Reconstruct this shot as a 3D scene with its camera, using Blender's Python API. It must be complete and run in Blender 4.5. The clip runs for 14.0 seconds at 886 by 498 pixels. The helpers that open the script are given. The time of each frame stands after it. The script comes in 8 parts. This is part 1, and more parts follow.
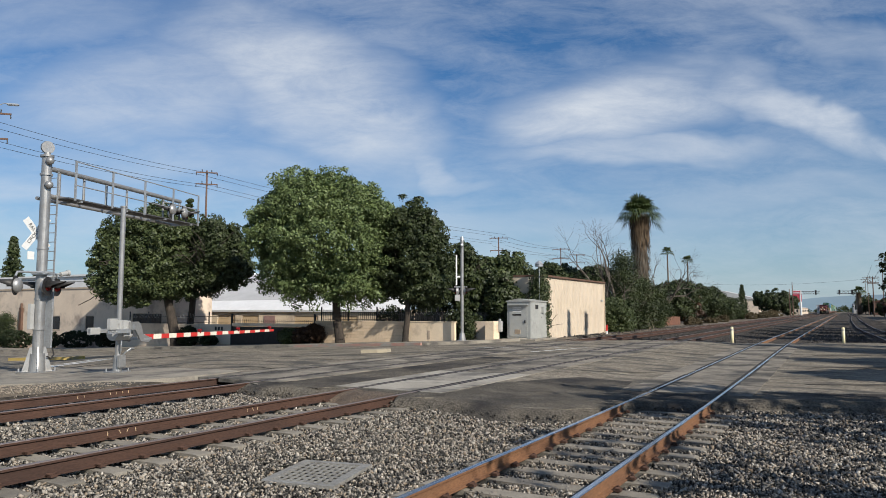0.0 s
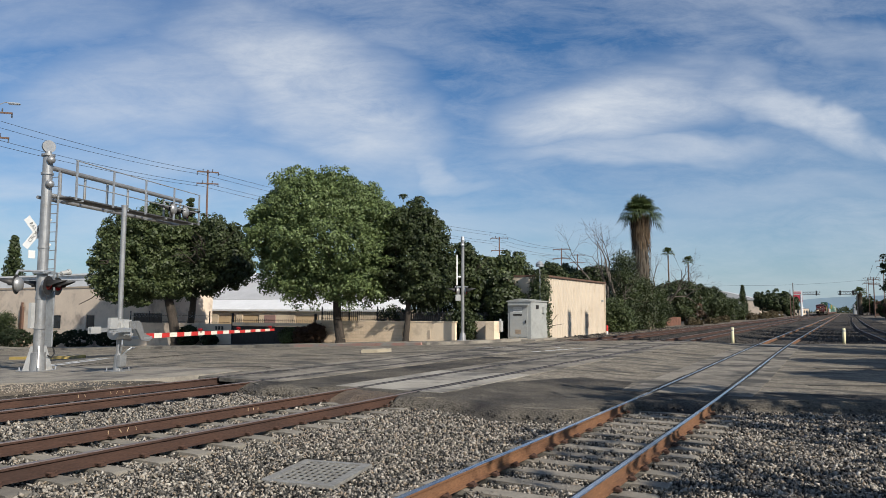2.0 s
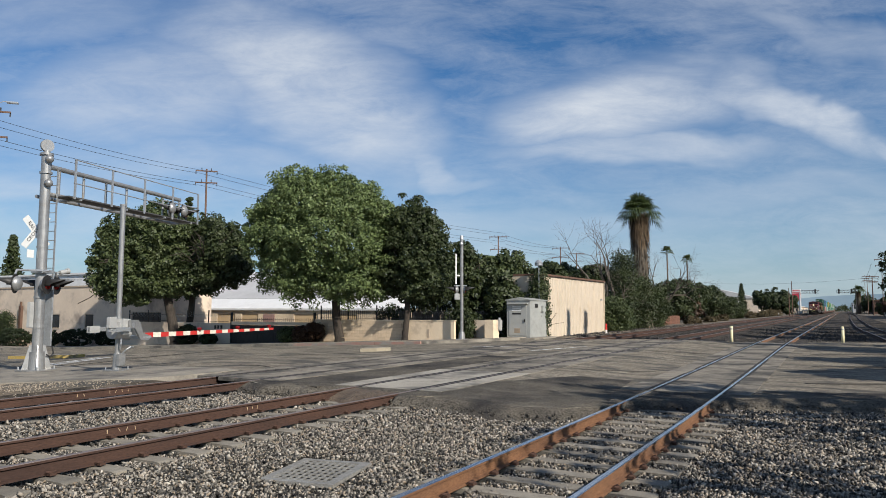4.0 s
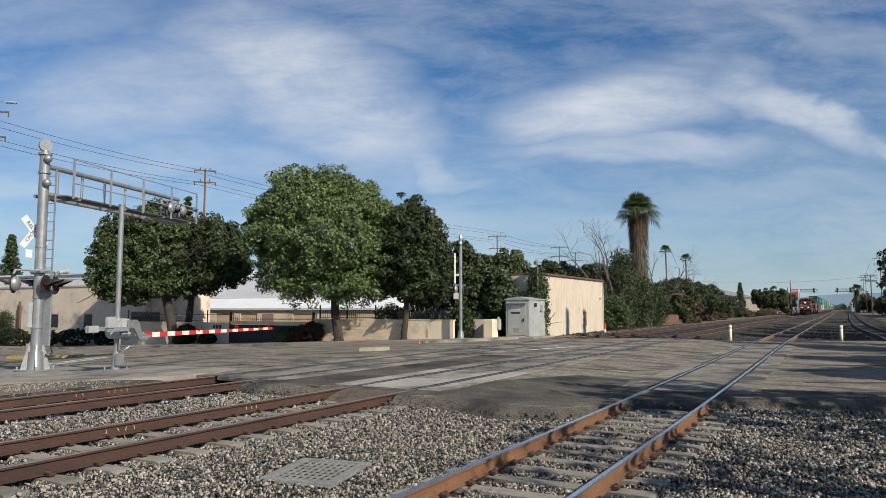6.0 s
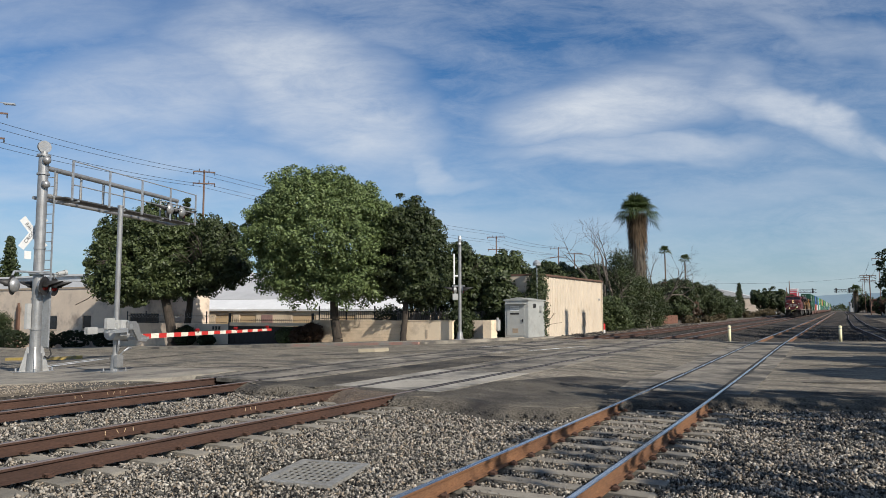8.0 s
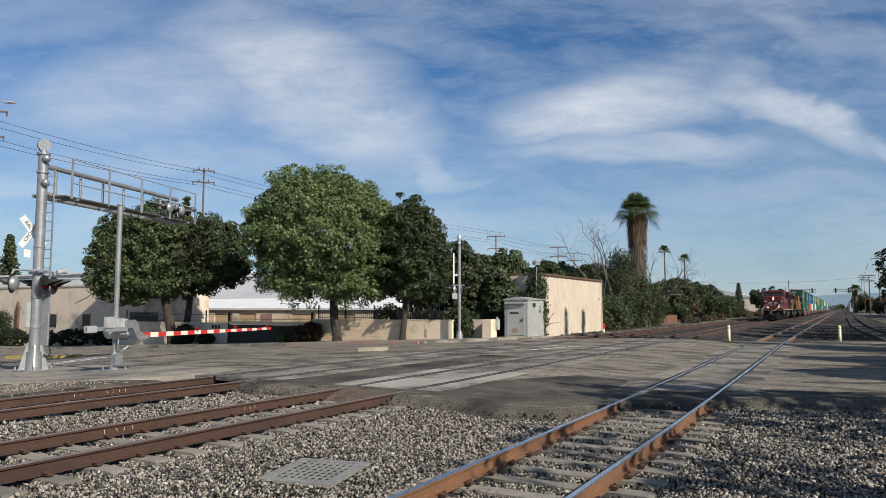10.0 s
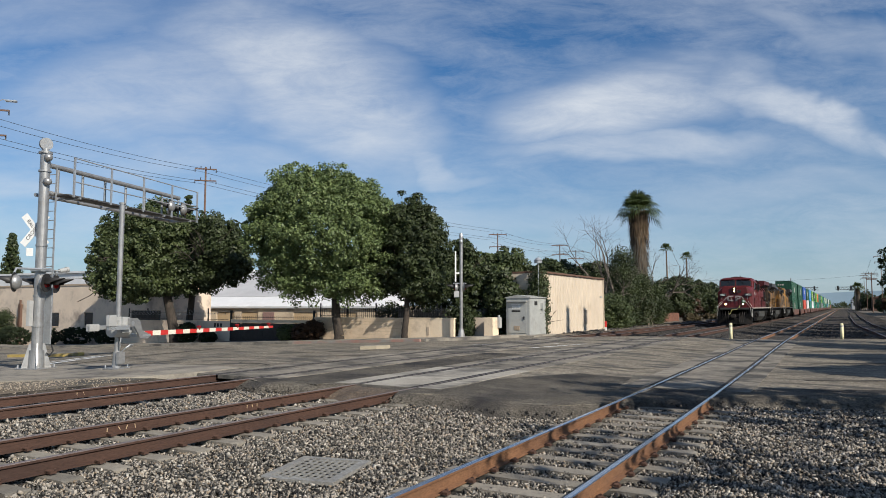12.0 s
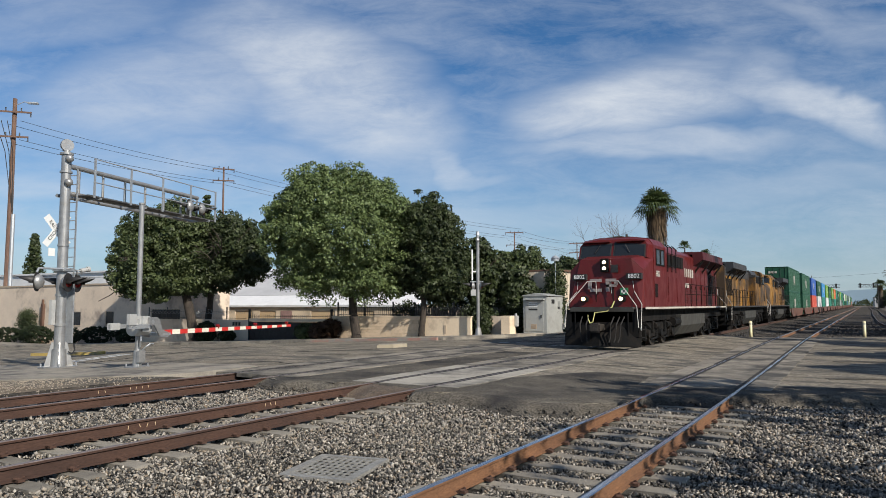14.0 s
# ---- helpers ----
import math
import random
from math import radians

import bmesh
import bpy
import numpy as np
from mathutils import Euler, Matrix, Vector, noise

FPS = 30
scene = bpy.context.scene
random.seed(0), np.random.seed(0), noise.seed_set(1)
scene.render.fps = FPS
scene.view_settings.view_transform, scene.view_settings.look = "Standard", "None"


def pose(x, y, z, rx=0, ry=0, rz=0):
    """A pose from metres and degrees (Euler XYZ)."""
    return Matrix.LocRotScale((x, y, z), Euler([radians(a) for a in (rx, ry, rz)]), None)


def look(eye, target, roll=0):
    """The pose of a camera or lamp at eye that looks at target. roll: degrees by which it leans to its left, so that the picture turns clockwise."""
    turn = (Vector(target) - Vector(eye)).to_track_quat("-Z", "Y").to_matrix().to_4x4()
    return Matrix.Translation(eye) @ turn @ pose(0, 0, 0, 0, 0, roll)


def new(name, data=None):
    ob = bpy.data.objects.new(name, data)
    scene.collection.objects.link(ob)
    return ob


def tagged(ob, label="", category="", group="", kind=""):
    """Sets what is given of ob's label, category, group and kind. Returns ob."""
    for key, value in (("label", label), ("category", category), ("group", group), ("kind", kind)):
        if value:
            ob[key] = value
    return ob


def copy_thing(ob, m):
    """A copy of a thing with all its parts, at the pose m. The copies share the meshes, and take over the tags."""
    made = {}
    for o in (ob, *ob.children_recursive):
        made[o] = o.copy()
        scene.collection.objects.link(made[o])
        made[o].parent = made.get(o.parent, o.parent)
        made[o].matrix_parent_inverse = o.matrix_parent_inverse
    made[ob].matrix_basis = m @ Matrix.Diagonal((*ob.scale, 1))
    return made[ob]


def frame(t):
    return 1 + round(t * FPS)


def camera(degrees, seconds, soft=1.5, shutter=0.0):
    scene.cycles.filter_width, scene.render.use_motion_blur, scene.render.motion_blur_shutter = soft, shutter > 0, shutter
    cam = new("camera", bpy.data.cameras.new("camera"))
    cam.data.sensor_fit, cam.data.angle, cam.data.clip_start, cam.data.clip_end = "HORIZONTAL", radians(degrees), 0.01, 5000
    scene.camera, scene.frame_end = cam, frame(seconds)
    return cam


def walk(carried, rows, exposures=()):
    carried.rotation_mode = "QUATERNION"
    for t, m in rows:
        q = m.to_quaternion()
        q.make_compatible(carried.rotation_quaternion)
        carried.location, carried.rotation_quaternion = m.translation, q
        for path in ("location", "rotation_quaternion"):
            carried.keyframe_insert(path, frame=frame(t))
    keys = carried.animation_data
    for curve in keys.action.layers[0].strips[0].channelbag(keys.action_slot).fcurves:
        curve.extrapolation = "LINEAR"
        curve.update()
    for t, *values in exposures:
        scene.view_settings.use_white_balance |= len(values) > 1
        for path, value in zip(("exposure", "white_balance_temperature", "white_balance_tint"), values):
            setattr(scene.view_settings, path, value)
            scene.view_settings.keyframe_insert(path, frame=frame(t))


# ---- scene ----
cam = camera(64.2, 14.0, soft=0.5)
EYE = 1.83
walk(cam, [
    (0.0, pose(0, 0, 1.83, 94.984, -0.000, 29.503)),
    (0.5, pose(0, 0, 1.83, 94.940, -0.068, 29.454)),
    (1.0, pose(0, 0, 1.83, 94.929, -0.113, 29.460)),
    (1.5, pose(0, 0, 1.83, 94.943, -0.151, 29.514)),
    (2.0, pose(0, 0, 1.83, 94.974, -0.126, 29.546)),
    (2.5, pose(0, 0, 1.83, 95.002, -0.038, 29.615)),
    (3.0, pose(0, 0, 1.83, 94.933, -0.040, 29.575)),
    (5.5, pose(0, 0, 1.83, 94.862, -0.046, 29.374)),
    (6.0, pose(0, 0, 1.83, 94.830, 0.011, 29.388)),
    (6.5, pose(0, 0, 1.83, 94.815, 0.065, 29.359)),
    (7.0, pose(0, 0, 1.83, 94.793, 0.098, 29.355)),
    (7.5, pose(0, 0, 1.83, 94.858, 0.109, 29.335)),
    (8.0, pose(0, 0, 1.83, 94.906, 0.096, 29.322)),
    (10.5, pose(0, 0, 1.83, 94.796, -0.036, 29.291)),
    (11.0, pose(0, 0, 1.83, 94.725, -0.048, 29.309)),
    (11.5, pose(0, 0, 1.83, 94.669, -0.015, 29.348)),
    (12.0, pose(0, 0, 1.83, 94.690, 0.044, 29.432)),
    (12.5, pose(0, 0, 1.83, 94.679, 0.110, 29.596)),
    (13.0, pose(0, 0, 1.83, 94.646, 0.137, 29.800)),
    (13.5, pose(0, 0, 1.83, 94.607, 0.153, 30.132)),
    (14.0, pose(0, 0, 1.83, 94.570, 0.162, 30.794)),
])

# ---- daylight ----
SUN_AZ = radians(110)   # clockwise from +Y
SUN_EL = radians(33)
sun_way = Vector((math.sin(SUN_AZ) * math.cos(SUN_EL), math.cos(SUN_AZ) * math.cos(SUN_EL), math.sin(SUN_EL)))
sun = new("sun", bpy.data.lights.new("sun", "SUN"))
sun.data.energy, sun.data.angle, sun.data.color = 4.7, radians(0.55), (1.0, 0.93, 0.83)
sun.matrix_world = look(sun_way * 60, (0, 0, 0))
scene.view_settings.exposure = 0.35

world = bpy.data.worlds.new("sky")
scene.world = world
world.use_nodes = True


def sky_nodes():
    nt = world.node_tree
    nt.nodes.clear()
    n, lk = nt.nodes.new, nt.links.new

    def mathn(op, a, b=None, c=None, clamp=False):
        m = n("ShaderNodeMath")
        m.operation, m.use_clamp = op, clamp
        for i, v in enumerate((a, b, c)):
            if v is None:
                continue
            if isinstance(v, (int, float)):
                m.inputs[i].default_value = v
            else:
                lk(v, m.inputs[i])
        return m.outputs[0]

    out, bg = n("ShaderNodeOutputWorld"), n("ShaderNodeBackground")
    sky = n("ShaderNodeTexSky")
    sky.sky_type, sky.sun_disc = "NISHITA", False
    sky.sun_elevation, sky.sun_rotation = SUN_EL, SUN_AZ
    sky.air_density, sky.dust_density, sky.ozone_density = 1.0, 0.6, 2.5
    co = n("ShaderNodeTexCoord")
    turn = n("ShaderNodeVectorRotate")
    turn.rotation_type = "Z_AXIS"
    turn.inputs["Angle"].default_value = radians(-29.0)
    lk(co.outputs["Generated"], turn.inputs["Vector"])
    sep = n("ShaderNodeSeparateXYZ")
    lk(turn.outputs[0], sep.inputs[0])
    fwd = mathn("MAXIMUM", mathn("ABSOLUTE", sep.outputs[1]), 0.12)
    u, v = mathn("DIVIDE", sep.outputs[0], fwd), mathn("DIVIDE", sep.outputs[2], fwd)
    flat = n("ShaderNodeCombineXYZ")
    lk(u, flat.inputs[0]), lk(v, flat.inputs[1])

    def noise_tex(scale, sx, sy, rot, detail, rough, dist, off=0.0):
        mp = n("ShaderNodeMapping")
        mp.inputs["Scale"].default_value = (sx, sy, 1)
        mp.inputs["Rotation"].default_value = (0, 0, radians(rot))
        mp.inputs["Location"].default_value = (off, off * 0.7, 0)
        lk(flat.outputs[0], mp.inputs["Vector"])
        t = n("ShaderNodeTexNoise")
        t.inputs["Scale"].default_value, t.inputs["Detail"].default_value = scale, detail
        t.inputs["Roughness"].default_value, t.inputs["Distortion"].default_value = rough, dist
        lk(mp.outputs[0], t.inputs["Vector"])
        return t.outputs[0]

    wisps = noise_tex(3.0, 1.0, 3.0, -14, 12, 0.6, 0.45, 3.1)
    fibre = noise_tex(8.5, 1.0, 3.4, -19, 12, 0.72, 0.5, 1.7)
    wisps = mathn("ADD", mathn("MULTIPLY", wisps, 0.62), mathn("MULTIPLY", fibre, 0.40))
    soft_n = noise_tex(2.2, 1.0, 1.7, -18, 5, 0.5, 0.5, 7.7)
    warp = mathn("MULTIPLY", mathn("SUBTRACT", soft_n, 0.5), 0.30)

    def bank(cu, cv, ru, rv, tilt):
        # a soft bank of cirrus round a way in the sky
        a = radians(tilt)
        du, dv = mathn("SUBTRACT", mathn("ADD", u, warp), cu), mathn("SUBTRACT", mathn("ADD", v, mathn("MULTIPLY", warp, 0.6)), cv)
        p = mathn("DIVIDE", mathn("ADD", mathn("MULTIPLY", du, math.cos(a)), mathn("MULTIPLY", dv, math.sin(a))), ru)
        q = mathn("DIVIDE", mathn("SUBTRACT", mathn("MULTIPLY", dv, math.cos(a)), mathn("MULTIPLY", du, math.sin(a))), rv)
        r = mathn("SQRT", mathn("ADD", mathn("MULTIPLY", p, p), mathn("MULTIPLY", q, q)))
        m = n("ShaderNodeMapRange")
        m.interpolation_type = "SMOOTHSTEP"
        m.inputs["From Min"].default_value, m.inputs["From Max"].default_value = 1.15, 0.25
        lk(r, m.inputs["Value"])
        return m.outputs[0]

    cover = None
    for b in BANKS:
        k = mathn("MULTIPLY", bank(*b[:5]), b[5])
        cover = k if cover is None else mathn("MAXIMUM", cover, k)
    veil = n("ShaderNodeMapRange")
    veil.inputs["From Min"].default_value, veil.inputs["From Max"].default_value = 0.40, 0.80
    veil.inputs["To Max"].default_value = 0.55
    lk(wisps, veil.inputs["Value"])
    mod = n("ShaderNodeMapRange")
    mod.inputs["From Min"].default_value, mod.inputs["From Max"].default_value = 0.24, 0.66
    mod.inputs["To Min"].default_value = 0.12
    lk(wisps, mod.inputs["Value"])
    dens = mathn("MAXIMUM", mathn("MULTIPLY", cover, mod.outputs[0]), veil.outputs[0], clamp=True)
    # haze towards the horizon
    hz = n("ShaderNodeMapRange")
    hz.inputs["From Min"].default_value, hz.inputs["From Max"].default_value = 0.30, 0.0
    hz.inputs["To Max"].default_value = 0.75
    lk(sep.outputs[2], hz.inputs["Value"])
    blue = n("ShaderNodeMix")
    blue.data_type = "RGBA"
    blue.inputs["B"].default_value = HAZE
    lk(mathn("POWER", hz.outputs[0], 1.6), blue.inputs["Factor"])
    tint = n("ShaderNodeMix")
    tint.data_type, tint.blend_type = "RGBA", "MULTIPLY"
    tint.inputs["Factor"].default_value = 1.0
    tint.inputs["B"].default_value = SKY_TINT
    lk(sky.outputs[0], tint.inputs["A"])
    lk(tint.outputs["Result"], blue.inputs["A"])
    mix = n("ShaderNodeMix")
    mix.data_type = "RGBA"
    mix.inputs["B"].default_value = CLOUD
    lk(dens, mix.inputs["Factor"]), lk(blue.outputs["Result"], mix.inputs["A"])
    lk(mix.outputs["Result"], bg.inputs["Color"])
    bg.inputs["Strength"].default_value = SKY_STRENGTH
    lk(bg.outputs[0], out.inputs[0])


# banks of cirrus: way across, way up, half width, half height, tilt, thickness
BANKS = [(-0.22, 0.31, 0.30, 0.12, -22, 0.95), (-0.44, 0.31, 0.26, 0.10, 2, 0.62), (-0.38, 0.21, 0.30, 0.05, -6, 0.5), (0.0, 0.21, 0.12, 0.025, -12, 0.6),
         (0.27, 0.30, 0.23, 0.065, 4, 0.95), (0.52, 0.285, 0.20, 0.055, -20, 0.95), (0.28, 0.235, 0.24, 0.03, -4, 0.7), (0.66, 0.23, 0.10, 0.03, -20, 0.8),
         (-0.58, 0.42, 0.24, 0.05, 3, 0.4), (0.55, 0.39, 0.24, 0.04, -12, 0.45), (-0.62, 0.18, 0.14, 0.035, 0, 0.6), (0.5, 0.17, 0.3, 0.03, 2, 0.4), (0.1, 0.13, 0.5, 0.03, 2, 0.35)]
HAZE = (6.6, 7.5, 8.2, 1)
CLOUD = (8.8, 9.4, 10.2, 1)
SKY_TINT = (0.50, 0.88, 1.20, 1)
SKY_STRENGTH = 0.0625
sky_nodes()


# ---- materials ----
def mat(name, c1, c2=None, scale=3.0, rough=0.8, metal=0.0, bump=0.0, bscale=40.0, fine=0.35, spread=0.0, world_co=False, stain=None, stretch=(1, 1, 1), gloss=0.5):
    """Two colours mixed by noise at two scales, with fine relief. spread: how far pieces differ; stain: (colour, scale, share)."""
    m = bpy.data.materials.new(name)
    m.use_nodes = True
    nt = m.node_tree
    n, lk = nt.nodes.new, nt.links.new
    p = nt.nodes["Principled BSDF"]
    p.inputs["Roughness"].default_value, p.inputs["Metallic"].default_value = rough, metal
    p.inputs["Specular IOR Level"].default_value = gloss
    c2 = c2 or tuple(v * 0.75 for v in c1)
    if world_co:
        co = n("ShaderNodeNewGeometry").outputs["Position"]
    else:
        co = n("ShaderNodeTexCoord").outputs["Object"]
    mp = n("ShaderNodeMapping")
    mp.inputs["Scale"].default_value = stretch
    lk(co, mp.inputs["Vector"])
    info = n("ShaderNodeObjectInfo")
    if spread and not world_co:
        shift = n("ShaderNodeVectorMath")
        shift.operation = "SCALE"
        shift.inputs[0].default_value = (37, 53, 71)
        lk(info.outputs["Random"], shift.inputs["Scale"])
        lk(shift.outputs[0], mp.inputs["Location"])

    def tex(s, detail, r=0.6):
        t = n("ShaderNodeTexNoise")
        t.inputs["Scale"].default_value, t.inputs["Detail"].default_value, t.inputs["Roughness"].default_value = s, detail, r
        lk(mp.outputs[0], t.inputs["Vector"])
        return t.outputs[0]

    def span(v, a, b, lo=0.0, hi=1.0):
        r = n("ShaderNodeMapRange")
        for k, x in zip(("From Min", "From Max", "To Min", "To Max"), (a, b, lo, hi)):
            r.inputs[k].default_value = x
        lk(v, r.inputs["Value"])
        return r.outputs[0]

    def mixc(f, a, b, kind="MIX"):
        x = n("ShaderNodeMix")
        x.data_type, x.blend_type = "RGBA", kind
        for k, v in (("Factor", f), ("A", a), ("B", b)):
            if isinstance(v, (tuple, float, int)):
                x.inputs[k].default_value = v if k == "Factor" else (*v[:3], 1)
            else:
                lk(v, x.inputs[k])
        return x.outputs["Result"]

    col = mixc(span(tex(scale, 6), 0.33, 0.67), c1, c2)
    grain = span(tex(bscale, 3), 0.3, 0.7, 1 - fine, 1 + fine)
    g = n("ShaderNodeCombineColor")
    for i in range(3):
        lk(grain, g.inputs[i])
    col = mixc(1.0, col, g.outputs[0], "MULTIPLY")
    if stain:
        col = mixc(span(tex(stain[1], 7, 0.65), 0.62 - stain[2] * 0.3, 0.75 - stain[2] * 0.25), col, stain[0])
    if spread:
        s = span(info.outputs["Random"], 0, 1, 1 - spread, 1 + spread)
        g2 = n("ShaderNodeCombineColor")
        for i in range(3):
            lk(s, g2.inputs[i])
        col = mixc(1.0, col, g2.outputs[0], "MULTIPLY")
    lk(col, p.inputs["Base Color"])
    lk(span(tex(scale * 4, 4), 0.3, 0.7, max(rough - 0.12, 0.03), min(rough + 0.1, 1)), p.inputs["Roughness"])
    if bump:
        b = n("ShaderNodeBump")
        b.inputs["Strength"].default_value, b.inputs["Distance"].default_value = min(bump * 10, 1.0), bump * 0.1
        lk(tex(bscale, 6, 0.65), b.inputs["Height"])
        lk(b.outputs[0], p.inputs["Normal"])
    return m


def glow(name, colour, strength):
    m = bpy.data.materials.new(name)
    m.use_nodes = True
    p = m.node_tree.nodes["Principled BSDF"]
    p.inputs["Base Color"].default_value = (*colour, 1)
    p.inputs["Emission Color"].default_value, p.inputs["Emission Strength"].default_value = (*colour, 1), strength
    return m


def leaf_mat(name, c1, c2, rough=0.55):
    """Foliage: every leaf its own shade, a little light through it."""
    m = bpy.data.materials.new(name)
    m.use_nodes = True
    nt = m.node_tree
    n, lk = nt.nodes.new, nt.links.new
    p = nt.nodes["Principled BSDF"]
    geo = n("ShaderNodeNewGeometry")
    t = n("ShaderNodeTexNoise")
    t.inputs["Scale"].default_value, t.inputs["Detail"].default_value = 0.7, 3
    lk(n("ShaderNodeTexCoord").outputs["Object"], t.inputs["Vector"])
    add = n("ShaderNodeMath")
    add.operation = "MULTIPLY_ADD"
    add.inputs[1].default_value = 0.55
    lk(geo.outputs["Random Per Island"], add.inputs[0])
    sub = n("ShaderNodeMath")
    sub.operation = "MULTIPLY_ADD"
    sub.inputs[1].default_value, sub.inputs[2].default_value = 1.2, -0.38
    lk(t.outputs[0], sub.inputs[0])
    lk(sub.outputs[0], add.inputs[2])
    x = n("ShaderNodeMix")
    x.data_type = "RGBA"
    x.inputs["A"].default_value, x.inputs["B"].default_value = (*c1, 1), (*c2, 1)
    lk(add.outputs[0], x.inputs["Factor"])
    lk(x.outputs["Result"], p.inputs["Base Color"])
    p.inputs["Roughness"].default_value = rough
    p.inputs["Specular IOR Level"].default_value = 0.4
    tr = n("ShaderNodeBsdfTranslucent")
    lk(x.outputs["Result"], tr.inputs["Color"])
    mx = n("ShaderNodeMixShader")
    mx.inputs[0].default_value = 0.22
    lk(p.outputs[0], mx.inputs[1]), lk(tr.outputs[0], mx.inputs[2])
    lk(mx.outputs[0], nt.nodes["Material Output"].inputs[0])
    return m


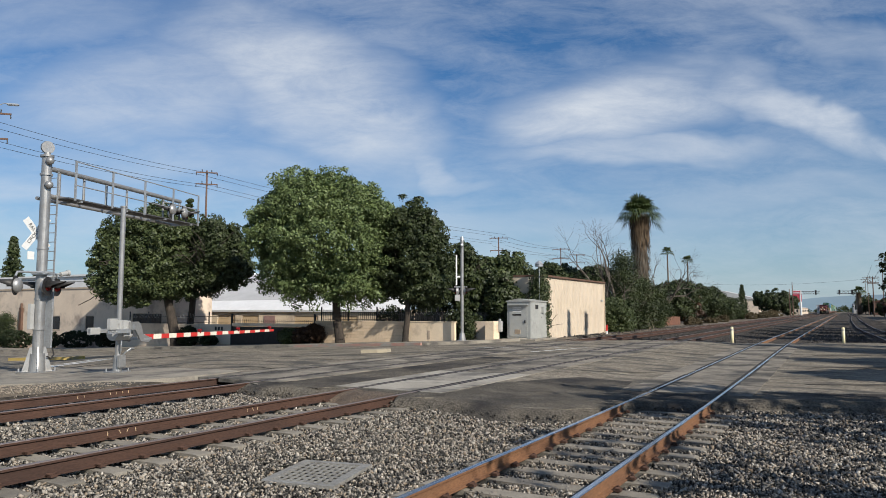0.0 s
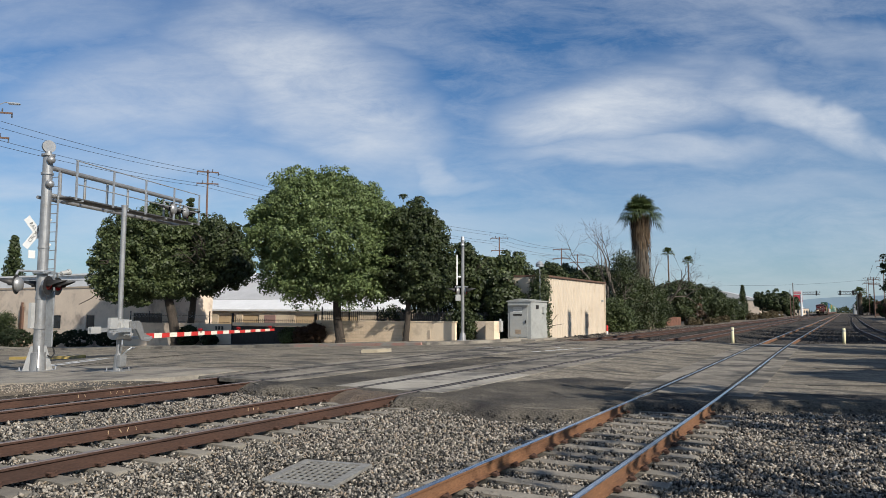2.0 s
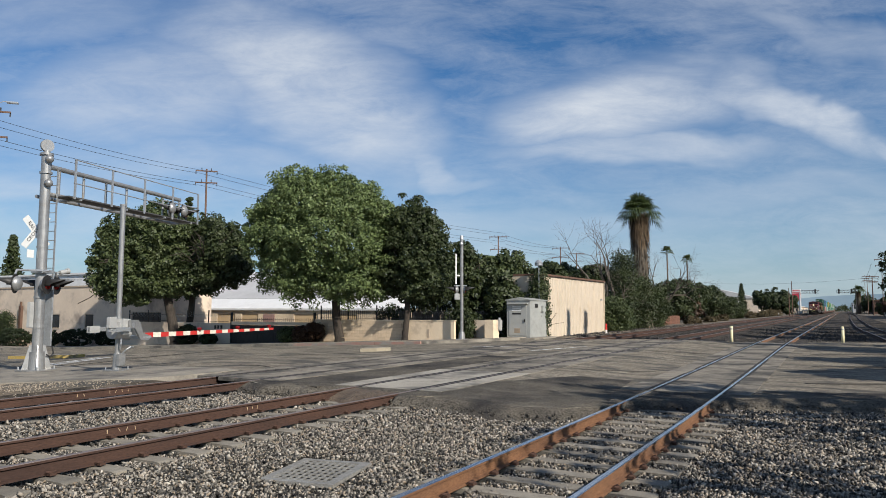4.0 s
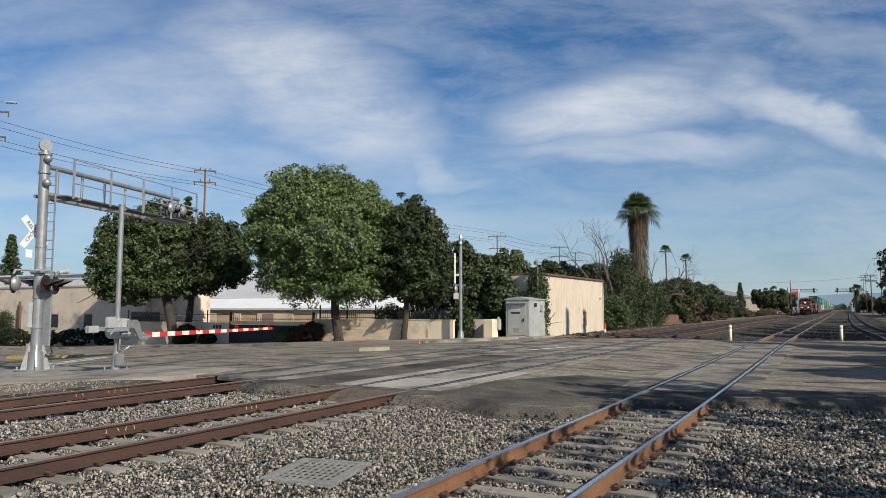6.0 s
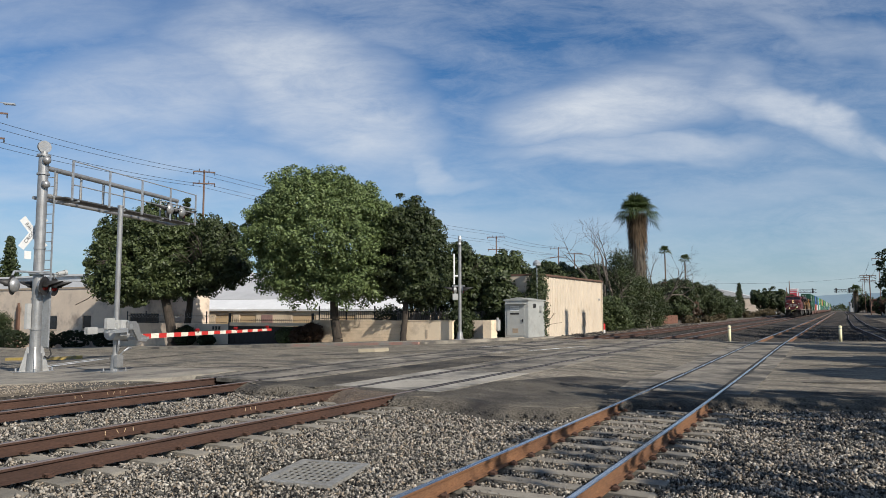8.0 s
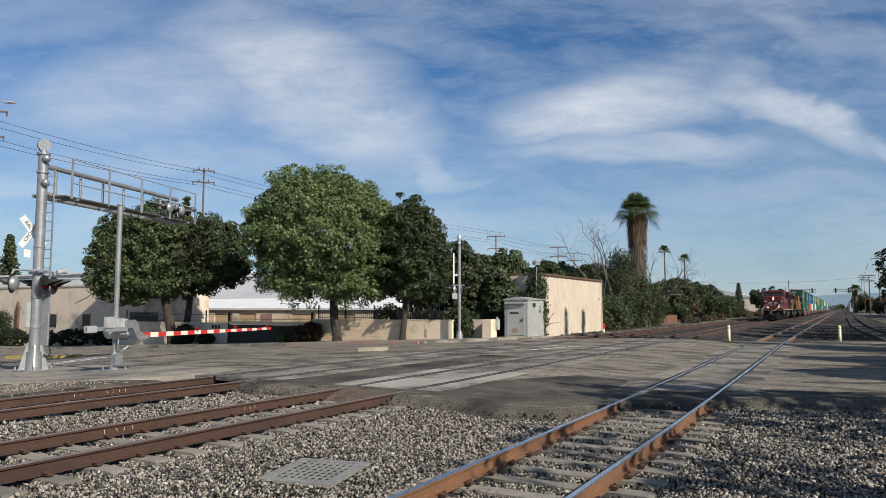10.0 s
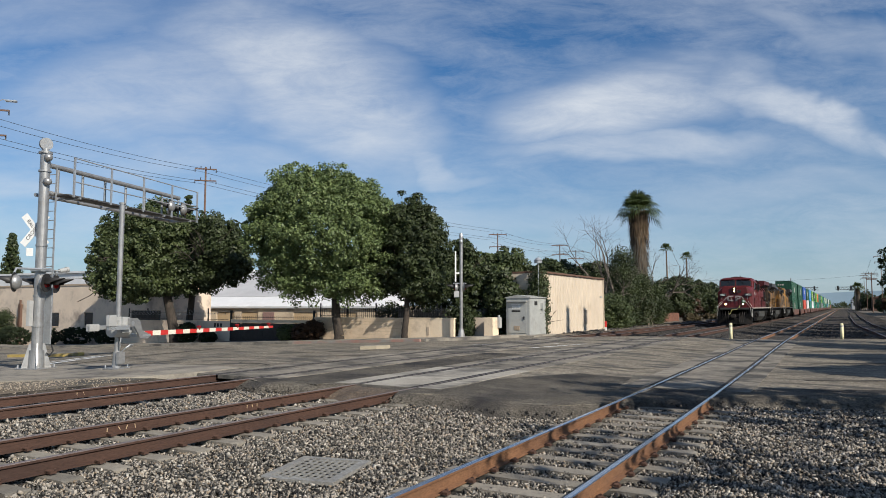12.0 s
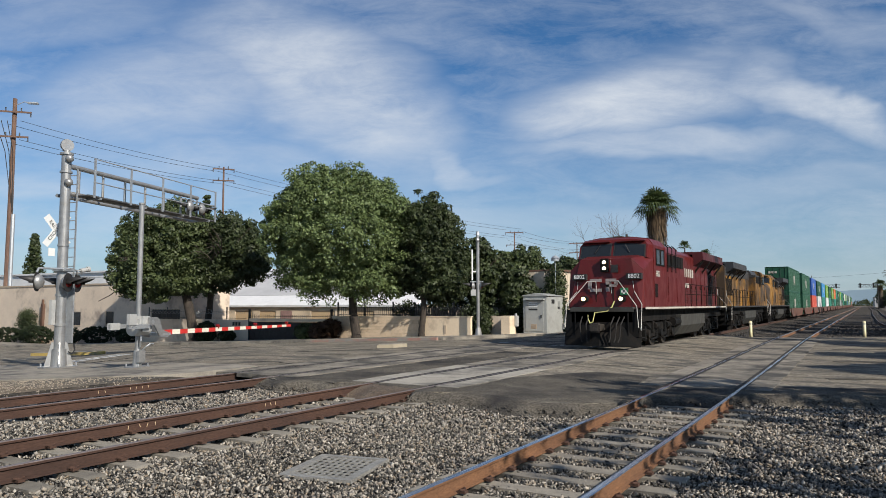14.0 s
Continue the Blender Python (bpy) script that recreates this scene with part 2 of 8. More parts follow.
M = dict(
    dirt=mat("dirt", (0.128, 0.102, 0.076), (0.187, 0.162, 0.128), 0.4, 0.95, bump=0.15, bscale=18, world_co=True, stain=((0.076, 0.072, 0.064), 0.15, 0.5), gloss=0.12),
    # bed colour is near black: shade in the gaps between stones, painted in
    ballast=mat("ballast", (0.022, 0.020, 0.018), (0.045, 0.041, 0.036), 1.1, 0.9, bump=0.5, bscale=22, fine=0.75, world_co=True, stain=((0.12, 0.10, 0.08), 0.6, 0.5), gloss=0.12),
    asphalt=mat("asphalt", (0.090, 0.080, 0.066), (0.133, 0.119, 0.098), 1.6, 0.9, bump=0.4, bscale=26, fine=0.6, world_co=True, stain=((0.039, 0.037, 0.036), 0.35, 0.6), gloss=0.12),
    old_asphalt=mat("old_asphalt", (0.172, 0.150, 0.118), (0.256, 0.226, 0.178), 2.0, 0.9, bump=0.3, bscale=22, fine=0.6, world_co=True, stain=((0.088, 0.083, 0.074), 1.3, 0.55), stretch=(0.4, 1, 1), gloss=0.12),
    concrete=mat("concrete", (0.296, 0.268, 0.220), (0.216, 0.196, 0.164), 0.8, 0.85, bump=0.05, bscale=50, fine=0.2, world_co=True, stain=((0.104, 0.096, 0.088), 0.7, 0.5), gloss=0.12),
    panel=mat("panel", (0.37, 0.345, 0.295), (0.27, 0.25, 0.215), 0.8, 0.85, bump=0.05, bscale=45, fine=0.2, world_co=True, stain=((0.09, 0.085, 0.08), 0.6, 0.6), gloss=0.12),
    panel_light=mat("panel_light", (0.374, 0.348, 0.297), (0.281, 0.259, 0.221), 0.8, 0.85, bump=0.05, bscale=45, fine=0.25, world_co=True, stain=((0.136, 0.128, 0.115), 0.6, 0.5), gloss=0.12),
    panel_worn=mat("panel_worn", (0.279, 0.250, 0.205), (0.189, 0.170, 0.141), 0.8, 0.85, bump=0.05, bscale=45, fine=0.25, world_co=True, stain=((0.074, 0.070, 0.063), 0.6, 0.6), gloss=0.12),
    tie=mat("tie", (0.231, 0.207, 0.166), (0.163, 0.146, 0.119), 5, 0.9, bump=0.05, bscale=60, fine=0.2, spread=0.2),
    rust=mat("rust", (0.080, 0.040, 0.026), (0.048, 0.026, 0.019), 3, 0.85, 0.2, bump=0.06, bscale=70, fine=0.3, stretch=(1, 0.25, 1)),
    rust_bright=mat("rust_bright", (0.20, 0.098, 0.046), (0.13, 0.064, 0.034), 3, 0.8, 0.15, bump=0.06, bscale=70, fine=0.3, stretch=(1, 0.25, 1)),
    rail_top=mat("rail_top", (0.62, 0.63, 0.65), (0.45, 0.45, 0.46), 2, 0.26, 0.95, stretch=(6, 0.1, 1)),
    rail_dull=mat("rail_dull", (0.20, 0.15, 0.13), (0.27, 0.22, 0.20), 2, 0.5, 0.6, stretch=(6, 0.2, 1)),
    gap_hose_black=mat("gap_hose_black", (0.014, 0.013, 0.012), (0.022, 0.02, 0.018), 3, 0.97, bump=0.05),
    black=mat("black", (0.02, 0.02, 0.021), (0.035, 0.033, 0.031), 3, 0.6, 0.2, bump=0.02),
    silver=mat("silver", (0.36, 0.36, 0.355), (0.25, 0.25, 0.247), 3, 0.42, 0.55, bump=0.01, bscale=30, fine=0.1, stain=((0.30, 0.28, 0.25), 1.5, 0.2)),
    galv=mat("galv", (0.46, 0.48, 0.49), (0.36, 0.37, 0.38), 4, 0.45, 0.6, bump=0.02, bscale=30, fine=0.15),
    grey_box=mat("grey_box", (0.42, 0.42, 0.405), (0.33, 0.33, 0.32), 2, 0.5, 0.1, fine=0.08, stain=((0.33, 0.31, 0.28), 1.2, 0.25)),
    hut=mat("hut", (0.42, 0.425, 0.40), (0.36, 0.365, 0.345), 1.5, 0.5, 0.2, fine=0.08, stain=((0.30, 0.29, 0.27), 0.9, 0.2)),
    beige=mat("beige", (0.74, 0.60, 0.43), (0.66, 0.53, 0.38), 0.5, 0.85, bump=0.03, bscale=30, fine=0.08, stain=((0.40, 0.31, 0.22), 0.5, 0.25)),
    beige_dark=mat("beige_dark", (0.44, 0.35, 0.26), (0.37, 0.30, 0.225), 0.5, 0.9, bump=0.03, bscale=30, fine=0.1),
    stucco=mat("stucco", (0.66, 0.545, 0.425), (0.57, 0.47, 0.37), 0.6, 0.9, bump=0.06, bscale=40, fine=0.1, stain=((0.33, 0.27, 0.22), 0.4, 0.25)),
    block=mat("block", (0.68, 0.53, 0.37), (0.58, 0.45, 0.315), 1.2, 0.9, bump=0.06, bscale=40, fine=0.12, spread=0.05),
    mortar=mat("mortar", (0.42, 0.33, 0.24), None, 2, 0.95, bump=0.05),
    white=mat("white", (0.72, 0.72, 0.71), (0.64, 0.64, 0.63), 0.8, 0.6, fine=0.05),
    roof_grey=mat("roof_grey", (0.46, 0.46, 0.46), (0.40, 0.40, 0.40), 0.5, 0.7, fine=0.08),
    brown=mat("brown", (0.13, 0.07, 0.045), (0.09, 0.05, 0.035), 2, 0.8, bump=0.04),
    bark=mat("bark", (0.058, 0.045, 0.034), (0.028, 0.022, 0.017), 5, 0.95, bump=0.35, bscale=22, stretch=(1, 1, 0.3)),
    palm_bark=mat("palm_bark", (0.17, 0.125, 0.085), (0.09, 0.065, 0.045), 4, 0.95, bump=0.4, bscale=14, stretch=(1, 1, 0.4)),
    pole_wood=mat("pole_wood", (0.16, 0.095, 0.065), (0.10, 0.06, 0.045), 4, 0.9, bump=0.1, bscale=20, stretch=(1, 1, 0.15)),
    red=mat("red", (0.62, 0.03, 0.025), (0.52, 0.03, 0.025), 3, 0.45, fine=0.08),
    yellow=mat("yellow", (0.46, 0.32, 0.07), (0.38, 0.28, 0.10), 2, 0.7, bump=0.02, stain=((0.22, 0.17, 0.10), 1.5, 0.4)),
    cream=mat("cream", (0.72, 0.66, 0.40), (0.62, 0.57, 0.36), 4, 0.5, fine=0.1),
    paint_white=mat("paint_white", (0.66, 0.66, 0.64), (0.48, 0.48, 0.46), 3, 0.8, fine=0.2, world_co=True, stain=((0.14, 0.135, 0.13), 2.5, 0.55)),
    glass=mat("glass", (0.02, 0.025, 0.03), (0.03, 0.035, 0.04), 1, 0.07, 0.0, fine=0.05),
    hedge=leaf_mat("hedge", (0.008, 0.014, 0.005), (0.028, 0.044, 0.014)),
    leaf_a=leaf_mat("leaf_a", (0.038, 0.062, 0.018), (0.200, 0.262, 0.096)),
    leaf_b=leaf_mat("leaf_b", (0.010, 0.018, 0.007), (0.075, 0.098, 0.034)),
    leaf_c=leaf_mat("leaf_c", (0.014, 0.026, 0.010), (0.115, 0.145, 0.052)),
    frond=leaf_mat("frond", (0.025, 0.042, 0.012), (0.095, 0.125, 0.040)),
    thatch=leaf_mat("thatch", (0.075, 0.050, 0.030), (0.21, 0.145, 0.088), 0.9),
    dead_frond=leaf_mat("dead_frond", (0.07, 0.058, 0.045), (0.19, 0.165, 0.13), 0.95),
    red_leaf=leaf_mat("red_leaf", (0.030, 0.016, 0.010), (0.105, 0.055, 0.028)),
    dry=leaf_mat("dry", (0.06, 0.048, 0.026), (0.17, 0.135, 0.075), 0.9),
)


# ---- mesh helpers ----
def mesh_of(name, bm, material, smooth=False):
    me = bpy.data.meshes.new(name)
    bm.to_mesh(me)
    bm.free()
    for mm in material if isinstance(material, (list, tuple)) else [material]:
        me.materials.append(mm)
    if smooth:
        for f in me.polygons:
            f.use_smooth = True
    return me


def part(name, bm, material, parent=None, label="", smooth=False):
    ob = new(name, mesh_of(name, bm, material, smooth))
    ob.parent = parent
    return tagged(ob, label)


def thing(name, label, category, at=None, group="", kind=""):
    ob = new(name)
    if at is not None:
        ob.matrix_basis = at
    return tagged(ob, label, category, group, kind)


def raw(name, verts, faces, material, parent=None, label=""):
    me = bpy.data.meshes.new(name)
    me.from_pydata(verts, [], faces)
    me.materials.append(material)
    me.update()
    ob = new(name, me)
    ob.parent = parent
    return tagged(ob, label)


def box(bm, x0, x1, y0, y1, z0, z1, m=None, bevel=0.0):
    r = bmesh.ops.create_cube(bm, size=1)
    vs = r["verts"]
    t = Matrix.Translation(((x0 + x1) / 2, (y0 + y1) / 2, (z0 + z1) / 2)) @ Matrix.Diagonal((abs(x1 - x0), abs(y1 - y0), abs(z1 - z0), 1))
    bmesh.ops.transform(bm, matrix=(m @ t) if m else t, verts=vs)
    if bevel:
        es = list({e for v in vs for e in v.link_edges})
        bmesh.ops.bevel(bm, geom=es, offset=bevel, segments=2, affect="EDGES", clamp_overlap=True)
    return vs


def tube(bm, a, b, r0, r1=None, seg=10, caps=True):
    a, b = Vector(a), Vector(b)
    r1 = r0 if r1 is None else r1
    d = b - a
    q = d.to_track_quat("Z", "Y").to_matrix().to_4x4()
    bmesh.ops.create_cone(bm, cap_ends=caps, segments=seg, radius1=r0, radius2=r1, depth=d.length,
                          matrix=Matrix.Translation((a + b) / 2) @ q)


def pipe(bm, pts, r, seg=8):
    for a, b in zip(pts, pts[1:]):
        tube(bm, a, b, r, seg=seg)
    for p in pts[1:-1]:
        bmesh.ops.create_uvsphere(bm, u_segments=seg, v_segments=5, radius=r * 1.02, matrix=Matrix.Translation(p))


def prism(bm, outline, z0, z1, m=None):
    """An outline in x, y drawn up from z0 to z1."""
    lo = [bm.verts.new((x, y, z0)) for x, y in outline]
    hi = [bm.verts.new((x, y, z1)) for x, y in outline]
    k = len(outline)
    fs = [bm.faces.new(list(reversed(lo))), bm.faces.new(hi)]
    for i in range(k):
        fs.append(bm.faces.new((lo[i], lo[(i + 1) % k], hi[(i + 1) % k], hi[i])))
    if m:
        bmesh.ops.transform(bm, matrix=m, verts=lo + hi)
    bmesh.ops.recalc_face_normals(bm, faces=fs)
    return lo + hi


SIDE = Matrix(((0, 0, 1, 0), (1, 0, 0, 0), (0, 1, 0, 0), (0, 0, 0, 1)))   # outline x, y -> world y, z; drawn along x


def ground_z(x):
    """The ground rises gently towards the two older tracks and falls away with the street beyond them."""
    s = min(max((-4.8 - x) / 2.6, 0), 1)
    return 0.13 * s * s * (3 - 2 * s) - 0.037 * min(max(-15.5 - x, 0), 46.5)


def wall_frame(a, b, z=0.13):
    """A frame with x along the foot of a wall from a to b, and -y towards the street."""
    d = Vector((b[0] - a[0], b[1] - a[1], 0))
    return Matrix.Translation((a[0], a[1], z)) @ Matrix.Rotation(math.atan2(d.y, d.x), 4, "Z"), d.length


# ---- ground, road, tracks ----
def smooth(a, b, x):
    s = min(max((x - a) / (b - a), 0), 1)
    return s * s * (3 - 2 * s)


def bed_z(x):
    """The bed under the ties: lower than the rail heads, level with the street beyond."""
    return ground_z(x) - 0.25 + 0.23 * smooth(-14.5, -15.1, x) + 0.13 * smooth(4.5, 7.0, x)


def ground():
    xs = [-3000, -1200, -500, -200, -100, -62, -40, -30, -22, -18, -16.2, -15.8, -15.4, -15.1, -14.95, -14.8, -14.65, -14.5, -14, -13, -12, -11, -10, -9, -8.4, -7.8, -7.2,
          -6.8, -6.3, -5.8, -5.3, -4.8, -4, -2, 0, 2, 4.5, 5, 5.5, 6, 6.5, 7, 10, 20, 40, 80, 200, 500, 1200, 3000]
    ys = [-1200, -300, -100, -40, -20, -10, -5, 0, 5, 10, 15, 20, 30, 40, 50, 60, 80, 120, 200, 350, 600, 1000, 1800, 3200]
    vs = [(x, y, bed_z(x)) for y in ys for x in xs]
    k = len(xs)
    fs = [(j * k + i, j * k + i + 1, (j + 1) * k + i + 1, (j + 1) * k + i) for j in range(len(ys) - 1) for i in range(k - 1)]
    ob = raw("ground", vs, fs, M["dirt"])
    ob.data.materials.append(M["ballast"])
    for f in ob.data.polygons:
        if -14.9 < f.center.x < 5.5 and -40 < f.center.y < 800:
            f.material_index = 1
    return tagged(ob, "dry dirt ground and stone bed darkened as shade between stones", "ground", kind="structure")


def slab(name, outline, lift, depth, material, cuts=(), parent=None, label=""):
    """A paved sheet with an edge, which follows the rise of the ground."""
    bm = bmesh.new()
    bm.faces.new([bm.verts.new((x, y, 0)) for x, y in outline])
    for x in (-7.4, -6.75, -6.1, -5.45, -4.8, *cuts):
        bmesh.ops.bisect_plane(bm, geom=bm.verts[:] + bm.edges[:] + bm.faces[:], plane_co=(x, 0, 0), plane_no=(1, 0, 0))
    bmesh.ops.recalc_face_normals(bm, faces=bm.faces[:])
    if bm.faces[:][0].normal.z < 0:
        bmesh.ops.reverse_faces(bm, faces=bm.faces[:])
    r = bmesh.ops.extrude_face_region(bm, geom=bm.faces[:])
    top = {v for v in r["geom"] if isinstance(v, bmesh.types.BMVert)}
    for v in bm.verts:
        v.co.z = ground_z(v.co.x) + lift - (0 if v in top else depth)
    bmesh.ops.recalc_face_normals(bm, faces=bm.faces[:])
    return part(name, bm, material, parent, label)


KERB = 32.9      # the far kerb of the street


def road():
    near = [(60, 46), (20, 24.5), (6, 17.4), (1.6, 17.4), (0.6, 17.0), (-0.75, 16.5), (-2.0, 16.0), (-2.45, 15.2), (-3.7, 15.0), (-4.15, 13.3), (-4.6, 12.85), (-5.7, 12.3), (-6.8, 12.4), (-7.75, 11.95), (-8.1, 12.5), (-9.6, 12.9),
            (-10.4, 12.5), (-11.4, 12.1), (-12.3, 12.5), (-14.0, 13.6), (-17.9, 15.4), (-22.8, 16.0), (-27, 13.9), (-34, 12.0), (-62, 10.5), (-110, 9)]
    far = [(-110, KERB), (-62, KERB), (-19.6, KERB), (-17.2, 34.6), (-15.4, 38.0), (-13.0, 39.4), (-10.6, 41.6), (-6.4, 42.7), (-2.4, 44.8), (2.6, 47.6), (20, 58), (60, 80)]
    return tagged(slab("road", near + far, -0.010, 0.25, M["old_asphalt"], (-15.5, -62)), "worn grey asphalt street across the railway tracks", "road", kind="structure")


NEAR_EDGE = [(20, 24.5), (6, 17.4), (1.6, 17.4), (0.6, 17.0), (-0.75, 16.5), (-2.0, 16.0), (-2.45, 15.2), (-3.7, 15.0), (-4.15, 13.3), (-4.6, 12.85), (-5.7, 12.3), (-6.8, 12.4), (-7.75, 11.95), (-8.1, 12.5), (-9.6, 12.9),
             (-10.4, 12.5), (-11.4, 12.1), (-12.3, 12.5), (-14.0, 13.6)]


def edge_y(x):
    """The ragged near edge of the asphalt."""
    xs, ys = [p[0] for p in NEAR_EDGE[::-1]], [p[1] for p in NEAR_EDGE[::-1]]
    return float(np.interp(x, xs, ys))


def apron():
    """Asphalt that slopes off into the stones. Its dark tone also paints the tree shade lying there."""
    vs, fs = [], []
    n = 260
    for k in range(n):
        x = -14.0 + 20.0 * k / (n - 1)
        e = edge_y(x)
        for j, (dy, dz) in enumerate(((1.1, -0.0070), (0.0, -0.0080), (-0.12, -0.05), (-0.28, -0.14), (-0.5, -0.27))):
            w = 0.16 * noise.noise((x * 1.7, j * 0.4, 3)) + 0.07 * noise.noise((x * 6, j, 5))
            h = 0.02 * noise.noise((x * 5, j * 2.0, 9))
            vs.append((x, e + dy + (w if j else 0), ground_z(x) + dz + (h if 1 < j else 0)))
        if k:
            a = (k - 1) * 5
            fs += [(a + j, a + j + 1, a + j + 6, a + j + 5) for j in range(4)]
    ob = raw("road_edge", vs, fs, M["asphalt"])
    for f in ob.data.polygons:
        f.use_smooth = True
    return tagged(ob, "dark ragged asphalt edge sloping into the stones, tree shade painted in", "road edge", kind="structure")


def track_x(i, y):
    if i == 1:
        return -3.14 - 0.40 * smooth(10, 50, y)
    if i == 4:
        return 1.85 + 1.2 * (1 - smooth(44, 92, y)) + 0.75 * smooth(140, 260, y) + 2.0 * smooth(420, 800, y)
    return {2: -8.72, 3: -13.17}[i]


RAIL = [(-0.07, -0.172), (0.07, -0.172), (0.07, -0.160), (0.012, -0.145), (0.009, -0.045), (0.036, -0.034), (0.037, -0.008), (0.030, 0.0),
        (-0.030, 0.0), (-0.037, -0.008), (-0.036, -0.034), (-0.009, -0.045), (-0.012, -0.145), (-0.07, -0.160)]


def rail(i, off, y0, y1, side, top):
    ys, y = [], y0
    while y < y1:
        ys.append(y)
        y += 4 if y < 60 else 12
    ys.append(y1)
    k = len(RAIL)
    vs = []
    for y in ys:
        x = track_x(i, y) + off
        vs += [(x + px, y, ground_z(track_x(i, 0)) + pz) for px, pz in RAIL]
    fs = [(j * k + a, j * k + (a + 1) % k, (j + 1) * k + (a + 1) % k, (j + 1) * k + a) for j in range(len(ys) - 1) for a in range(k)]
    fs += [tuple(range(k))[::-1], tuple((len(ys) - 1) * k + a for a in range(k))]
    ob = raw("rail", vs, fs, side)
    ob.data.materials.append(top)
    for f in ob.data.polygons:
        if abs(f.normal.z) > 0.5 and f.center.z > ground_z(f.center.x) - 0.02:
            f.material_index = 1
    return ob


M["dark_tie"] = mat("dark_tie", (0.085, 0.075, 0.065), (0.05, 0.045, 0.04), 2, 0.9, world_co=True)


def tie_mesh():
    bm = bmesh.new()
    prism(bm, [(-1.29, -0.23), (1.29, -0.23), (1.29, -0.012), (1.24, 0.0), (0.95, 0.0), (0.62, -0.012), (-0.62, -0.012), (-0.95, 0.0), (-1.24, 0.0), (-1.29, -0.012)], -0.125, 0.125,
          Matrix(((1, 0, 0, 0), (0, 0, 1, 0), (0, 1, 0, 0), (0, 0, 0, 1))))
    return mesh_of("tie", bm, M["tie"])


def clip_mesh():
    bm = bmesh.new()
    for s in (-1, 1):
        pipe(bm, [(s * 0.06, -0.05, 0.012), (s * 0.10, -0.05, 0.04), (s * 0.135, 0.0, 0.035), (s * 0.10, 0.05, 0.04), (s * 0.055, 0.04, 0.016)], 0.013, 6)
        box(bm, s * 0.085, s * 0.15, -0.04, 0.04, 0, 0.03)
    return mesh_of("rail_clip", bm, M["rust"])


def tracks():
    tie, clip = tie_mesh(), clip_mesh()
    for i, label in ((1, "railway track with polished rails on concrete ties"), (2, "railway track with brown rusted rails on concrete ties"),
                     (3, "railway track with dark rusted rails"), (4, "railway siding with dark rails")):
        top = thing("railway_track", label, "railway track", kind="structure", group="railway tracks")
        side = M["rust_bright"] if i == 1 else M["rust"]
        head = M["rail_dull"] if i != 1 else M["rail_top"]
        for off in (-0.7525, 0.7525):
            rail(i, off, -12 if i != 4 else 47, 900, side, head).parent = top
        z = ground_z(track_x(i, 0)) - 0.186
        y, end = (-3.0, {1: 15.0, 2: 12.6, 3: 11.4, 4: 0.0}[i]) if i != 4 else (50.0, 50.0)
        if i == 3:
            z -= 0.05
        while y < end:
            t = new("tie", tie)
            t.parent, t.matrix_basis = top, pose(track_x(i, y), y, z, 0, 0, random.uniform(-0.4, 0.4))
            if i != 3:
                for off in (-0.7525, 0.7525):
                    c = new("rail_clip", clip)
                    c.parent, c.matrix_basis = top, pose(track_x(i, y) + off, y, z + 0.014)
            y += 0.61
        # the ties beyond the street, too small to tell apart
        vs, fs = [], []
        y = {1: 46.5, 2: 43.5, 3: 40.5, 4: 49.5}[i]
        while y < 330:
            x, a = track_x(i, y), len(vs)
            for zz in (z - 0.1, z):
                vs += [(x - 1.29, y - 0.12, zz), (x + 1.29, y - 0.12, zz), (x + 1.29, y + 0.12, zz), (x - 1.29, y + 0.12, zz)]
            fs += [(a + 4, a + 5, a + 6, a + 7), (a, a + 1, a + 5, a + 4), (a + 1, a + 2, a + 6, a + 5), (a + 3, a, a + 4, a + 7)]
            y += 0.61
        tagged(raw("far_ties", vs, fs, M["dark_tie"], top), kind="stuff")


ground()
road()
apron()
tracks()


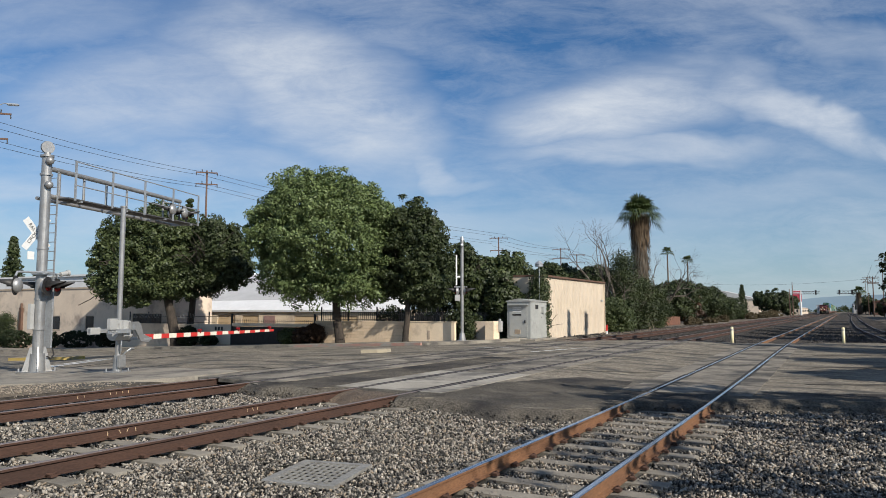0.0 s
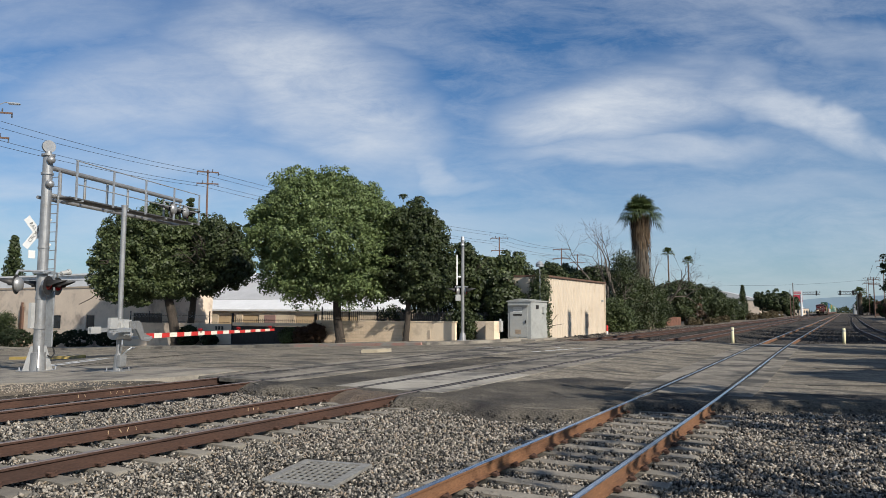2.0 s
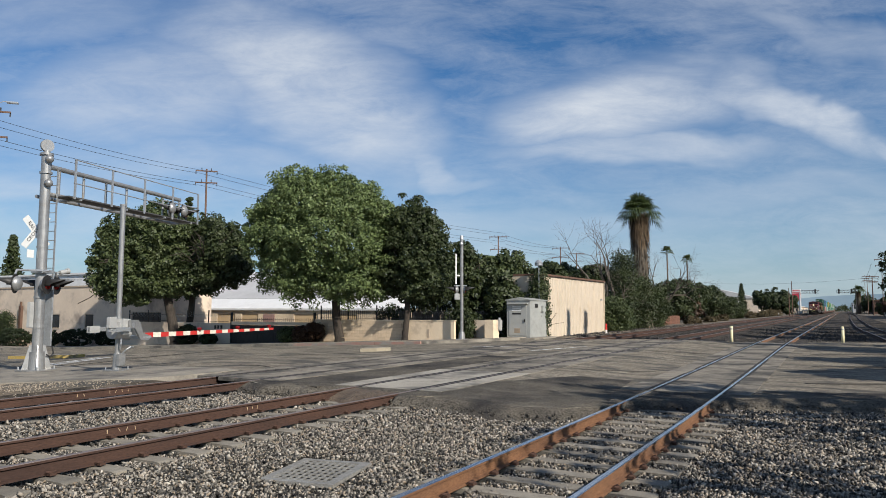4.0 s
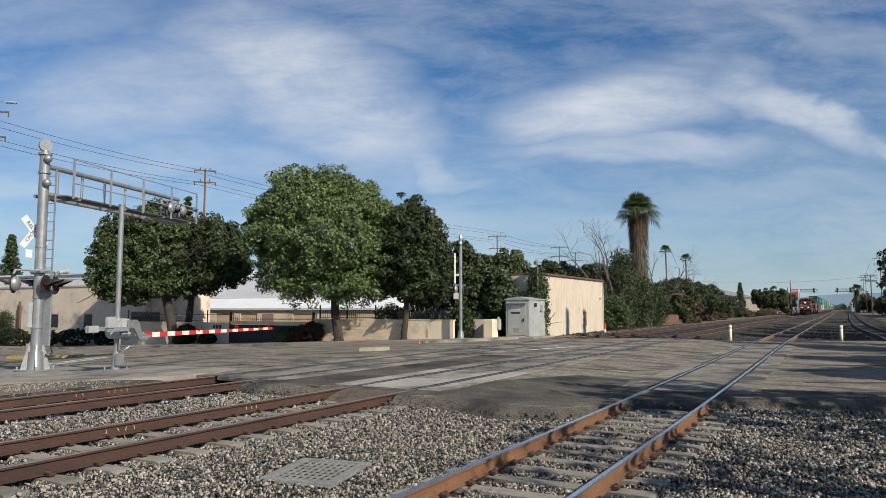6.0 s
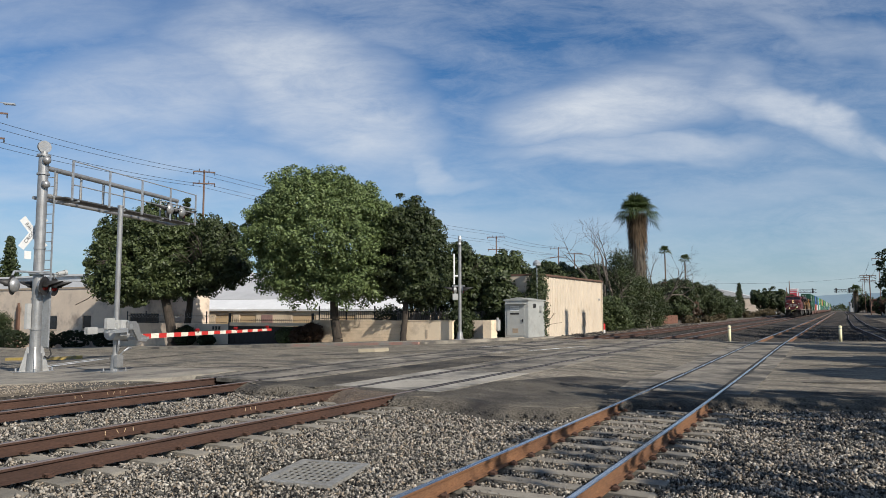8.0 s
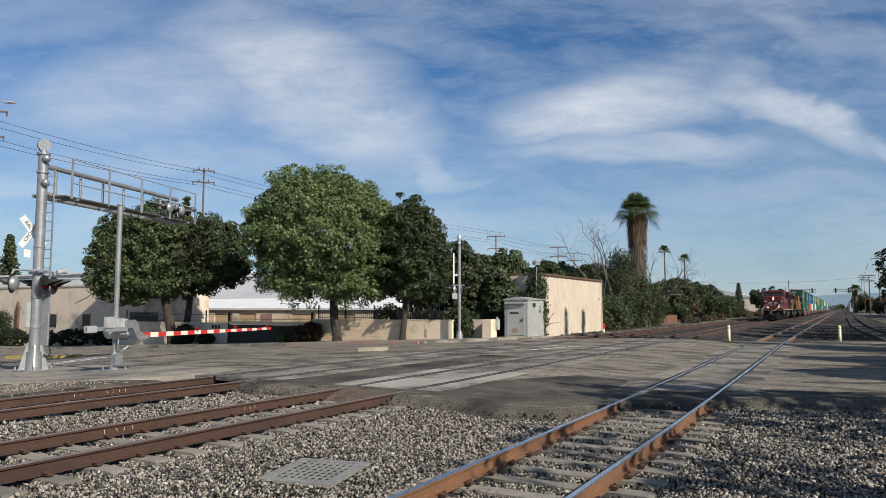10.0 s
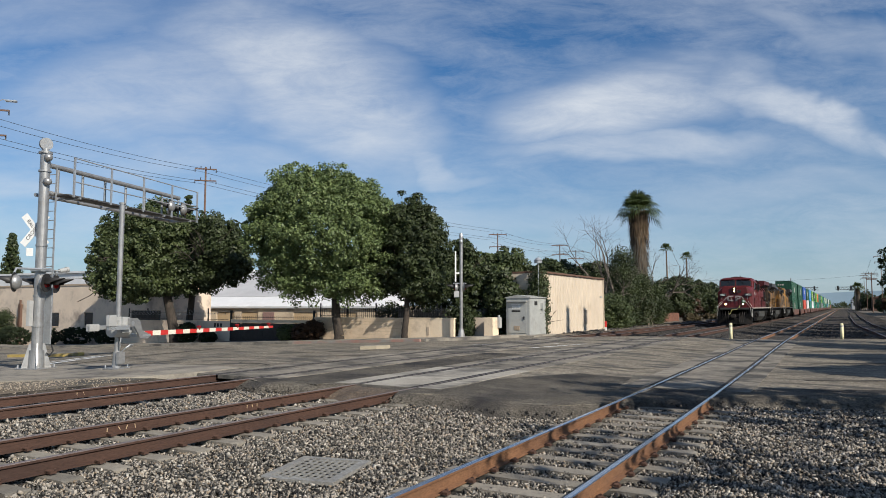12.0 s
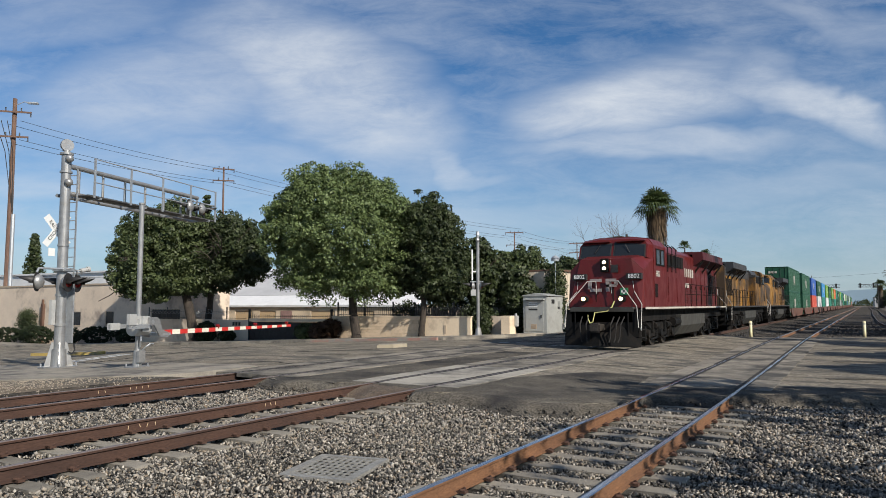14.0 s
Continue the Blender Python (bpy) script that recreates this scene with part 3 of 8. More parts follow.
# ---- the crossing: panels, kerbs, paint ----
def crossing_panels():
    def panel_mesh(w, mt):
        bm = bmesh.new()
        box(bm, -w / 2, w / 2, -1.21, 1.21, -0.10, 0, bevel=0.012)
        for sx in (-0.3, 0.3):
            for sy in (-0.75, 0.75):
                tube(bm, (sx * w, sy, -0.004), (sx * w, sy, 0.0015), 0.035, seg=8)
        return mesh_of("panel", bm, M[mt])

    for i, y0, y1 in ((1, 16.5, 44.0), (2, 12.9, 41.0), (3, 12.9, 38.0)):
        top = thing("crossing_surface", "worn grey concrete crossing panels between the rails", "crossing panels", kind="structure", group="crossing panels")
        mid, side = (panel_mesh(w, "panel_worn") for w in (1.29, 0.58))
        new_mid, new_side = (panel_mesh(w, "panel_light") for w in (1.29, 0.58))
        y = y0 + 1.21
        while y + 1.2 < y1:
            for off, me in ((0, mid), (-1.10, side), (1.10, side)):
                x = track_x(i, y)
                if i == 2 and y < 18.5:
                    me = new_mid if off == 0 else new_side
                ob = new("panel", me)
                ob.parent = top
                ob.matrix_basis = pose(x + off, y, ground_z(track_x(i, 0)) + random.uniform(-0.002, 0.004), random.uniform(-0.08, 0.08), random.uniform(-0.1, 0.1), 0)
            y += 2.445
        # flat black strips paint the shaded flangeway gaps beside each rail
        for off in (-0.7525, 0.7525):
            bm = bmesh.new()
            ys = [y0 + k * (y1 - y0) / 8 for k in range(9)]
            for a, b in zip(ys, ys[1:]):
                for s, w in ((-0.078, 0.078), (0.078, 0.078)):
                    xa, xb = track_x(i, a) + off + s, track_x(i, b) + off + s
                    z = ground_z(track_x(i, 0))
                    q = [bm.verts.new(v) for v in ((xa - w / 2, a, z + 0.0025), (xa + w / 2, a, z + 0.0025), (xb + w / 2, b, z + 0.0025), (xb - w / 2, b, z + 0.0025))]
                    bm.faces.new(q)
            part("rubber_seal", bm, M["gap_hose_black"], top, "black strip standing in for the shaded flangeway gap")


def patch(name, label, outline, material, lift=-0.005, cuts=(-15.5,), category="road patch", depth=0.03):
    return tagged(slab(name, outline, lift, depth, material, cuts), label, category, kind="structure")


def strip(name, label, a, b, w, material, lift=0.0):
    d = Vector((b[0] - a[0], b[1] - a[1], 0)).normalized() * (w / 2)
    n = Vector((-d.y, d.x, 0))
    return patch(name, label, [(a[0] - n.x, a[1] - n.y), (b[0] - n.x, b[1] - n.y), (b[0] + n.x, b[1] + n.y), (a[0] + n.x, a[1] + n.y)], material, lift, category="road marking", depth=0.006)


def street_details():
    crossing_panels()
    # dark new asphalt by the tracks, with tree shade mixed into its tone
    patch("asphalt_patch", "dark newer asphalt beside the rails, tree shade painted in", [(-0.75, 16.7), (-1.65, 16.35), (-1.65, 17.6), (0.0, 18.2), (4.0, 20.0), (6.0, 20.4), (4.4, 18.8), (1.6, 17.6)], M["asphalt"])
    patch("asphalt_patch", "dark newer asphalt beside the rails, tree shade painted in", [(-4.65, 13.1), (-5.7, 12.5), (-6.8, 12.6), (-7.2, 12.4), (-7.25, 15.2), (-6.2, 18.4), (-4.85, 18.6), (-4.6, 16.45), (-4.0, 16.4), (-4.0, 15.1)], M["asphalt"])
    patch("asphalt_patch", "dark newer asphalt beside the rails, tree shade painted in", [(-10.9, 12.5), (-10.2, 12.4), (-10.2, 24.0), (-11.6, 24.0), (-11.7, 12.9)], M["asphalt"])
    patch("asphalt_patch", "dark rough asphalt between the rails, tree shade painted in", [(-3.80, 15.1), (-2.46, 15.3), (-2.46, 16.48), (-3.80, 16.48)], M["asphalt"], cuts=())
    vs, fs = [], []
    for j in range(15):
        y = 12.9 - 0.125 * j
        for k in range(11):
            x = -9.42 + 0.14 * k
            vs.append((x, y, 0.105 - 0.27 * smooth(12.4, 11.1, y + 0.25 * noise.noise((x * 2, y, 4))) + 0.022 * noise.noise((x * 5, y * 5, 1))))
    fs = [(11 * j + k, 11 * j + 11 + k, 11 * j + 12 + k, 11 * j + 1 + k) for j in range(14) for k in range(10)]
    tagged(raw("dirt_patch", vs, fs, M["dark_dirt"]), "dark brown dirt sloping off between the rusty rails", "dirt", kind="structure")
    # pavement at the mast, level with the street
    tagged(slab("pavement", [(-17.7, 9.7), (-15.1, 11.4), (-14.8, 12.4), (-14.8, 14.6), (-17.9, 15.3), (-22.7, 15.9), (-26.8, 13.9), (-34, 11.9), (-60, 10.4), (-60, 6.5), (-30, 7.4), (-22, 8.2)], 0.012, 0.2, M["concrete"], (-15.5,)),
           "pale concrete pavement under the signal mast", "pavement", kind="structure")
    # far pavement and its kerb
    walk_slab = tagged(slab("pavement", [(-100, KERB + 0.16), (-62, KERB + 0.16), (-19.7, KERB + 0.16), (-17.6, 34.9), (-16.0, 38.0), (-16.4, 39.4), (-20, 36.25), (-62, 36.25), (-100, 36.25)], 0.13, 0.3, M["concrete"], (-15.5, -62)),
                       "grey concrete pavement before the block wall", "pavement", kind="structure")
    kerb = thing("kerb", "weathered concrete kerb with faded red paint", "kerb", kind="structure")
    x = -98.0
    while x < -20:
        bm = bmesh.new()
        z0, z1 = ground_z(x), ground_z(x + 2.98)
        vs = box(bm, x, x + 2.98, KERB, KERB + 0.15, 0, 1)
        for v in vs:
            g = z0 if v.co.x < x + 1.5 else z1
            v.co.z = g + (0.138 if v.co.z > 0.5 else -0.2)
        part("kerb_stone", bm, M["kerb_red"] if -31 < x < -19 else M["concrete"], kerb)
        x += 3.0
    # traffic islands with yellow noses
    for cx, cy, ln, label in ((-34.0, 20.9, 4.2, "concrete traffic island with a yellow nose"), (-17.5, 25.2, 1.2, "short worn concrete traffic island"),):
        isl = thing("traffic_island", label, "traffic island", pose(cx, cy, ground_z(cx), 0, -2.1, 8 if ln > 3 else 24), kind="structure")
        bm = bmesh.new()
        prism(bm, [(-ln / 2, -0.55), (ln / 2 - 0.5, -0.55), (ln / 2 - 0.12, -0.35), (ln / 2, 0), (ln / 2 - 0.12, 0.35), (ln / 2 - 0.5, 0.55), (-ln / 2, 0.55)], -0.1, 0.13)
        part("body", bm, M["yellow"] if ln > 3 else M["cream_concrete"], isl)
        bm = bmesh.new()
        prism(bm, [(-ln / 2 + 0.1, -0.4), (ln / 2 - 0.6, -0.4), (ln / 2 - 0.25, 0), (ln / 2 - 0.6, 0.4), (-ln / 2 + 0.1, 0.4)], 0.1, 0.145)
        part("top", bm, M["concrete"], isl, "grey concrete infill")
    # stop line and lane lines, worn
    strip("stop_line", "worn double white stop line", (-24.0, 13.6), (-29.6, 21.0), 0.3, M["paint_white"])
    strip("stop_line", "worn double white stop line", (-24.6, 13.6), (-30.2, 21.0), 0.2, M["paint_white"])
    strip("lane_line", "worn white lane line", (-14.8, 29.0), (-11.6, 31.5), 0.15, M["paint_white"])
    strip("lane_line", "worn white lane line", (-11.4, 27.6), (-10.4, 31.9), 0.15, M["paint_white"])
    strip("tar_seam", "dark strip of tar and painted shade across the asphalt", (-23.5, 14.6), (-27.0, 21.0), 0.16, M["asphalt"])
    strip("tar_seam", "dark strip of tar and painted shade across the asphalt", (-27.0, 21.0), (-29.5, 28.5), 0.34, M["asphalt"])
    # the three long strips at right paint bands of tree shade; the others are tar
    for a, b, w in (((-11.9, 15.0), (-16.6, 16.4), 0.05), ((-6.7, 20.0), (-4.9, 21.5), 0.07), ((-0.9, 20.0), (9, 24.6), 0.25), ((-0.9, 26.0), (11, 31.5), 0.4), ((-1.2, 33.0), (13, 40.0), 0.5),
                    ((-7.0, 30.0), (-5.0, 31.3), 0.3), ((-17.0, 19.5), (-11.0, 22.0), 0.12), ((-20.0, 22.0), (-14.6, 24.6), 0.12)):
        strip("tar_seam", "dark strip of tar and painted shade across the asphalt", a, b, w, M["asphalt"])


M["dark_dirt"] = mat("dark_dirt", (0.085, 0.060, 0.042), (0.13, 0.098, 0.07), 3, 0.95, bump=0.4, bscale=30, fine=0.5, world_co=True)
M["kerb_red"] = mat("kerb_red", (0.36, 0.17, 0.13), (0.30, 0.22, 0.18), 1.0, 0.85, fine=0.2, stain=((0.26, 0.24, 0.21), 1.2, 0.5))
M["cream_concrete"] = mat("cream_concrete", (0.36, 0.31, 0.22), (0.30, 0.26, 0.19), 2.0, 0.9, fine=0.2)
street_details()


# ---- steel grate between the tracks, bollards ----
def grate():
    g = thing("steel_grate", "square galvanised steel grate lying on the crushed stone", "grate", pose(-5.77, 7.05, -0.178, 0.2, 0.4, 14))
    bm = bmesh.new()
    for a in (-0.43, 0.43):
        box(bm, a - 0.05, a + 0.05, -0.60, 0.60, -0.03, 0.012)
    for b in (-0.55, 0.55):
        box(bm, -0.38, 0.38, b - 0.05, b + 0.05, -0.03, 0.012)
    part("frame", bm, M["grate"], g)
    k = 0
    # a near-black sheet paints the shaded void below the bars
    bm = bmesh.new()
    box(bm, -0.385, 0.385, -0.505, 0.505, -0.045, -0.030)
    part("silt", bm, M["silt"], g, "dark pan standing in for the shaded void under the bars")
    for i in range(9):
        bm = bmesh.new()
        x = -0.36 + i * 0.09
        box(bm, x - 0.011, x + 0.011, -0.50, 0.50, -0.010, 0.006)
        part("bar", bm, M["grate"], g)
    for j in range(7):
        bm = bmesh.new()
        y = -0.42 + j * 0.14
        box(bm, -0.38, 0.38, y - 0.010, y + 0.010, -0.010, 0.007)
        part("cross_bar", bm, M["grate"], g)


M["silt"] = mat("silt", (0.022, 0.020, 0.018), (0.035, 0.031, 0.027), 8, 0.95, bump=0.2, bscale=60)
M["grate"] = mat("grate", (0.33, 0.32, 0.29), (0.22, 0.21, 0.19), 5, 0.6, 0.3, bump=0.02)


def bollards():
    first = thing("bollard", "pale yellow post with a rounded top beside the track", "bollard", pose(-5.62, 43.4, 0.0), group="pale yellow bollards")
    bm = bmesh.new()
    tube(bm, (0, 0, -0.3), (0, 0, 0.86), 0.085, seg=16)
    bmesh.ops.create_uvsphere(bm, u_segments=16, v_segments=8, radius=0.085, matrix=Matrix.Translation((0, 0, 0.86)) @ Matrix.Diagonal((1, 1, 0.6, 1)))
    part("post", bm, M["cream"], first, smooth=True)
    bm = bmesh.new()
    tube(bm, (0, 0, 0.70), (0, 0, 0.78), 0.088, seg=16)
    part("band", bm, M["paint_white"], first, "worn reflective band")
    copy_thing(first, pose(-0.1, 46.5, -0.02, 0.8, 0, 40))
    r = thing("marker_post", "short red and white marker post beside the warehouse", "marker post", pose(-15.2, 51.2, ground_z(-15.2) - 0.2))
    for z0, z1, m in ((0, 0.42, "white"), (0.42, 0.86, "red")):
        bm = bmesh.new()
        tube(bm, (0, 0, z0), (0, 0, z1), 0.075, seg=12)
        part("sleeve", bm, M[m], r)


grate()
bollards()


# ---- signals at the crossing ----
def flasher(parent, at, yaw, lit=False):
    """A round crossing light: target, hood, body and lens. It looks along its own -y."""
    m = at @ pose(0, 0, 0, 0, 0, yaw)
    rot = m @ Matrix.Rotation(radians(90), 4, "X")
    bm = bmesh.new()
    bmesh.ops.create_cone(bm, cap_ends=True, segments=24, radius1=0.30, radius2=0.30, depth=0.015, matrix=rot)
    fl = part("flasher", bm, M["black"], parent, "round crossing light with a black target")
    bm = bmesh.new()
    bmesh.ops.create_cone(bm, cap_ends=True, segments=20, radius1=0.15, radius2=0.14, depth=0.04, matrix=m @ Matrix.Translation((0, -0.03, 0)) @ Matrix.Rotation(radians(90), 4, "X"))
    part("lens", bm, M["red_lens"], fl, "red glass lens", smooth=False)
    bm = bmesh.new()
    bmesh.ops.create_uvsphere(bm, u_segments=18, v_segments=10, radius=0.23, matrix=m @ Matrix.Translation((0, 0.03, 0)) @ Matrix.Diagonal((1, 0.75, 1, 1)))
    for v in [v for v in bm.verts if (m.inverted() @ v.co).y < 0.0]:
        bm.verts.remove(v)
    part("housing", bm, M["silver"], fl, "silver domed back", smooth=True)
    bm = bmesh.new()
    segs = 12
    for a in range(segs):
        t0, t1 = radians(-15 + 210 * a / segs), radians(-15 + 210 * (a + 1) / segs)
        q = []
        for t, y, r in ((t0, 0.0, 0.175), (t1, 0.0, 0.175), (t1, -0.58 * (0.30 + 0.70 * max(math.sin(t1), 0)), 0.165), (t0, -0.58 * (0.30 + 0.70 * max(math.sin(t0), 0)), 0.165)):
            q.append(bm.verts.new(m @ Vector((r * math.cos(t), y, r * math.sin(t)))))
        bm.faces.new(q)
    bmesh.ops.remove_doubles(bm, verts=bm.verts[:], dist=0.001)
    bmesh.ops.solidify(bm, geom=bm.faces[:], thickness=0.008)
    part("hood", bm, M["black"], fl, "long black hood", smooth=True)
    return fl


M["red_lens"] = mat("red_lens", (0.25, 0.01, 0.01), (0.18, 0.008, 0.008), 8, 0.15)
M["sign_white"] = mat("sign_white", (0.74, 0.74, 0.72), (0.66, 0.66, 0.64), 2, 0.5, fine=0.06)


def lettering(text, size, m, material, parent, name="lettering", depth=0.002, stretch=1.0):
    """Letters as a mesh in the plane x, z of m, centred."""
    cu = bpy.data.curves.new(name, "FONT")
    cu.body, cu.size, cu.align_x, cu.align_y, cu.extrude = text, size, "CENTER", "CENTER", depth
    tmp = bpy.data.objects.new(name, cu)
    me = bpy.data.meshes.new_from_object(tmp)
    bpy.data.objects.remove(tmp)
    me.transform(m @ Matrix.Rotation(radians(90), 4, "X") @ Matrix.Diagonal((stretch, 1, 1, 1)))
    me.materials.clear()
    me.materials.append(material)
    ob = new(name, me)
    ob.parent = parent
    return ob


MAST = Vector((-22.19, 13.26, ground_z(-22.19) + 0.01))
ARM = Vector((-24.35 + 22.19, 20.55 - 13.26, 0))          # the way of the cantilever over the street
ARM_TURN = math.degrees(math.atan2(ARM.y, ARM.x))


def cantilever():
    """Local x runs out over the street, local -y towards the traffic on the tracks' side."""
    c = thing("cantilever_signal", "silver steel cantilever signal mast with walkway, ladder and crossing lights", "crossing signal",
              Matrix.Translation(MAST) @ Matrix.Rotation(radians(ARM_TURN), 4, "Z"))
    ln, lo, hi = ARM.length + 0.2, 5.62, 6.52
    bm = bmesh.new()
    tube(bm, (0, 0, 0.5), (0, 0, 6.95), 0.160, 0.150, seg=24)
    for z, r in ((0.52, 0.215), (6.3, 0.19), (6.9, 0.205), (2.3, 0.178), (3.9, 0.172), (1.35, 0.182)):
        tube(bm, (0, 0, z - 0.03), (0, 0, z + 0.03), r, seg=24)
    mast = part("mast", bm, M["silver"], c, smooth=False)
    bm = bmesh.new()
    tube(bm, (0, 0, 6.95), (0, 0, 7.03), 0.10, seg=14)
    bmesh.ops.create_cone(bm, cap_ends=True, segments=24, radius1=0.20, radius2=0.20, depth=0.10, matrix=Matrix.Translation((0, 0, 7.19)) @ Matrix.Rotation(radians(62), 4, "Z") @ Matrix.Rotation(radians(90), 4, "Y"))
    part("cap", bm, M["silver"], c, "round cap on the mast's top")
    for z in (5.95, 6.73):
        bm = bmesh.new()
        bmesh.ops.create_uvsphere(bm, u_segments=14, v_segments=8, radius=0.13, matrix=Matrix.Translation((-0.08, -0.19, z)))
        part("boss", bm, M["silver"], c, smooth=True)
    bm = bmesh.new()
    for a in range(4):
        m = Matrix.Rotation(radians(45 + 90 * a), 4, "Z")
        prism(bm, [(0.15, 0.03), (0.42, 0.03), (0.40, 0.10), (0.22, 0.80), (0.15, 0.80)], -0.018, 0.018, m @ Matrix(((1, 0, 0, 0), (0, 0, 1, 0), (0, 1, 0, 0), (0, 0, 0, 1))))
    tube(bm, (0, 0, 0.0), (0, 0, 0.6), 0.24, 0.21, seg=24)
    box(bm, -0.42, 0.42, -0.42, 0.42, 0.0, 0.045, bevel=0.01)
    part("base", bm, M["silver"], c, "flared base plate with gussets")
    for sx in (-1, 1):
        for sy in (-1, 1):
            bm = bmesh.new()
            tube(bm, (0.35 * sx, 0.35 * sy, 0.04), (0.35 * sx, 0.35 * sy, 0.14), 0.028, seg=6)
            part("bolt", bm, M["galv"], c)
    # the truss: two chords on each side, uprights, walkway and rail
    for z, y, r in ((hi, -0.02, 0.085), (lo, -0.02, 0.08), (lo - 0.05, 0.42, 0.06)):
        bm = bmesh.new()
        tube(bm, (0.1, y, z), (ln - (0.5 if z == hi else 0.1), y, z), r, seg=12)
        part("chord", bm, M["silver"], c, smooth=False)
    for k in range(7):
        bm = bmesh.new()
        x = 0.55 + k * 1.12
        tube(bm, (x, -0.02, lo), (x, -0.02, hi), 0.042, seg=10)
        part("upright", bm, M["silver"], c)
    for x in (0.9, 3.2, 5.5, 7.3):
        bm = bmesh.new()
        box(bm, x - 0.03, x + 0.03, -0.62, 0.45, lo - 0.12, lo - 0.06)
        part("bracket", bm, M["galv"], c)
    bm = bmesh.new()
    box(bm, 0.35, ln, -0.58, -0.08, lo - 0.06, lo - 0.02)
    for k in range(70):
        x = 0.4 + k * (ln - 0.5) / 70
        box(bm, x, x + 0.02, -0.58, -0.08, lo - 0.018, lo - 0.012)
    part("walkway", bm, M["grating"], c, "dark steel grating walkway")
    for k in range(5):
        bm = bmesh.new()
        x = 0.6 + k * (ln - 0.65) / 4
        box(bm, x - 0.03, x + 0.03, -0.63, -0.58, lo - 0.1, hi + 0.32)
        part("rail_post", bm, M["galv"], c)
    for z in (hi + 0.30, lo + 0.42):
        bm = bmesh.new()
        tube(bm, (0.55, -0.605, z), (ln - 0.05, -0.605, z), 0.02, seg=8)
        part("handrail", bm, M["galv"], c)
    # ladder on the mast
    lad = []
    for y in (-0.16, 0.16):
        bm = bmesh.new()
        box(bm, 0.31, 0.35, y - 0.02, y + 0.02, 2.55, 6.45)
        lad.append(part("ladder", bm, M["galv"], c, "galvanised ladder rail"))
    for k in range(13):
        bm = bmesh.new()
        tube(bm, (0.33, -0.16, 2.65 + 0.3 * k), (0.33, 0.16, 2.65 + 0.3 * k), 0.014, seg=6)
        part("rung", bm, M["galv"], c)
    bm = bmesh.new()
    box(bm, 0.28, 0.34, -0.22, 0.20, 0.75, 2.55, bevel=0.01)
    part("ladder_guard", bm, M["galv"], c, "flat grey ladder guard plate")
    # lights at eye height and out on the arm
    bm = bmesh.new()
    pipe(bm, [(-1.12, -0.1, 2.98), (-1.0, -0.05, 3.12), (0.0, -0.26, 3.14), (0.62, 0.0, 3.12), (0.72, 0.05, 2.98)], 0.032)
    box(bm, -0.22, 0.22, -0.26, 0.20, 3.06, 3.18, bevel=0.02)
    part("light_arm", bm, M["galv"], c, "bent pipe that carries the lights")
    for x, y, yaw in ((-1.12, -0.12, 205), (-0.12, -0.36, 14), (0.72, 0.05, 14), (0.28, 0.34, 200)):
        flasher(c, Matrix.Translation((x, y, 2.70)), yaw)
    bm = bmesh.new()
    tube(bm, (5.6, -0.45, lo + 0.62), (ln + 0.1, -0.45, lo + 0.62), 0.03, seg=8)
    part("light_arm", bm, M["galv"], c)
    for x, y, yaw in ((6.0, -0.50, 200), (6.9, -0.45, 200), (7.5, -0.2, 20), (7.0, 0.1, 20)):
        flasher(c, Matrix.Translation((x, y, lo + 0.36)), yaw)
    bm = bmesh.new()
    tube(bm, (0.80, 0.0, 3.12), (1.04, -0.06, 3.18), 0.075, seg=14)
    tube(bm, (1.02, -0.055, 3.175), (1.10, -0.075, 3.19), 0.095, seg=14)
    pipe(bm, [(0.60, 0.0, 3.12), (0.72, 0.0, 3.13), (0.84, 0.0, 3.13)], 0.025)
    part("bell", bm, M["grey_box"], c, "pale grey electronic bell beside the lights")
    # crossbuck: two boards seen from behind the mast's edge
    board = pose(0.10, 0.36, 4.42, 0, 0, -78)
    for tilt, word, dz in ((52, "RAILROAD", 0.006), (-52, "CROSSING", -0.012)):
        m = board @ Matrix.Rotation(radians(tilt), 4, "Y") @ Matrix.Translation((0, dz, 0))
        bm = bmesh.new()
        box(bm, -0.61, 0.61, -0.006, 0.006, -0.115, 0.115, m)
        b = part("crossbuck_board", bm, M["sign_white"], c, "white board with black letters")
        lettering(word, 0.165, m @ Matrix.Translation((0, -0.009, 0)), M["black"], b)
    bm = bmesh.new()
    box(bm, -0.42, -0.16, 0.16, 0.18, 3.55, 3.80)
    part("sign_plate", bm, M["sign_white"], c, "small white sign plate")
    bm = bmesh.new()
    box(bm, -0.32, -0.16, 0.04, 0.16, 1.35, 2.15, bevel=0.01)
    part("conduit_box", bm, M["grey_box"], c, "grey conduit box")
    bm = bmesh.new()
    pipe(bm, [(0.3, -0.27, 0.75), (0.34, -0.3, 0.55), (0.22, -0.3, 0.42), (0.1, -0.26, 0.5)], 0.022)
    part("conduit", bm, M["black"], c)


M["grating"] = mat("grating", (0.10, 0.10, 0.10), (0.07, 0.07, 0.07), 5, 0.7, 0.4)
POST = Vector((-18.60, 13.50, ground_z(-18.6) + 0.012))
GATE_END = Vector((-21.0, 22.4, 0.99))


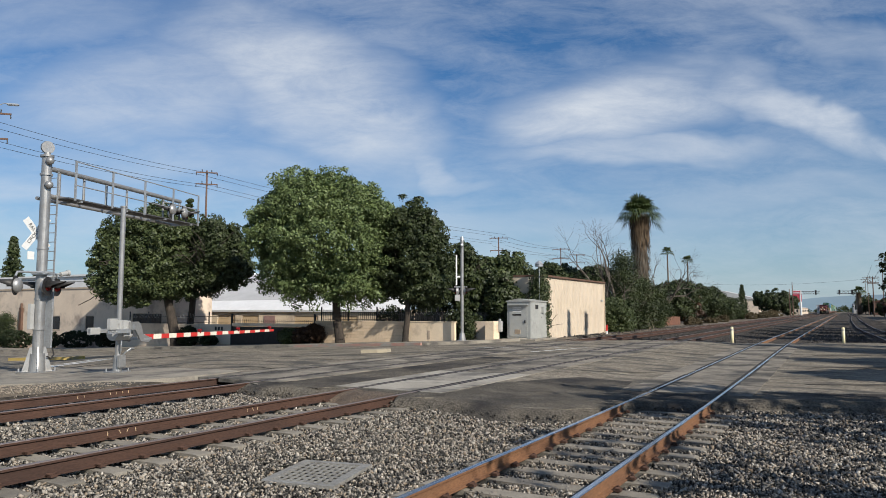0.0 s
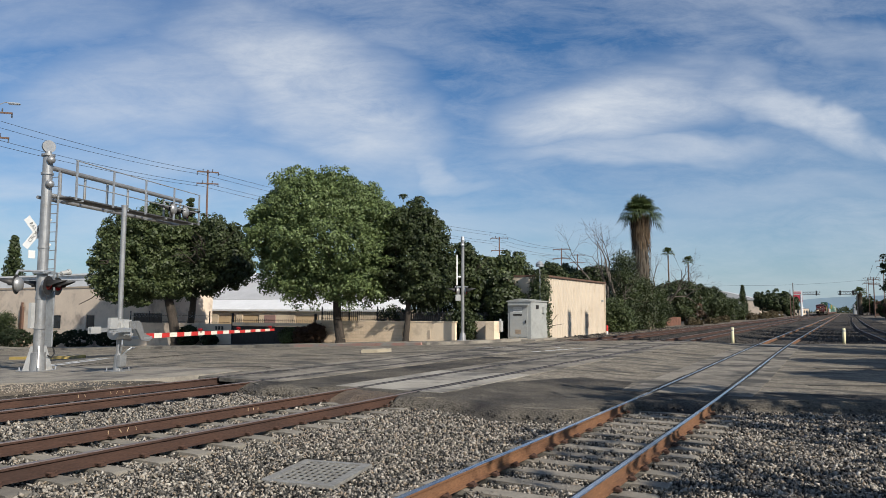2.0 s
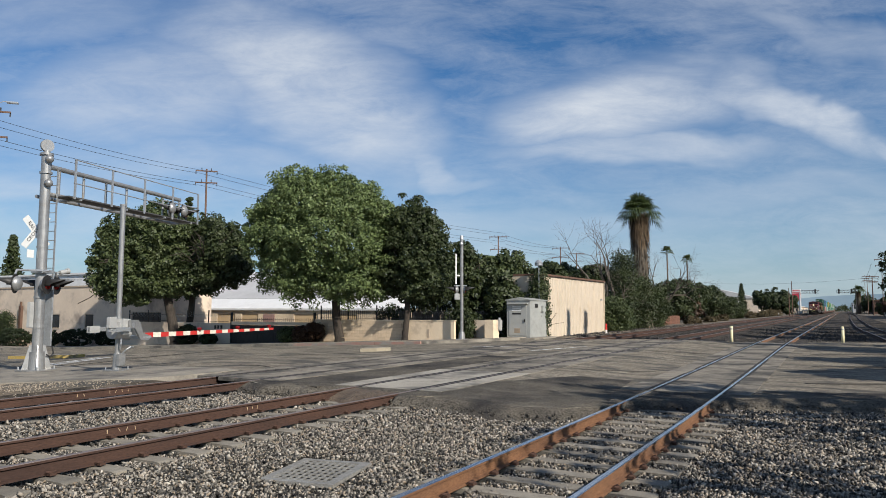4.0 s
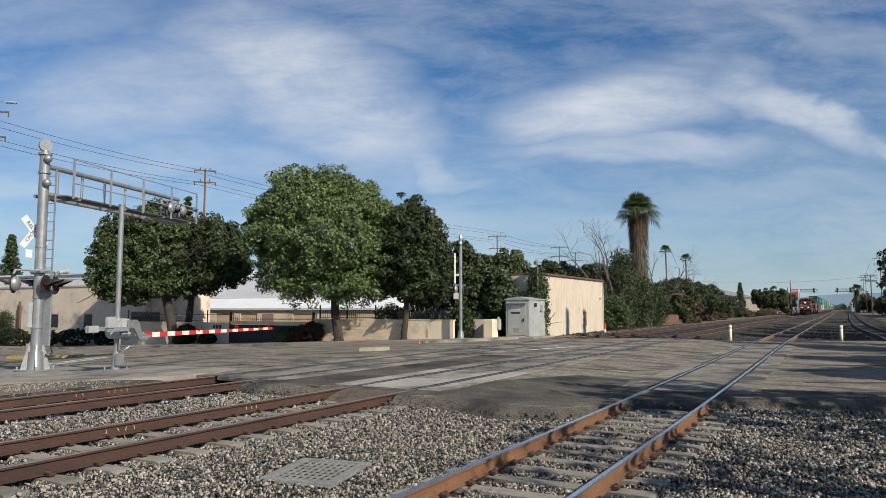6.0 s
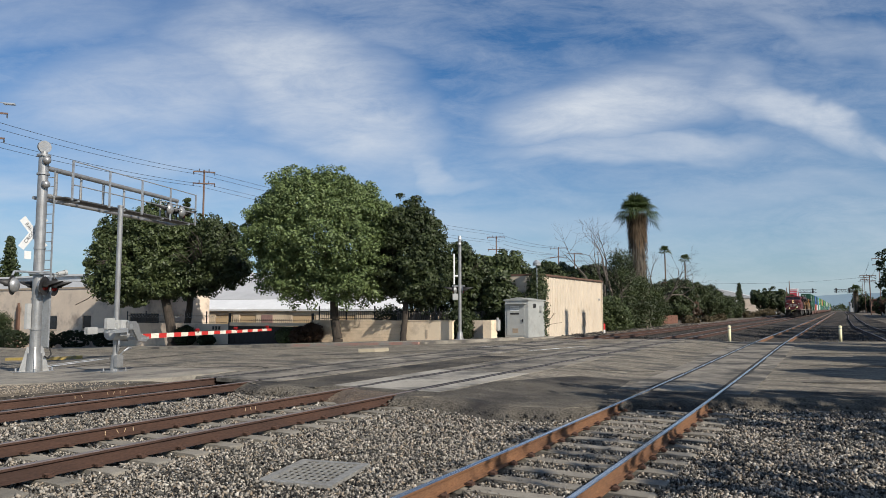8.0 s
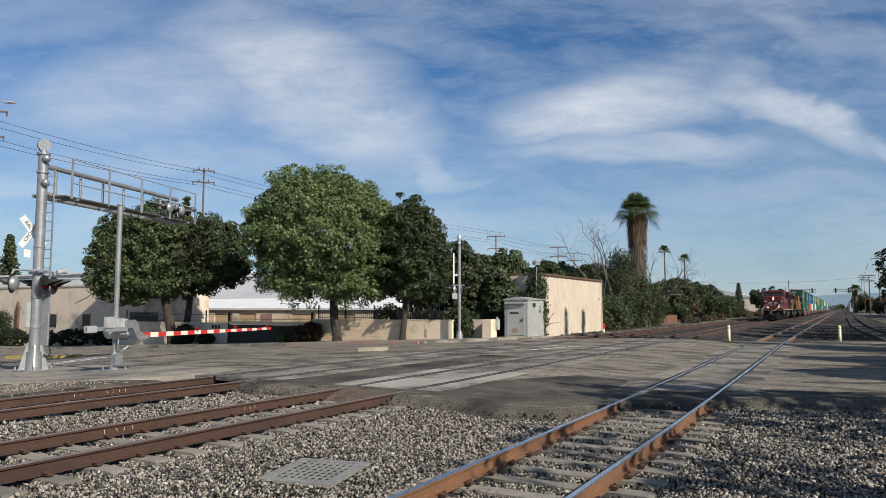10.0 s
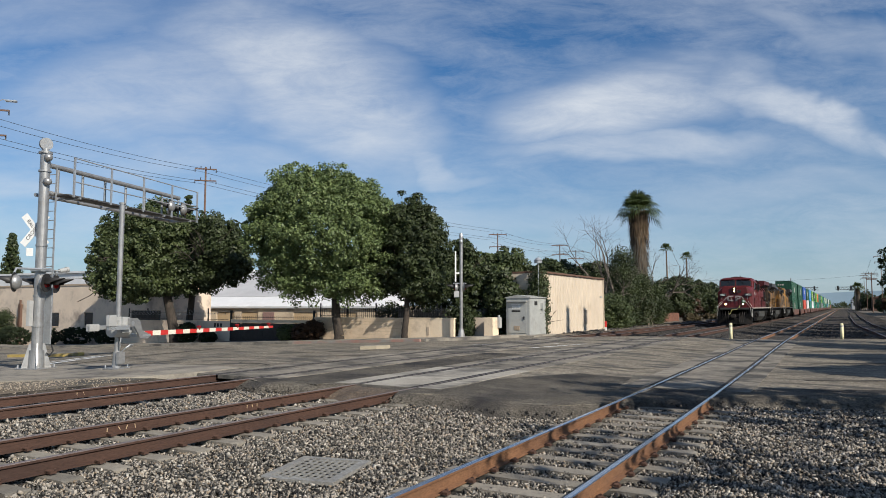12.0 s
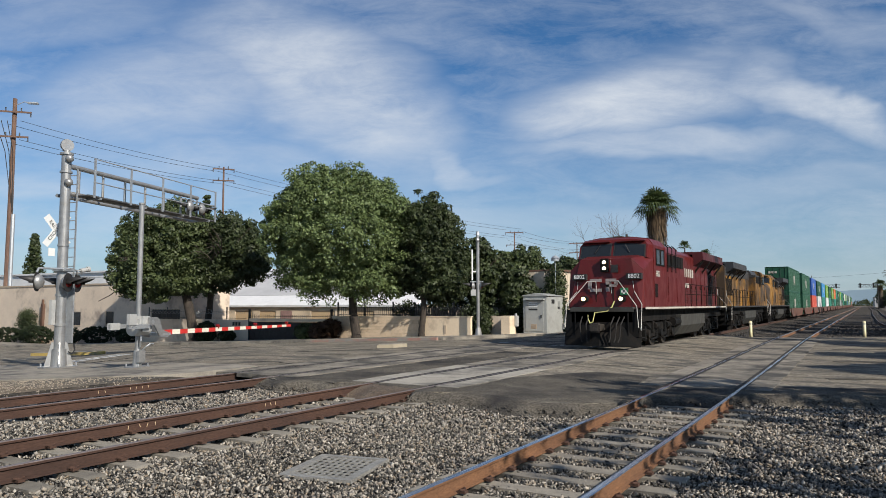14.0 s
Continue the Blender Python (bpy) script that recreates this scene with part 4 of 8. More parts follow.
def gate():
    """Local x runs along the lowered arm."""
    d = GATE_END - POST
    turn = math.atan2(d.y, d.x)
    g = thing("crossing_gate", "silver crossing gate with a lowered red and white arm", "crossing gate", Matrix.Translation(POST) @ Matrix.Rotation(turn, 4, "Z"))
    bm = bmesh.new()
    tube(bm, (0, 0, 0.3), (0, 0, 4.86), 0.075, seg=16)
    tube(bm, (0, 0, 4.86), (0, 0, 4.91), 0.09, seg=16)
    part("post", bm, M["silver"], g)
    bm = bmesh.new()
    box(bm, -0.27, 0.27, -0.27, 0.27, 0.0, 0.04, bevel=0.008)
    tube(bm, (0, 0, 0.03), (0, 0, 0.5), 0.13, 0.10, seg=16)
    box(bm, -0.15, 0.12, -0.2, -0.08, 0.14, 0.5, bevel=0.015)
    part("base", bm, M["silver"], g, "cast base with a junction box")
    for sx in (-1, 1):
        for sy in (-1, 1):
            bm = bmesh.new()
            tube(bm, (0.21 * sx, 0.21 * sy, 0.03), (0.21 * sx, 0.21 * sy, 0.12), 0.02, seg=6)
            part("bolt", bm, M["galv"], g)
    zp = 1.22
    bm = bmesh.new()
    box(bm, -0.46, 0.16, -0.34, 0.04, zp - 0.12, zp + 0.30, bevel=0.09)
    tube(bm, (-0.45, -0.15, zp - 0.08), (0.17, -0.15, zp - 0.08), 0.20, seg=20)
    box(bm, -0.30, 0.02, -0.41, -0.33, zp - 0.16, zp + 0.29, bevel=0.012)
    box(bm, -0.16, -0.13, -0.425, -0.40, zp + 0.02, zp + 0.14)
    mech = part("mechanism", bm, M["grey_box"], g, "grey gate mechanism housing")
    bm = bmesh.new()
    tube(bm, (0.02, -0.5, zp + 0.12), (0.02, 0.22, zp + 0.12), 0.07, seg=14)
    part("shaft", bm, M["galv"], g)
    # conversion bracket that drops to the arm
    for y in (-0.47, 0.18):
        bm = bmesh.new()
        prism(bm, [(-0.12, 0.26), (0.22, 0.26), (0.34, 0.16), (0.46, -0.12), (0.72, -0.20), (0.78, -0.30), (0.70, -0.36), (0.36, -0.32), (0.20, -0.10), (0.10, 0.02), (-0.12, 0.02)], y - 0.03, y + 0.03,
              Matrix(((1, 0, 0, 0), (0, 0, 1, 0), (0, 1, 0, zp), (0, 0, 0, 1))))
        part("arm_bracket", bm, M["silver"], g)
    bm = bmesh.new()
    box(bm, 0.46, 0.86, -0.5, 0.22, zp - 0.30, zp - 0.22, bevel=0.01)
    part("cross_plate", bm, M["galv"], g)
    # counterweights
    for y in (-0.47, 0.18):
        bm = bmesh.new()
        box(bm, -0.98, -0.1, y - 0.03, y + 0.03, zp - 0.06, zp + 0.06)
        for x in (-0.86, -0.7):
            tube(bm, (x, y - 0.05, zp), (x, y + 0.05, zp), 0.025, seg=8)
        part("counterweight_arm", bm, M["galv"], g)
    for b6 in ((-1.02, -0.72, -0.54, -0.42, zp + 0.04, zp + 0.36), (-0.98, -0.60, 0.12, 0.26, zp - 0.10, zp + 0.10)):
        bm = bmesh.new()
        box(bm, *b6, bevel=0.012)
        part("counterweight", bm, M["grey_box"], g)
    bm = bmesh.new()
    pipe(bm, [(0.0, -0.12, 0.45), (0.0, -0.3, 0.62), (0.12, -0.34, 0.70), (0.3, -0.3, 0.68), (0.22, -0.12, 0.6)], 0.022)
    pipe(bm, [(-0.12, -0.2, zp - 0.26), (-0.16, -0.24, 0.8), (-0.08, -0.16, 0.62)], 0.02)
    part("conduit", bm, M["galv"], g)
    # the arm, in striped lengths
    ln = d.xy.length
    z0, z1 = zp - 0.22, GATE_END.z - POST.z + 0.02
    n = 22
    arm = None
    for k in range(n):
        a, b = 0.6 + (ln - 0.6) * k / n, 0.6 + (ln - 0.6) * (k + 1) / n
        za, zb = z0 + (z1 - z0) * k / n, z0 + (z1 - z0) * (k + 1) / n
        h = 0.078 - 0.034 * k / n
        bm = bmesh.new()
        vs = box(bm, a, b, -0.16, -0.12, -h, h)
        for v in vs:
            v.co.z += za if v.co.x < (a + b) / 2 else zb
        seg = part("arm_stripe", bm, M["gate_red"] if k % 2 == 1 else (M["yellow"] if k == 11 else M["gate_cream"]), g)
    for x in (3.9, 6.4, ln - 0.35):
        zz = z0 + (z1 - z0) * x / ln
        bm = bmesh.new()
        box(bm, x - 0.03, x + 0.03, -0.17, -0.11, zz + 0.03, zz + 0.10)
        tube(bm, (x, -0.20, zz + 0.13), (x, -0.08, zz + 0.13), 0.045, seg=12)
        part("arm_light", bm, M["red_lens"], g, "small red lamp on the arm")


M["gate_red"] = mat("gate_red", (0.55, 0.035, 0.03), (0.45, 0.03, 0.025), 3, 0.4, fine=0.1)
M["gate_cream"] = mat("gate_cream", (0.72, 0.68, 0.56), (0.62, 0.58, 0.48), 3, 0.45, fine=0.1)


def far_gate():
    """A slim signal mast with its gate arm upright, across the tracks."""
    x, y = -19.0, 35.8
    z = ground_z(x) + 0.12
    g = thing("crossing_signal", "slim silver signal mast with lights on the far pavement", "crossing signal", pose(x, y, z, 0, 0, 30))
    bm = bmesh.new()
    tube(bm, (0, 0, 0.2), (0, 0, 5.75), 0.095, seg=16)
    part("mast", bm, M["silver"], g)
    bm = bmesh.new()
    tube(bm, (0, 0, 0.0), (0, 0, 0.42), 0.21, 0.15, seg=16)
    box(bm, -0.32, 0.32, -0.32, 0.32, -0.1, 0.03)
    part("base", bm, M["silver"], g)
    bm = bmesh.new()
    tube(bm, (0, 0, 5.75), (0, 0, 5.95), 0.12, 0.08, seg=14)
    part("cap", bm, M["galv"], g)
    bm = bmesh.new()
    bmesh.ops.create_uvsphere(bm, u_segments=12, v_segments=8, radius=0.11, matrix=Matrix.Translation((-0.02, -0.12, 5.45)))
    part("bell", bm, M["galv"], g, "round bell at the top")
    bm = bmesh.new()
    tube(bm, (-0.45, 0, 3.05), (0.3, 0, 3.05), 0.035, seg=8)
    part("light_arm", bm, M["galv"], g)
    flasher(g, Matrix.Translation((-0.35, 0.08, 2.82)), 268)
    flasher(g, Matrix.Translation((0.2, 0.1, 2.82)), 88)
    bm = bmesh.new()
    box(bm, -0.36, -0.28, -0.03, 0.03, 3.15, 4.9)
    box(bm, -0.28, -0.05, -0.02, 0.02, 3.6, 3.68)
    part("sign_edge", bm, M["sign_white"], g, "white crossing boards seen edge-on")
    bm = bmesh.new()
    box(bm, -0.42, -0.12, -0.1, 0.12, 2.25, 2.62, bevel=0.02)
    part("junction_box", bm, M["grey_box"], g)


cantilever()
gate()
far_gate()


# ---- buildings, walls, hut ----
def window(parent, x, y, z0, z1, w, bars=0, pane="glass", frame_m="white"):
    """A window in a wall that looks along -y: frame, pane, sill and bars."""
    bm = bmesh.new()
    t = 0.06
    for a in ((x, x + t, z0, z1), (x + w - t, x + w, z0, z1), (x + t, x + w - t, z0, z0 + t), (x + t, x + w - t, z1 - t, z1)):
        box(bm, a[0], a[1], y - 0.05, y + 0.04, a[2], a[3])
    wn = part("window", bm, M[frame_m], parent)
    bm = bmesh.new()
    box(bm, x + t, x + w - t, y - 0.015, y - 0.005, z0 + t, z1 - t)
    part("pane", bm, M[pane], wn)
    bm = bmesh.new()
    box(bm, x - 0.05, x + w + 0.05, y - 0.10, y - 0.02, z0 - 0.07, z0)
    part("sill", bm, M[frame_m], wn)
    for k in range(bars):
        bm = bmesh.new()
        xx = x + w * (k + 1) / (bars + 1)
        tube(bm, (xx, y - 0.09, z0), (xx, y - 0.09, z1), 0.012, seg=6)
        part("bar", bm, M["black"], wn)
    return wn


M["curtain"] = mat("curtain", (0.62, 0.45, 0.26), (0.52, 0.38, 0.23), 3, 0.8, fine=0.1, stretch=(8, 1, 0.3))


def stucco_building():
    y = 38.2
    b = thing("office_building", "long beige stucco building with a flat roof", "building", pose(0, 0, 0))
    base = -1.9
    # openings cut the wall into bays
    wins = [(-70.6, 1.9, -0.5, 1.25), (-62.4, 1.6, 0.1, 1.35), (-57.2, 1.2, 0.2, 1.4), (-51.0, 3.6, 0.7, 1.6)]
    bm = bmesh.new()
    x = -92.0
    for wx, w, z0, z1 in wins:
        box(bm, x, wx, y, y + 0.25, base, 3.72)
        box(bm, wx, wx + w, y, y + 0.25, base, z0)
        box(bm, wx, wx + w, y, y + 0.25, z1, 3.72)
        x = wx + w
    box(bm, x, -46.6, y, y + 0.25, base, 3.72)
    box(bm, -46.85, -46.6, y + 0.25, y + 4.4, base, 3.72)
    part("wall", bm, M["stucco"], b)
    bm = bmesh.new()
    box(bm, -92, -46.5, y - 0.06, y + 0.35, 3.72, 3.86)
    part("coping", bm, M["beige_dark"], b)
    bm = bmesh.new()
    box(bm, -92, -46.85, y + 0.25, y + 4.4, 3.3, 3.45)
    part("roof", bm, M["roof_grey"], b)
    for i, (wx, w, z0, z1) in enumerate(wins):
        window(b, wx, y + 0.08, z0, z1, w, bars=0 if i < 3 else 11, frame_m="beige_dark")
    for px in (-66.8,):
        bm = bmesh.new()
        box(bm, px, px + 0.35, y - 0.22, y, base, 2.1, bevel=0.02)
        tube(bm, (px + 0.17, y - 0.12, 2.1), (px + 0.17, y - 0.12, 2.5), 0.09, seg=10)
        part("pilaster", bm, M["brown"], b, "brown pilaster with a lamp")
    # taller white hall behind it
    h = thing("hall", "white painted hall behind the beige building", "building")
    bm = bmesh.new()
    box(bm, -120, -54, 50, 50.3, -2, 5.75)
    box(bm, -54.3, -54, 50.3, 66, -2, 5.75)
    part("wall", bm, M["white"], h)
    bm = bmesh.new()
    box(bm, -120.2, -53.8, 49.8, 50.4, 5.75, 5.95)
    part("coping", bm, M["white"], h)
    bm = bmesh.new()
    box(bm, -120, -54.3, 50.3, 66, 5.3, 5.45)
    part("roof", bm, M["roof_grey"], h)


def white_roof_house():
    b = thing("house", "low beige house under a broad white roof", "house", pose(-2.6, 3.0, -0.2))
    x0, x1, y = -50.5, -28.0, 42.66
    wins = [(-46.6, 2.2, 0.55, 1.62), (-43.6, 2.0, 0.55, 1.62), (-37.6, 2.6, 0.55, 1.62), (-33.4, 2.4, 0.55, 1.62)]
    bm = bmesh.new()
    x = x0
    for wx, w, z0, z1 in wins:
        box(bm, x, wx, y, y + 0.2, -1.5, 2.1)
        box(bm, wx, wx + w, y, y + 0.2, -1.5, z0)
        box(bm, wx, wx + w, y, y + 0.2, z1, 2.1)
        x = wx + w
    box(bm, x, x1, y, y + 0.2, -1.5, 2.1)
    box(bm, x1 - 0.2, x1, y + 0.2, y + 9, -1.5, 2.1)
    box(bm, x0, x0 + 0.2, y + 0.2, y + 9, -1.5, 2.1)
    part("wall", bm, M["beige"], b)
    for wx, w, z0, z1 in wins:
        window(b, wx, y + 0.08, z0, z1, w, pane="curtain", frame_m="beige_dark")
    bm = bmesh.new()
    box(bm, -41.0, -39.7, y - 0.03, y + 0.03, -0.6, 1.6, bevel=0.01)
    part("door", bm, M["pinkish"], b, "dull pink door")
    # roof in two slopes with a boxed eave
    bm = bmesh.new()
    prof = [(42.6, 1.96), (42.6, 2.10), (44.9, 2.98), (44.98, 2.98), (50.0, 5.65), (54, 5.65), (54, 5.5), (44.0, 2.3), (42.7, 1.96)]
    prism(bm, prof, x0 - 1.0, x1 + 0.8, SIDE)
    part("roof", bm, M["white"], b, "white coated roof")
    bm = bmesh.new()
    prism(bm, [(44.95, 2.985), (50.0, 5.67), (50.0, 5.69), (44.93, 3.005)], x0 - 0.98, x1 + 0.78, SIDE)
    part("upper_slope", bm, M["roof_grey"], b, "grey upper roof slope")
    bm = bmesh.new()
    box(bm, x0 - 1.0, x1 + 0.8, 42.5, 42.6, 1.93, 2.07)
    part("gutter", bm, M["white"], b)
    bm = bmesh.new()
    pipe(bm, [(-49.0, 42.55, 1.95), (-49.6, 42.9, 1.6), (-50.4, 43.9, 1.35), (-50.4, 43.9, -1)], 0.05)
    part("downpipe", bm, M["beige_dark"], b)
    bm = bmesh.new()
    box(bm, -45.6, -44.2, 48.0, 48.4, 4.4, 5.1)
    part("vent", bm, M["white"], b, "white roof vent")


M["pinkish"] = mat("pinkish", (0.36, 0.22, 0.19), (0.30, 0.19, 0.17), 2, 0.7)


def warehouse():
    b = thing("warehouse", "windowless warehouse clad in beige ribbed metal", "warehouse")
    x, y0, y1, z0, z1 = -16.2, 41.2, 53.9, -0.5, 3.95
    # ribbed cladding towards the tracks
    out, y = [], y0
    while y < y1 - 0.3:
        out += [(y, 0), (y + 0.17, 0), (y + 0.19, 0.035), (y + 0.27, 0.035), (y + 0.29, 0)]
        y += 0.305
    out += [(y1, 0)]
    bm = bmesh.new()
    lo = [bm.verts.new((x + o, yy, z0)) for yy, o in out]
    hi = [bm.verts.new((x + o, yy, z1)) for yy, o in out]
    for i in range(len(out) - 1):
        bm.faces.new((lo[i], lo[i + 1], hi[i + 1], hi[i]))
    part("cladding", bm, M["beige_metal"], b, "ribbed beige metal cladding")
    bm = bmesh.new()
    box(bm, x - 2.5, x - 0.02, y0, y1, z0, z1 - 0.02)
    part("wall", bm, M["beige_metal"], b)
    for ya in (y0 - 0.08, y1):
        bm = bmesh.new()
        box(bm, x - 2.6, x + 0.10, ya, ya + 0.08, z0, z1)
        part("end_wall", bm, M["beige_metal"], b)
    bm = bmesh.new()
    box(bm, x - 2.6, x + 0.13, y0 - 0.10, y1 + 0.10, z1 - 0.02, z1 + 0.10)
    part("roof_edge", bm, M["brown"], b, "dark roof edge")
    # a cast shadow on the cladding, painted as a darker patch
    for yy, w, h in ((49.3, 0.6, 1.0),):
        bm = bmesh.new()
        box(bm, x + 0.03, x + 0.06, yy, yy + w, 0.6, 0.6 + h)
        part("painted_patch", bm, M["beige_dark"], b, "darker patch painted as a cast shadow")
    bm = bmesh.new()
    box(bm, x + 0.03, x + 0.18, 53.0, 53.15, 2.5, 2.65)
    part("wall_lamp", bm, M["grey_box"], b)


M["beige_metal"] = mat("beige_metal", (0.56, 0.475, 0.37), (0.51, 0.43, 0.335), 0.6, 0.55, 0.0, fine=0.05, stain=((0.45, 0.36, 0.26), 0.7, 0.15))


def hut():
    x0, x1, y0, y1 = -17.28, -15.80, 38.2, 40.8
    z = ground_z(-16.5) + 0.02
    h = thing("relay_hut", "grey metal railway equipment hut with a closed door", "equipment hut", pose(0, 0, z))
    bm = bmesh.new()
    box(bm, x0, x1, y0, y1, 0.08, 2.28, bevel=0.02)
    part("body", bm, M["hut"], h)
    bm = bmesh.new()
    prism(bm, [(x0 - 0.06, 2.28), ((x0 + x1) / 2, 2.42), (x1 + 0.06, 2.28), (x1 + 0.06, 2.24), (x0 - 0.06, 2.24)], y0 - 0.06, y1 + 0.06, Matrix(((1, 0, 0, 0), (0, 0, 1, 0), (0, 1, 0, 0), (0, 0, 0, 1))))
    part("roof", bm, M["hut"], h)
    bm = bmesh.new()
    box(bm, x0 + 0.15, x1 - 0.2, y0 - 0.03, y0 - 0.002, 0.2, 2.0, bevel=0.008)
    d = part("door", bm, M["hut"], h)
    bm = bmesh.new()
    box(bm, x0 + 0.1, x1 - 0.12, y0 - 0.22, y0, 2.02, 2.07)
    part("rain_hood", bm, M["hut"], h)
    bm = bmesh.new()
    box(bm, x1 - 0.36, x1 - 0.30, y0 - 0.08, y0 - 0.03, 0.98, 1.16)
    part("handle", bm, M["black"], d)
    for k in range(3):
        bm = bmesh.new()
        box(bm, x0 + 0.36, x1 - 0.56, y0 - 0.034, y0 - 0.030, 1.62 + 0.11 * k, 1.68 + 0.11 * k)
        part("notice_bar", bm, M["sign_white"], d, "illegible white lettering")
    bm = bmesh.new()
    box(bm, x0 + 0.36, x1 - 0.56, y0 - 0.036, y0 - 0.03, 1.42, 1.52)
    part("notice_bar", bm, M["black"], d)
    bm = bmesh.new()
    box(bm, x0 + 0.5, x1 - 0.62, y0 - 0.04, y0 - 0.03, 0.35, 0.62)
    for k in range(5):
        box(bm, x0 + 0.51, x1 - 0.63, y0 - 0.05, y0 - 0.04, 0.37 + 0.05 * k, 0.39 + 0.05 * k)
    part("louvre", bm, M["beige_dark"], d)
    bm = bmesh.new()
    box(bm, x1, x1 + 0.03, y0 + 0.75, y0 + 1.15, 1.82, 2.05)
    part("side_vent", bm, M["black"], h)
    bm = bmesh.new()
    box(bm, x1, x1 + 0.16, y0 + 1.7, y0 + 2.0, 1.6, 1.95)
    part("air_unit", bm, M["hut"], h)
    bm = bmesh.new()
    tube(bm, (x1 - 0.35, y1 - 0.3, 2.3), (x1 - 0.35, y1 - 0.3, 4.75), 0.03, seg=8)
    tube(bm, (x1 - 0.35, y1 - 0.3, 4.4), (x1 - 0.35, y1 - 0.3, 4.55), 0.24, 0.24, seg=16)
    tube(bm, (x1 - 0.35, y1 - 0.3, 4.55), (x1 - 0.35, y1 - 0.3, 4.72), 0.27, 0.12, seg=16)
    part("antenna", bm, M["galv"], h, "mast with a capped antenna")
    bm = bmesh.new()
    box(bm, x0 - 0.3, x1 + 0.5, y0 - 0.6, y1 + 0.3, -0.2, 0.08)
    part("plinth", bm, M["concrete"], h)
    c = thing("meter_cabinet", "small grey meter cabinet on a post", "cabinet", pose(-17.6, 37.6, ground_z(-17.6)))
    bm = bmesh.new()
    box(bm, -0.24, 0.24, -0.16, 0.16, 0.55, 1.18, bevel=0.02)
    part("box", bm, M["grey_box"], c)
    bm = bmesh.new()
    tube(bm, (-0.02, 0, -0.1), (-0.02, 0, 0.55), 0.05, seg=10)
    part("post", bm, M["galv"], c)
    bm = bmesh.new()
    box(bm, -0.18, 0.18, -0.17, -0.155, 0.6, 1.12)
    part("door", bm, M["hut"], c)
    bm = bmesh.new()
    tube(bm, (0.1, 0.05, 1.18), (0.1, 0.05, 1.3), 0.07, seg=12)
    part("meter", bm, M["galv"], c)


def boundary():
    y = 36.3
    # block wall
    w = thing("wall_block", "weathered beige concrete block wall", "wall", kind="structure")
    bm = bmesh.new()
    box(bm, -30.2, -23.25, y + 0.015, y + 0.185, -0.6, 1.12)
    part("core", bm, M["mortar"], w)
    bm = bmesh.new()
    box(bm, -0.196, 0.196, -0.1, 0.1, -0.096, 0.096)
    blk = mesh_of("block", bm, M["block"])
    bm = bmesh.new()
    box(bm, -0.096, 0.096, -0.1, 0.1, -0.096, 0.096)
    half = mesh_of("block", bm, M["block"])
    for r in range(8):
        z = -0.48 + 0.2 * r + 0.1
        x = -30.2 + (0.2 if r % 2 == 0 else 0.1)
        if r % 2:
            o = new("block", half)
            o.parent, o.matrix_basis = w, pose(-30.1, y + 0.09, z)
            x = -30.2 + 0.4
        while x < -23.3:
            o = new("block", blk)
            o.parent, o.matrix_basis = w, pose(x, y + 0.09 + random.uniform(-0.003, 0.003), z, 0, 0, random.uniform(-0.3, 0.3))
            x += 0.4
    bm = bmesh.new()
    box(bm, -30.2, -23.2, y - 0.01, y + 0.19, 1.12, 1.17)
    part("coping", bm, M["beige"], w)
    w = thing("wall_plain", "smooth beige painted wall", "wall", kind="structure")
    bm = bmesh.new()
    box(bm, -23.2, -19.75, y - 0.05, y + 0.17, -0.5, 1.14)
    part("panel", bm, M["beige"], w)
    bm = bmesh.new()
    box(bm, -23.22, -19.7, y - 0.07, y + 0.19, 1.14, 1.19)
    part("coping", bm, M["beige"], w)
    bm = bmesh.new()
    box(bm, -21.55, -21.4, y - 0.07, y - 0.05, 0.15, 0.65)
    part("plate", bm, M["beige_dark"], w)
    w = thing("wall_stub", "short beige wall with a lit end pillar", "wall", kind="structure")
    bm = bmesh.new()
    box(bm, -19.2, -18.05, y + 1.2, y + 1.4, -0.3, 1.2)
    part("panel", bm, M["stucco"], w)
    bm = bmesh.new()
    box(bm, -18.05, -17.5, y + 0.5, y + 1.3, -0.3, 1.22, bevel=0.01)
    part("pillar", bm, M["beige"], w)
    # low wall further along, with an iron fence
    w = thing("wall_low", "low beige wall in the shade of the trees", "wall", kind="structure")
    bm = bmesh.new()
    box(bm, -49.5, -37.7, y, y + 0.2, -1.8, 0.85)
    part("panel", bm, M["stucco"], w)
    for k in range(3):
        bm = bmesh.new()
        box(bm, -39.35 + 0.3 * k, -39.15 + 0.3 * k, y - 0.012, y, 0.42, 0.68)
        part("sign_bar", bm, M["black"], w, "dark plain sign bars")
    # sliding gate
    g = thing("driveway_gate", "dark sheet-metal driveway gate with a spiked top rail", "gate")
    n = 15
    for k in range(n):
        bm = bmesh.new()
        xa = -37.65 + k * 7.4 / n
        box(bm, xa, xa + 7.4 / n - 0.015, y + 0.02, y + 0.06, -1.1, 0.72)
        part("sheet", bm, M["dark_brown"], g)
    bm = bmesh.new()
    box(bm, -37.65, -30.25, y - 0.03, y + 0.05, 0.74, 0.96, bevel=0.01)
    part("top_beam", bm, M["beige"], g, "sunlit cream beam over the sheets")
    bm = bmesh.new()
    box(bm, -37.65, -30.25, y + 0.0, y + 0.03, 1.10, 1.125)
    part("rail", bm, M["black"], g)
    spike = bmesh.new()
    tube(spike, (0, 0, -0.02), (0, 0, 0.20), 0.010, seg=6)
    bmesh.ops.create_cone(spike, cap_ends=True, segments=6, radius1=0.02, radius2=0, depth=0.07, matrix=Matrix.Translation((0, 0, 0.23)))
    sp = mesh_of("spike", spike, M["black"])
